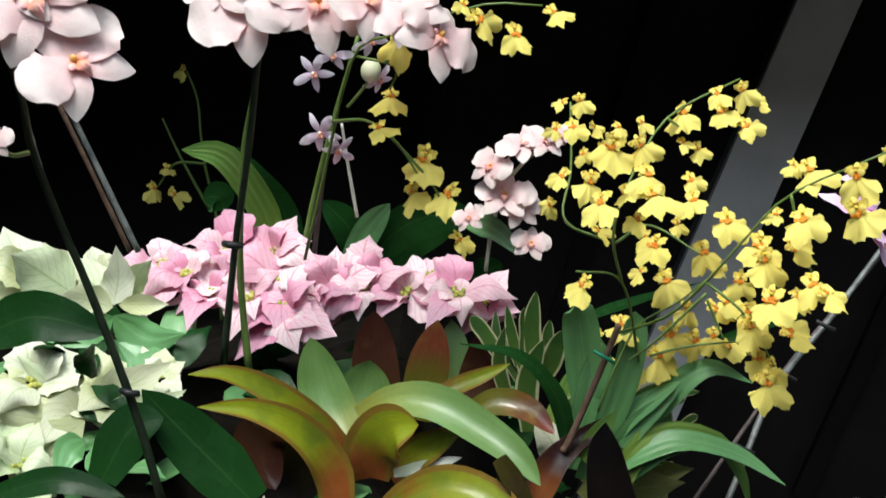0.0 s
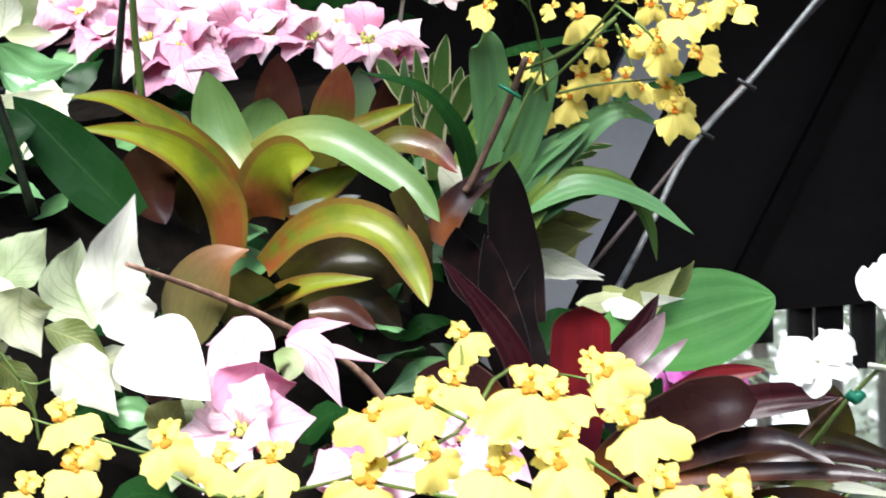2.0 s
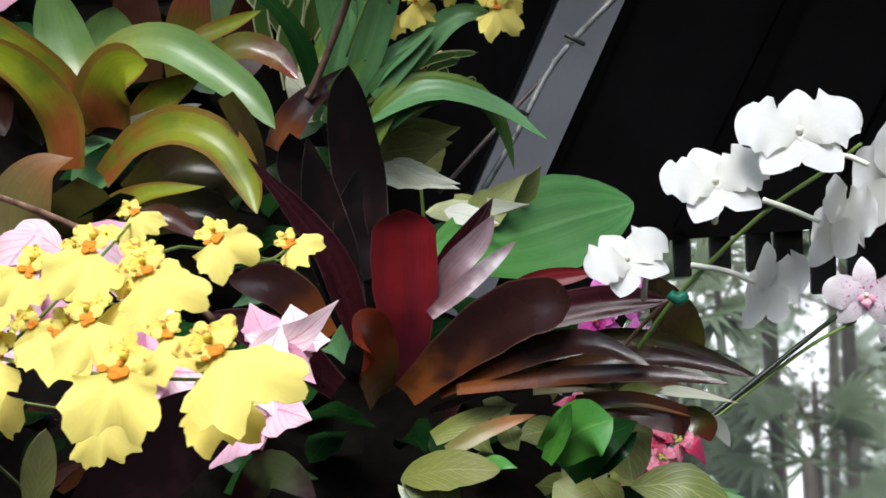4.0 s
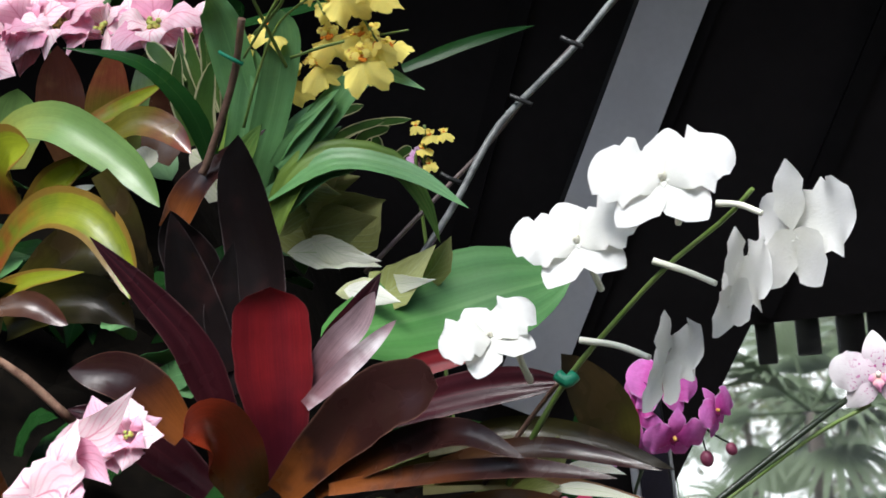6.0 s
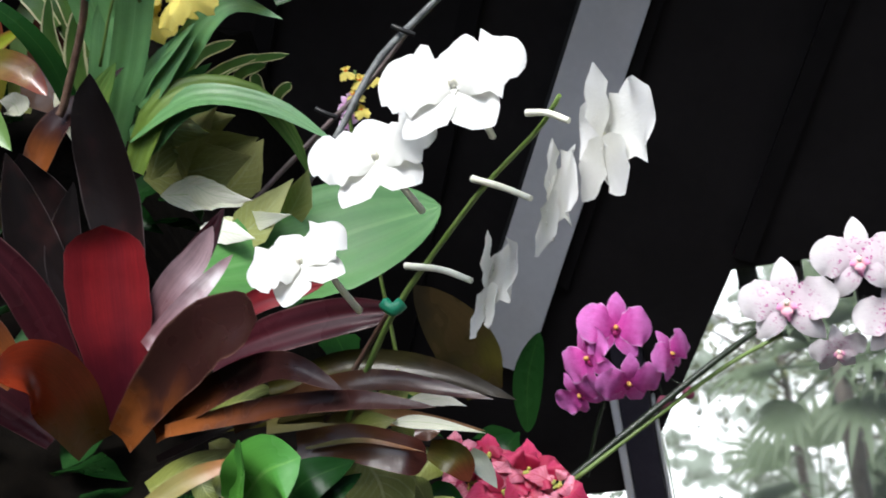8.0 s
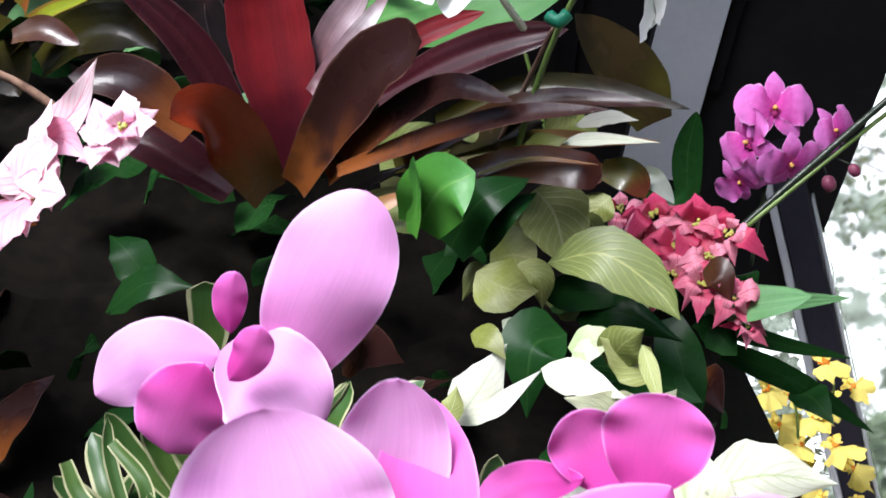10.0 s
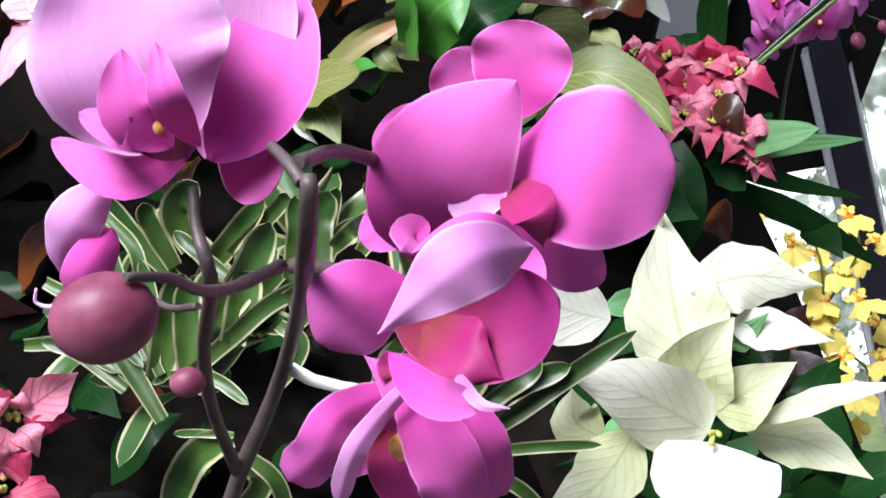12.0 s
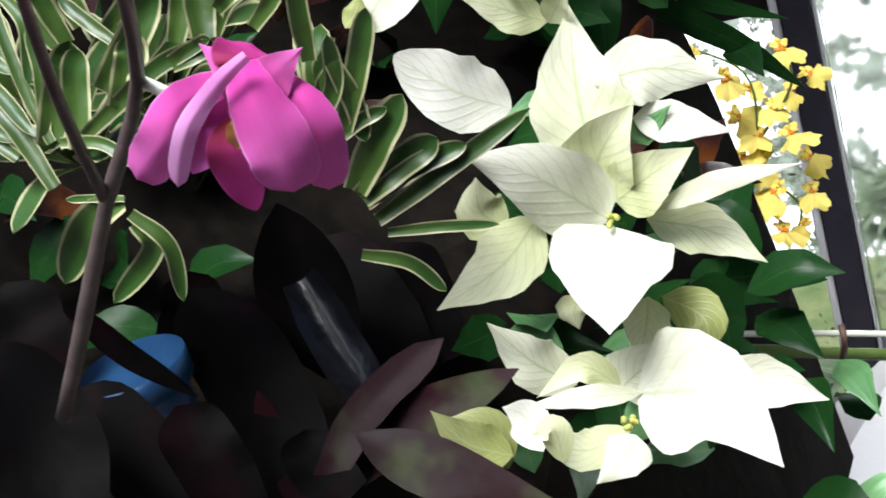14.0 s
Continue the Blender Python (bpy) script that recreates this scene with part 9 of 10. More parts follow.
leaf(mgn, "petal", [(0.713, 0.252, 0.872), (0.725, 0.24, 0.867), (0.736, 0.24, 0.863)], 0.009, MOTH_MAGENTA, (0.42, -0.8, 0.43), shape="petal", nu=20, nv=12, fold=0.3, wave=0.11)
leaf(mgn, "petal", [(0.718, 0.288, 0.872), (0.729, 0.288, 0.873), (0.739, 0.288, 0.868)], 0.017, MOTH_MAGENTA, (0.35, -0.86, 0.36), shape="petal", nu=20, nv=12, fold=0.2, wave=0.11)
leaf(mgn, "lip", [(0.717, 0.264, 0.872), (0.729, 0.252, 0.87), (0.737, 0.252, 0.862)], 0.018, LIP_MAGENTA, (0.39, -0.82, 0.41), shape="bract", nu=20, nv=12, fold=0.4, wave=0.11)
leaf(mgn, "lip_tail", [(0.73, 0.246, 0.867), (0.737, 0.237, 0.865), (0.743, 0.237, 0.863)], 0.003, MOTH_BLUSH, (0.38, -0.81, 0.45), shape="sword", nu=20, nv=12, wave=0.11)
leaf(mgn, "petal", [(0.648, 0.38, 0.786), (0.645, 0.377, 0.801), (0.633, 0.38, 0.815)], 0.019, MOTH_MAGENTA, (0.47, -0.84, 0.25), shape="bract", nu=20, nv=12, fold=-0.1, wave=0.14)
leaf(mgn, "petal", [(0.642, 0.383, 0.787), (0.656, 0.38, 0.798), (0.668, 0.386, 0.804)], 0.018, MOTH_MAGENTA, (0.45, -0.85, 0.26), shape="bract", nu=20, nv=12, fold=-0.12, wave=0.14)
leaf(mgn, "petal", [(0.648, 0.38, 0.804), (0.649, 0.38, 0.807), (0.649, 0.386, 0.809)], 0.025, DEEP_MAGENTA, (0.46, -0.85, 0.24), shape="oval", nu=20, nv=12, fold=0.1, wave=0.14)
leaf(mgn, "petal", [(0.639, 0.38, 0.8), (0.619, 0.377, 0.796), (0.605, 0.374, 0.783), (0.585, 0.38, 0.77)], 0.019, MOTH_MAGENTA, (0.54, -0.8, 0.28), shape="torn", nu=20, nv=12, fold=-0.25, wave=0.14)
leaf(mgn, "petal", [(0.658, 0.365, 0.811), (0.648, 0.359, 0.806), (0.635, 0.353, 0.796), (0.626, 0.353, 0.785), (0.618, 0.356, 0.773)], 0.008, MOTH_BLUSH, (0.51, -0.81, 0.27), shape="torn", nu=20, nv=12, fold=-0.3, wave=0.14)
leaf(mgn, "petal", [(0.634, 0.386, 0.793), (0.623, 0.38, 0.781), (0.609, 0.38, 0.768)], 0.015, MOTH_MAGENTA, (0.5, -0.82, 0.29), shape="oval", nu=20, nv=12, fold=0.25, wave=0.14)
leaf(mgn, "petal", [(0.649, 0.374, 0.806), (0.655, 0.365, 0.793), (0.659, 0.362, 0.776), (0.656, 0.365, 0.76)], 0.024, MOTH_MAGENTA, (0.45, -0.83, 0.32), shape="torn", nu=20, nv=12, fold=-0.3, wave=0.14)
leaf(mgn, "petal", [(0.653, 0.386, 0.795), (0.665, 0.38, 0.784), (0.665, 0.38, 0.769), (0.658, 0.386, 0.75)], 0.017, MOTH_MAGENTA, (0.43, -0.84, 0.33), shape="torn", nu=20, nv=12, fold=-0.2, wave=0.14)
leaf(mgn, "petal", [(0.625, 0.398, 0.784), (0.623, 0.398, 0.77), (0.617, 0.398, 0.76)], 0.025, DEEP_MAGENTA, (0.48, -0.82, 0.3), shape="oval", nu=20, nv=12, fold=0.3, wave=0.14)
leaf(mgn, "lip", [(0.633, 0.38, 0.786), (0.633, 0.374, 0.773), (0.629, 0.38, 0.749)], 0.020, DEEP_MAGENTA, (0.49, -0.82, 0.31), shape="oval", nu=20, nv=12, fold=0.35, wave=0.11)
leaf(mgn, "lip_lobe", [(0.643, 0.375, 0.786), (0.64, 0.372, 0.782), (0.635, 0.375, 0.776)], 0.011, COLUMN_YELLOW, (0.48, -0.83, 0.3), shape="oval", nu=20, nv=12, fold=0.3, wave=0.11)
stem(mgn, "stalk", [(0.704, 0.258, 0.917), (0.692, 0.3, 0.907), (0.683, 0.34, 0.891)], 0.0018, 0.0021, STEM_MAUVE)
stem(mgn, "stalk", [(0.65, 0.33, 0.869), (0.675, 0.31, 0.872), (0.702, 0.28, 0.875)], 0.0025, 0.0016, STEM_MAUVE)
stem(mgn, "stalk", [(0.568, 0.43, 0.793), (0.577, 0.425, 0.791), (0.586, 0.42, 0.789), (0.615, 0.4, 0.792)], 0.0030, 0.0023, STEM_PALE)
bud(mgn, (0.688, 0.2, 0.911), 0.020, (0.85, 0.38, -0.06), BUD_MAGENTA)
bud(mgn, (0.65, 0.264, 0.867), 0.009, (0.93, 0.39, -0.13), BUD_MAGENTA)
leaf(mgn, "petal", [(0.622, 0.3, 0.912), (0.613, 0.292, 0.905), (0.596, 0.3, 0.891)], 0.015, MOTH_BLUSH, (0.63, -0.75, 0.2), shape="oval", nu=20, nv=12, fold=-0.4, wave=0.16, twist=20)
leaf(mgn, "petal", [(0.62, 0.298, 0.9), (0.614, 0.289, 0.893), (0.597, 0.298, 0.882)], 0.013, MOTH_MAGENTA, (0.63, -0.74, 0.24), shape="oval", nu=20, nv=12, fold=-0.4, wave=0.16)
leaf(mgn, "petal", [(0.621, 0.302, 0.91), (0.61, 0.3, 0.909), (0.601, 0.304, 0.904)], 0.008, MOTH_MAGENTA, (0.63, -0.75, 0.21), shape="sepal", nu=20, nv=12, fold=-0.3, wave=0.16)
stem(mgn, "lip_tail", [(0.603, 0.29, 0.887), (0.597, 0.29, 0.884), (0.592, 0.29, 0.886), (0.594, 0.29, 0.89)], 0.0008, 0.0004, MOTH_BLUSH)

pre = thing("pink_poinsettia", "coral pink poinsettia beside the variegated bromeliad", "poinsettia", (0.387, 0.45, 0.748))
bract_head(pre, (0.351, 0.5, 0.754), (0.88, -0.39, 0.27), 0.033, 9, RED_BRACT, 237)
bract_head(pre, (0.376, 0.45, 0.743), (0.88, -0.36, 0.3), 0.031, 9, RED_BRACT, 238)

# most leaves here carry the hollow's shade in their near-black colour
dke = thing("bromeliad", "bromeliad with mottled dark red leaves, others coloured near black for deep shade", "bromeliad", (0.371, 0.7, 0.361))
leaf(dke, "leaf", [(0.342, 0.86, 0.553), (0.372, 0.8, 0.475), (0.414, 0.76, 0.413)], 0.082, SHADED_LEAF, (0.39, -0.62, 0.68), shape="bract")
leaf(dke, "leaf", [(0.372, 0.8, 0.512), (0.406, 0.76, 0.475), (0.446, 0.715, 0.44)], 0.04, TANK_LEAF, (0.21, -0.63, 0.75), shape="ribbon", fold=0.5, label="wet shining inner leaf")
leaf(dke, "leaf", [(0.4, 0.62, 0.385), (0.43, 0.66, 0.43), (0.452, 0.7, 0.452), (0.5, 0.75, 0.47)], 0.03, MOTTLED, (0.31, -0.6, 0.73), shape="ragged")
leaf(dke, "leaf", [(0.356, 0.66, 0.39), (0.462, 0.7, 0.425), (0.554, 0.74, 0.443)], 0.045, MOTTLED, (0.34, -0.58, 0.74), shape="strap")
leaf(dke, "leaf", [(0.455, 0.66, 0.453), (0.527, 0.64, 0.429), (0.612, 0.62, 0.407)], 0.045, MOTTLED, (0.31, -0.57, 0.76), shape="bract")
leaf(dke, "leaf", [(0.387, 0.66, 0.382), (0.365, 0.7, 0.432), (0.334, 0.74, 0.476), (0.268, 0.8, 0.517)], 0.077, SHADED_LEAF, (0.43, -0.59, 0.69), shape="ribbon")
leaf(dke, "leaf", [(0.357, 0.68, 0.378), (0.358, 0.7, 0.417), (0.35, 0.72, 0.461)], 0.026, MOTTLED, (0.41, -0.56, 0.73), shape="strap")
leaf(dke, "leaf", [(0.354, 0.58, 0.447), (0.306, 0.62, 0.483), (0.242, 0.66, 0.516)], 0.060, SHADED_LEAF, (0.48, -0.53, 0.7), shape="ribbon")
leaf(dke, "leaf", [(0.358, 0.48, 0.531), (0.33, 0.52, 0.57), (0.254, 0.58, 0.602)], 0.076, SHADED_LEAF, (0.53, -0.51, 0.68), shape="ribbon")
leaf(dke, "leaf", [(0.402, 0.58, 0.444), (0.379, 0.6, 0.487), (0.355, 0.62, 0.517)], 0.049, SHADED_LEAF, (0.44, -0.54, 0.72), shape="ribbon")
leaf(dke, "leaf", [(0.171, 0.92, 0.402), (0.125, 0.94, 0.467), (0.011, 0.96, 0.499)], 0.115, SHADED_LEAF, (0.48, -0.6, 0.64), shape="ribbon")
leaf(dke, "leaf", [(0.291, 0.64, 0.595), (0.318, 0.64, 0.552), (0.36, 0.64, 0.511)], 0.018, SHADED_LEAF, (0.49, -0.57, 0.66), shape="strap")
leaf(dke, "leaf", [(0.411, 0.84, 0.388), (0.36, 0.9, 0.426), (0.306, 0.96, 0.471)], 0.085, SHADED_LEAF, (0.36, -0.63, 0.68), shape="ribbon")
leaf(dke, "leaf", [(0.435, 0.86, 0.383), (0.406, 0.92, 0.419), (0.372, 0.98, 0.444)], 0.065, SHADED_LEAF, (0.33, -0.65, 0.69), shape="ribbon")
leaf(dke, "leaf", [(0.444, 0.64, 0.415), (0.416, 0.66, 0.432), (0.404, 0.68, 0.448)], 0.044, SHADED_LEAF, (0.39, -0.56, 0.74), shape="ribbon")
leaf(dke, "leaf", [(0.236, 0.78, 0.461), (0.261, 0.8, 0.49), (0.26, 0.82, 0.523)], 0.052, SHADED_LEAF, (0.46, -0.6, 0.66), shape="ribbon")
leaf(dke, "leaf", [(0.209, 0.64, 0.528), (0.22, 0.66, 0.563), (0.191, 0.7, 0.592)], 0.066, SHADED_LEAF, (0.54, -0.55, 0.64), shape="ribbon")
leaf(pwe, "bract", [(0.539, 0.7, 0.385), (0.532, 0.7, 0.421), (0.506, 0.7, 0.433)], 0.036, PALE_LEAF, (0.37, -0.76, 0.53), shape="bract")
leaf(pwe, "bract", [(0.573, 0.69, 0.405), (0.564, 0.7, 0.427), (0.55, 0.7, 0.438)], 0.032, WHITE_BRACT, (0.34, -0.78, 0.53), shape="bract")
leaf(pwe, "bract", [(0.59, 0.68, 0.401), (0.59, 0.68, 0.43), (0.573, 0.68, 0.427)], 0.023, CREAM_BRACT, (0.32, -0.78, 0.54), shape="bract")
rosette(vbr, (0.343, 0.66, 0.687), (0.1, -0.45, 0.85), 10, 0.089, 0.019, VARIEGATED, 3, shape="ribbon")
rosette(vbr, (0.371, 0.72, 0.69), (0.1, -0.45, 0.85), 10, 0.089, 0.019, VARIEGATED, 5, shape="ribbon")
rosette(vbr, (0.395, 0.78, 0.715), (0.1, -0.45, 0.85), 9, 0.088, 0.02, VARIEGATED, 8, shape="ribbon")
rosette(vbr, (0.286, 0.7, 0.717), (0.1, -0.45, 0.85), 8, 0.086, 0.018, VARIEGATED, 11, shape="ribbon")
rosette(vbr, (0.42, 0.84, 0.624), (0.1, -0.45, 0.85), 8, 0.082, 0.02, VARIEGATED, 17, shape="ribbon")

rail = thing("cane_rail", "horizontal bamboo cane tied to a green stake by the window", "cane", (0.664, 1.35, 0.044))
stem(rail, "cane", [(0.58, 1.3, 0.11), (0.67, 1.34, 0.074), (0.79, 1.4, 0.018)], 0.0040, 0.0041, STEM_PALE, label='pale bamboo cane')
stem(rail, "stake", [(0.569, 1.33, 0.071), (0.66, 1.37, 0.028), (0.784, 1.43, -0.032)], 0.0075, 0.0077, STEM_GREEN, label='green plastic stake')
stem(rail, "tie", [(0.704, 1.33, 0.088), (0.705, 1.32, 0.07), (0.695, 1.34, 0.031)], 0.0040, 0.0040, STEM_BROWN, label='brown cord tie')
ledge = slab("window_ledge", [(0.592, 1.5, -0.318), (0.551, 2.2, -0.625), (0.74, 2.3, -0.51), (0.735, 1.6, -0.411)], (0, 0, -1), 0.03, WHITE_PAINT)
tagged(ledge, "white painted window ledge", "ledge", kind="structure")


def scatter(parent, n, lo, hi, drop, size, mats, seed, shape="bract"):
    """Leaves scattered over a stretch of the bed, under the named plants."""
    r = random.Random(seed)
    for k in range(n):
        x, y = r.uniform(lo[0], hi[0]), r.uniform(lo[1], hi[1])
        z = 0.62 + 0.42 * y - 0.74 * x - 6.0 * max(0.0, x - 0.5) ** 2 - r.uniform(*drop)
        z = min(z, 1.26 + 0.04 * math.sin(9 * x))
        a, e = r.uniform(0, 6.28), r.uniform(-0.5, 0.7)
        d = Vector((math.cos(a) * math.cos(e), math.sin(a) * math.cos(e), math.sin(e)))
        ln = r.uniform(*size)
        p0 = Vector((x, y, z))
        leaf(parent, "leaf", [p0, p0 + d * ln * 0.5 + Vector((0, 0, 0.18 * ln)), p0 + d * ln], ln * r.uniform(0.45, 0.62), r.choice(mats), (r.uniform(-0.5, 0.5), -0.5 + r.uniform(-0.4, 0.4), 0.8), shape=shape, wave=0.1, teeth=0.05, twist=r.uniform(-40, 40), nu=8, nv=4)



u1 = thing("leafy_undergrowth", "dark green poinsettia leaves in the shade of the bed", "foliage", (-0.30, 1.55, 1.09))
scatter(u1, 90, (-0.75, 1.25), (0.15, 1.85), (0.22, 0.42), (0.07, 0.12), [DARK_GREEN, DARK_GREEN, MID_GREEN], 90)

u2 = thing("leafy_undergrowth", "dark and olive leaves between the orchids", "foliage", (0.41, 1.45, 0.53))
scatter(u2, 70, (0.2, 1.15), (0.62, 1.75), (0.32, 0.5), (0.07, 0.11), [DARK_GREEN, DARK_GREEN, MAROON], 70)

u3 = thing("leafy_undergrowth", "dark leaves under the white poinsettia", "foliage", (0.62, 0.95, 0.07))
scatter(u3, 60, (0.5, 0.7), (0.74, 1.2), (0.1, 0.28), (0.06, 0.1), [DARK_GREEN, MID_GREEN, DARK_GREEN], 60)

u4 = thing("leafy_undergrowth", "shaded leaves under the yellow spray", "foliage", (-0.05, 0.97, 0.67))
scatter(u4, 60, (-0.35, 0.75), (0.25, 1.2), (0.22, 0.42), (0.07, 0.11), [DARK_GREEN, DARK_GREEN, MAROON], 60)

pot = thing("flower_pot", "blue plastic flower pot half hidden by dark leaves", "pot", (0.267, 0.700, 0.386))
bm = bmesh.new()
tube(bm, [(0, 0, 0), (0, 0, 0.09), (0, 0, 0.105)], 0.03, 0.04, n=8, sides=24)
part("body", bm, BLUE_POT, pot)
bm = bmesh.new()
tube(bm, [(0, 0, 0.102), (0, 0, 0.122)], 0.043, 0.043, n=2, sides=24)
part("rim", bm, BLUE_POT, pot)


ofl = thing("dancing_lady_orchid", "few small yellow and lilac orchids in the shade by the rafter", "orchid", (0.193, 2.3, 0.892))
stem(ofl, "stem", [(0.193, 2.3, -0.555), (0.193, 2.3, 0.892), (0.215, 2.3, 1.022), (0.224, 2.3, 1.087)], 0.004, 0.003, STEM_GREEN)
flower(ofl, (0.208, 2.3, 1.09), (0.31, -0.89, 0.34), "dancing", 0.034, 0, 239)
flower(ofl, (0.231, 2.3, 1.071), (0.3, -0.89, 0.34), "dancing", 0.040, 0, 240)
flower(ofl, (0.257, 2.3, 1.071), (0.29, -0.89, 0.34), "dancing", 0.034, 0, 241)
flower(ofl, (0.215, 2.3, 1.048), (0.31, -0.88, 0.35), "dancing", 0.036, 0, 242)
flower(ofl, (0.222, 2.3, 1.019), (0.31, -0.88, 0.36), "dancing", 0.034, 0, 243)
flower(ofl, (0.198, 2.31, 1.029), (0.01, -0.97, 0.23), "lilac", 0.044, 40, 244)
flower(ofl, (0.19, 2.31, 1), (0.01, -0.97, 0.24), "lilac", 0.036, 40, 245)
stem(onc, "tie", [(0.18, 1.405, 1.265), (0.191, 1.4, 1.258), (0.204, 1.405, 1.248)], 0.0024, 0.0024, TIE_GREEN, n=5, label='teal plastic tie')
leaf(pal, "leaf", [(0.155, 1.57, 1.044), (0.21, 1.57, 1.078), (0.276, 1.56, 1.09)], 0.070, PALE_LEAF, (0.39, -0.92, 0.08), shape="bract", teeth=0.08, wave=0.12)
leaf(pal, "leaf", [(0.146, 1.55, 1.035), (0.226, 1.54, 1.035), (0.297, 1.53, 1.042)], 0.076, PALE_LEAF, (0.39, -0.92, 0.11), shape="bract", teeth=0.08, wave=0.12)
leaf(pal, "leaf", [(0.186, 1.5, 1.017), (0.247, 1.49, 1.01), (0.304, 1.48, 0.989)], 0.040, CREAM_BRACT, (0.39, -0.91, 0.13), shape="bract", teeth=0.08, wave=0.12)
leaf(pal, "leaf", [(0.298, 1.44, 0.992), (0.326, 1.42, 0.966), (0.353, 1.4, 0.935)], 0.038, PALE_LEAF, (0.35, -0.92, 0.17), shape="bract", teeth=0.08, wave=0.12)
leaf(pal, "leaf", [(0.26, 1.42, 0.976), (0.305, 1.41, 0.978), (0.363, 1.4, 0.982)], 0.028, CREAM_BRACT, (0.37, -0.92, 0.16), shape="bract", teeth=0.08, wave=0.12)
leaf(pal, "leaf", [(0.023, 1.52, 1.139), (0.019, 1.52, 1.154), (0.007, 1.51, 1.161)], 0.035, WHITE_BRACT, (0.5, -0.87, 0.03), shape="bract", teeth=0.08, wave=0.12)
leaf(pal, "leaf", [(0.517, 1.2, 0.855), (0.507, 1.2, 0.834), (0.483, 1.19, 0.813)], 0.031, PALE_LEAF, (0.27, -0.91, 0.31), shape="bract", teeth=0.08, wave=0.12)
leaf(pal, "leaf", [(0.516, 1.22, 0.843), (0.55, 1.21, 0.842), (0.579, 1.2, 0.832)], 0.018, WHITE_BRACT, (0.24, -0.92, 0.3), shape="bract", teeth=0.08, wave=0.12)
leaf(pal, "leaf", [(0.516, 1.2, 0.822), (0.551, 1.19, 0.825), (0.578, 1.18, 0.818)], 0.015, WHITE_BRACT, (0.24, -0.92, 0.32), shape="bract", teeth=0.08, wave=0.12)

dsk = thing("bromeliad", "broad dusky purple bromeliad leaves under the yellow spray", "bromeliad", (0.053, 0.78, 0.903))
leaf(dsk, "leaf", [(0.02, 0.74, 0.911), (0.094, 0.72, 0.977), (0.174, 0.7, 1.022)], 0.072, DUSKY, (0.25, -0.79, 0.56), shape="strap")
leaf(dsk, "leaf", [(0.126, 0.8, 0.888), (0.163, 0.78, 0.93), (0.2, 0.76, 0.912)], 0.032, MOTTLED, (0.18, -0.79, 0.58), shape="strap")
leaf(dsk, "leaf", [(-0.017, 0.74, 0.929), (-0.003, 0.73, 0.966), (0.012, 0.72, 1.002)], 0.026, PALE_LEAF, (0.32, -0.77, 0.56), shape="strap")
leaf(ppf, "bract", [(0.108, 1, 0.956), (0.155, 0.99, 0.967), (0.204, 0.98, 1.005)], 0.035, PINK_BRACT, (0.18, -0.93, 0.31), shape="bract", wave=0.1)
leaf(ppf, "bract", [(0.111, 0.98, 0.951), (0.151, 0.97, 0.952), (0.176, 0.96, 0.931)], 0.037, PINK_BRACT, (0.18, -0.93, 0.33), shape="bract", wave=0.1)
leaf(ppf, "bract", [(0.108, 0.95, 0.929), (0.138, 0.94, 0.936), (0.148, 0.93, 0.901)], 0.052, PINK_BRACT, (0.2, -0.92, 0.35), shape="bract", wave=0.1)
leaf(mid, "leaf", [(0.488, 1.302, 0.676), (0.484, 1.292, 0.703), (0.478, 1.282, 0.717)], 0.025, OLIVE, (0.21, -0.75, 0.63), shape="bract", wave=0.12)
leaf(mid, "leaf", [(0.513, 1.329, 0.596), (0.496, 1.319, 0.593), (0.477, 1.309, 0.576)], 0.033, OLIVE, (0.19, -0.72, 0.67), shape="bract", wave=0.12)
leaf(mid, "leaf", [(0.32, 1.418, 0.641), (0.305, 1.408, 0.634), (0.287, 1.398, 0.61)], 0.030, OLIVE, (0.29, -0.72, 0.63), shape="bract", wave=0.12)
leaf(mid, "leaf", [(0.342, 1.432, 0.741), (0.358, 1.422, 0.771), (0.37, 1.412, 0.787)], 0.037, DARK_GREEN, (0.27, -0.77, 0.57), shape="bract", wave=0.12)
leaf(mid, "leaf", [(0.49, 1.408, 0.723), (0.467, 1.398, 0.726), (0.441, 1.388, 0.716)], 0.029, BROM_BROWN, (0.21, -0.77, 0.6), shape="bract", wave=0.12)
leaf(mid, "leaf", [(0.413, 1.37, 0.776), (0.408, 1.36, 0.763), (0.401, 1.35, 0.737)], 0.036, OLIVE, (0.25, -0.77, 0.59), shape="bract", wave=0.12)
leaf(mid, "leaf", [(0.486, 1.398, 0.697), (0.47, 1.388, 0.689), (0.451, 1.378, 0.667)], 0.042, OLIVE, (0.2, -0.76, 0.62), shape="bract", wave=0.12)
leaf(mid, "leaf", [(0.407, 1.337, 0.698), (0.38, 1.327, 0.708), (0.349, 1.317, 0.705)], 0.046, OLIVE, (0.27, -0.74, 0.61), shape="bract", wave=0.12)
leaf(mid, "leaf", [(0.448, 1.421, 0.64), (0.477, 1.411, 0.641), (0.503, 1.401, 0.628)], 0.036, DARK_GREEN, (0.19, -0.75, 0.64), shape="bract", wave=0.12)
leaf(mid, "leaf", [(0.425, 1.429, 0.559), (0.4, 1.419, 0.585), (0.371, 1.409, 0.596)], 0.051, OLIVE, (0.23, -0.72, 0.65), shape="bract", wave=0.12)
leaf(mid, "leaf", [(0.37, 1.328, 0.803), (0.398, 1.318, 0.799), (0.422, 1.308, 0.782)], 0.039, OLIVE, (0.27, -0.77, 0.57), shape="bract", wave=0.12)
leaf(mid, "leaf", [(0.469, 1.395, 0.649), (0.476, 1.385, 0.633), (0.48, 1.375, 0.602)], 0.042, OLIVE, (0.2, -0.74, 0.64), shape="bract", wave=0.12)
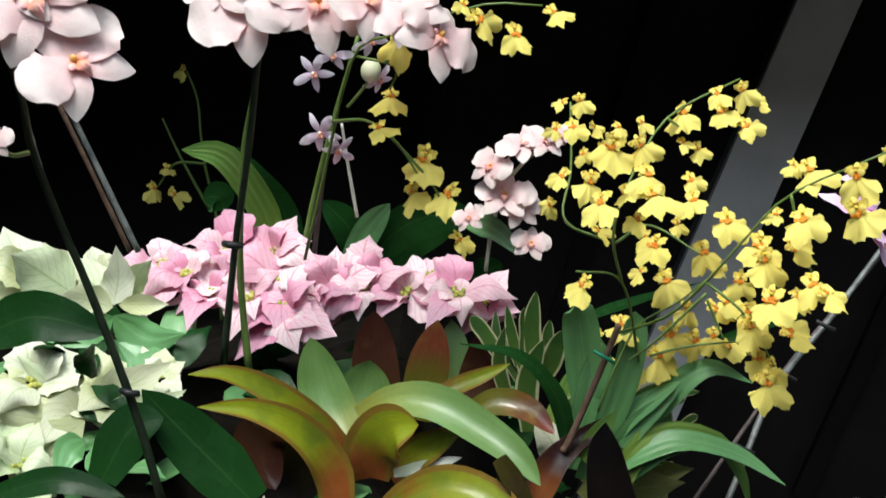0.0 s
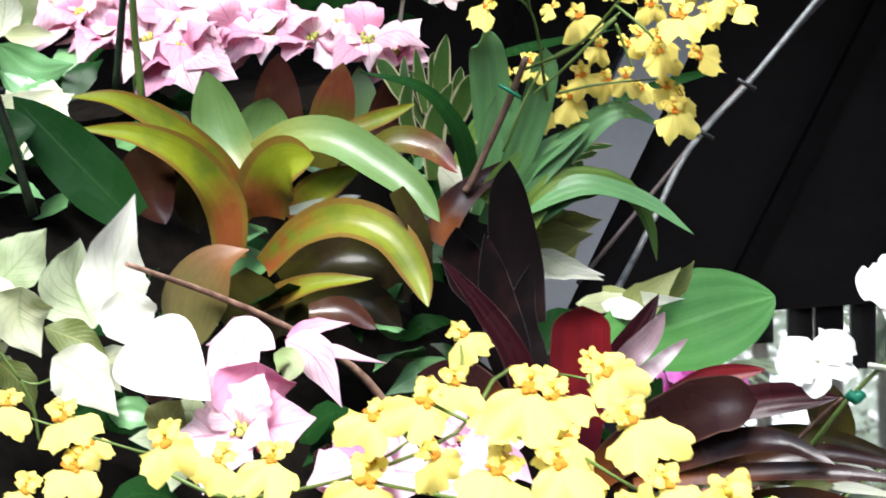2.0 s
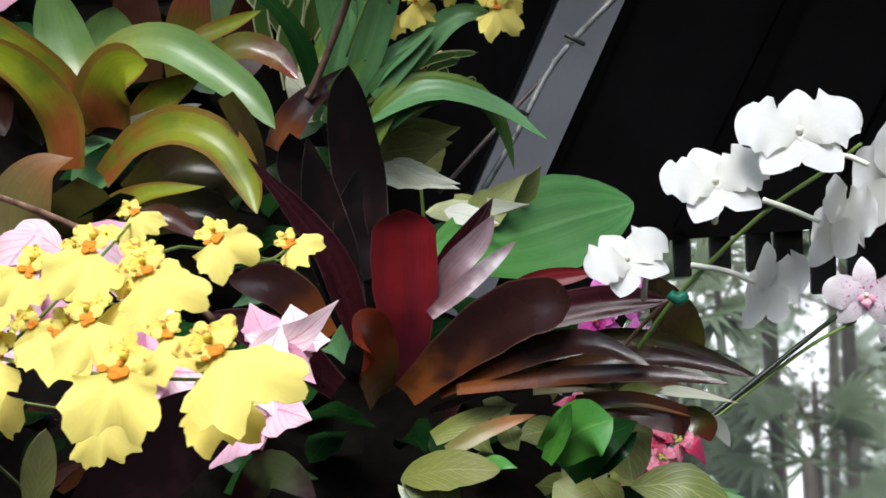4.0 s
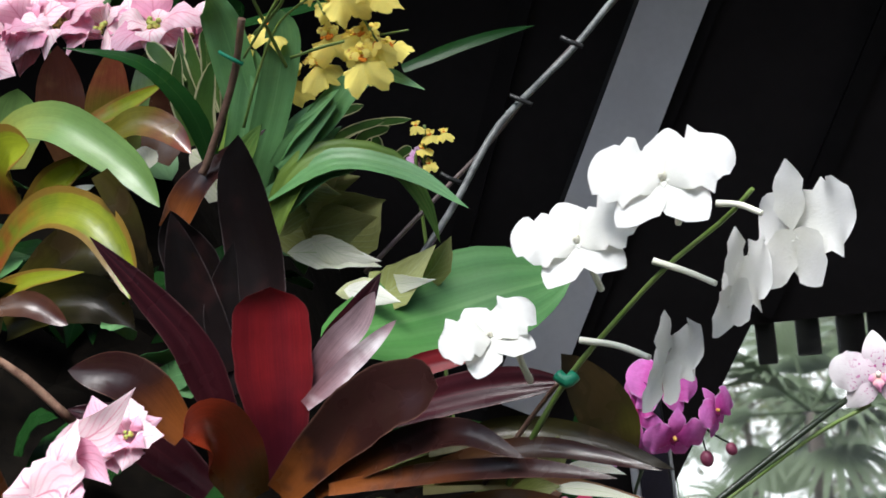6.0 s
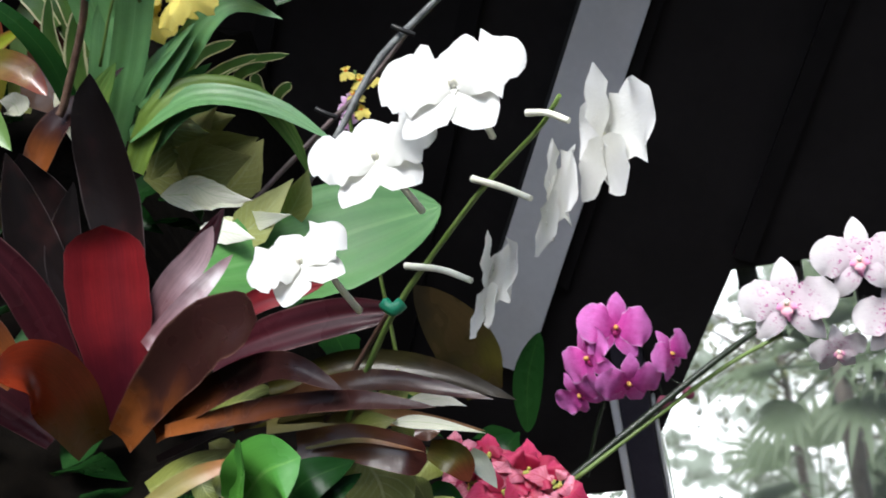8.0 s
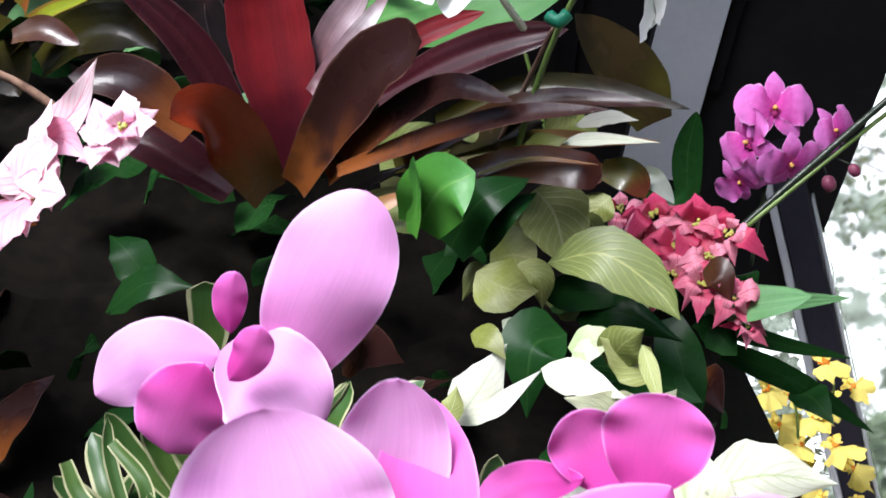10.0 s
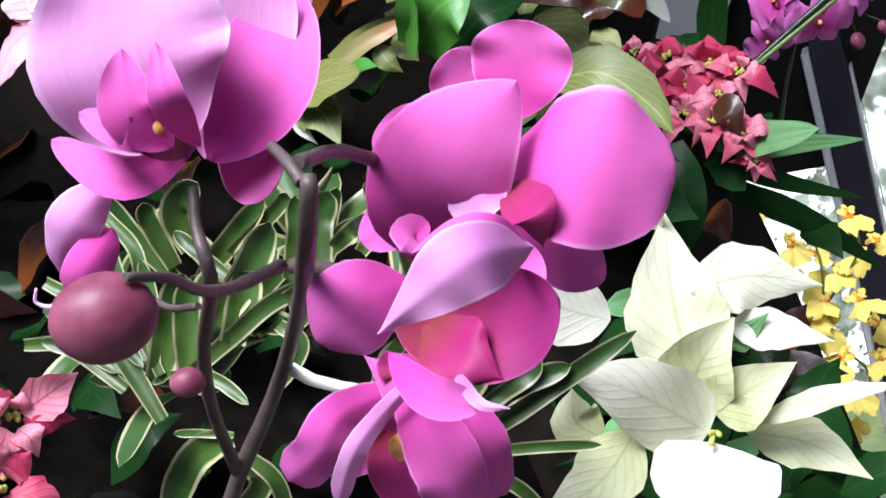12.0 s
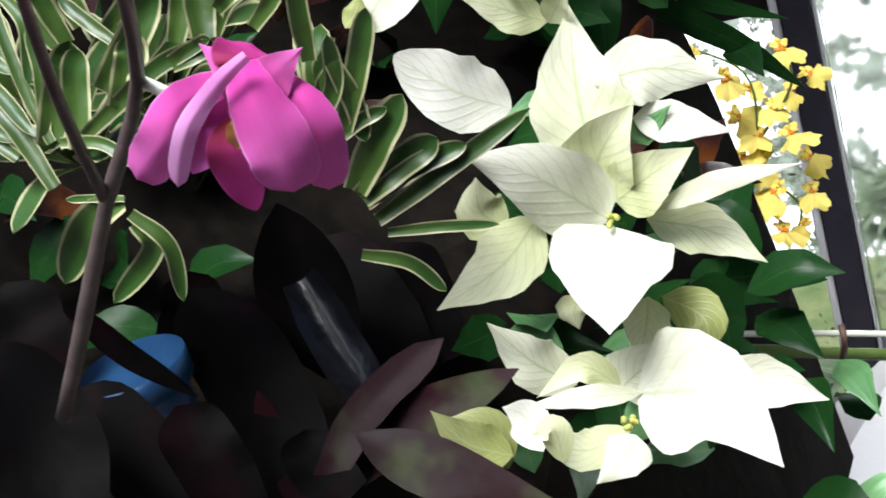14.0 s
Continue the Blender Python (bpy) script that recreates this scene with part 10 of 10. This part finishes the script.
leaf(mid, "leaf", [(0.477, 1.313, 0.738), (0.476, 1.303, 0.765), (0.472, 1.293, 0.779)], 0.024, OLIVE, (0.22, -0.77, 0.59), shape="bract", wave=0.12)
leaf(mid, "leaf", [(0.482, 1.424, 0.753), (0.465, 1.414, 0.78), (0.444, 1.404, 0.792)], 0.031, OLIVE, (0.21, -0.79, 0.57), shape="bract", wave=0.12)
leaf(mid, "leaf", [(0.336, 1.361, 0.732), (0.333, 1.351, 0.723), (0.326, 1.341, 0.701)], 0.026, OLIVE, (0.29, -0.74, 0.6), shape="bract", wave=0.12)
leaf(mid, "leaf", [(0.471, 1.385, 0.634), (0.487, 1.375, 0.623), (0.499, 1.365, 0.596)], 0.042, OLIVE, (0.19, -0.74, 0.65), shape="bract", wave=0.12)
leaf(vrg, "leaf", [(0.086, 1.56, 1.126), (0.092, 1.56, 1.197), (0.12, 1.55, 1.259)], 0.034, VARIEGATED, (0.01, -0.82, 0.57), shape="strap")
leaf(vrg, "leaf", [(0.126, 1.52, 1.147), (0.175, 1.51, 1.198), (0.195, 1.5, 1.229)], 0.023, VARIEGATED, (-0.03, -0.82, 0.58), shape="strap")
leaf(vrg, "leaf", [(0.11, 1.54, 1.128), (0.143, 1.53, 1.175), (0.158, 1.53, 1.22)], 0.038, GREEN, (-0.02, -0.81, 0.58), shape="strap")
leaf(vrg, "leaf", [(0.166, 1.5, 1.085), (0.19, 1.5, 1.161), (0.205, 1.5, 1.22)], 0.045, MID_GREEN, (-0.04, -0.81, 0.59), shape="strap")
leaf(vrg, "leaf", [(0.195, 1.48, 1.087), (0.243, 1.48, 1.13), (0.281, 1.48, 1.142)], 0.037, MID_GREEN, (-0.07, -0.8, 0.6), shape="strap")
leaf(vrg, "leaf", [(0.201, 1.46, 1.076), (0.255, 1.46, 1.118), (0.306, 1.46, 1.114)], 0.044, MID_GREEN, (-0.07, -0.79, 0.61), shape="strap")
leaf(vrg, "leaf", [(0.065, 1.58, 1.156), (0.054, 1.58, 1.221), (0.067, 1.58, 1.275)], 0.022, VARIEGATED, (0.02, -0.83, 0.56), shape="strap")
leaf(vrg, "leaf", [(0.178, 1.5, 1.037), (0.212, 1.5, 1.089), (0.264, 1.5, 1.078)], 0.068, PALE_LEAF, (-0.05, -0.79, 0.61), shape="bract")
leaf(vrg, "leaf", [(0.121, 1.48, 1.093), (0.116, 1.48, 1.132), (0.096, 1.48, 1.157)], 0.045, CREAM_BRACT, (-0, -0.8, 0.6), shape="strap")
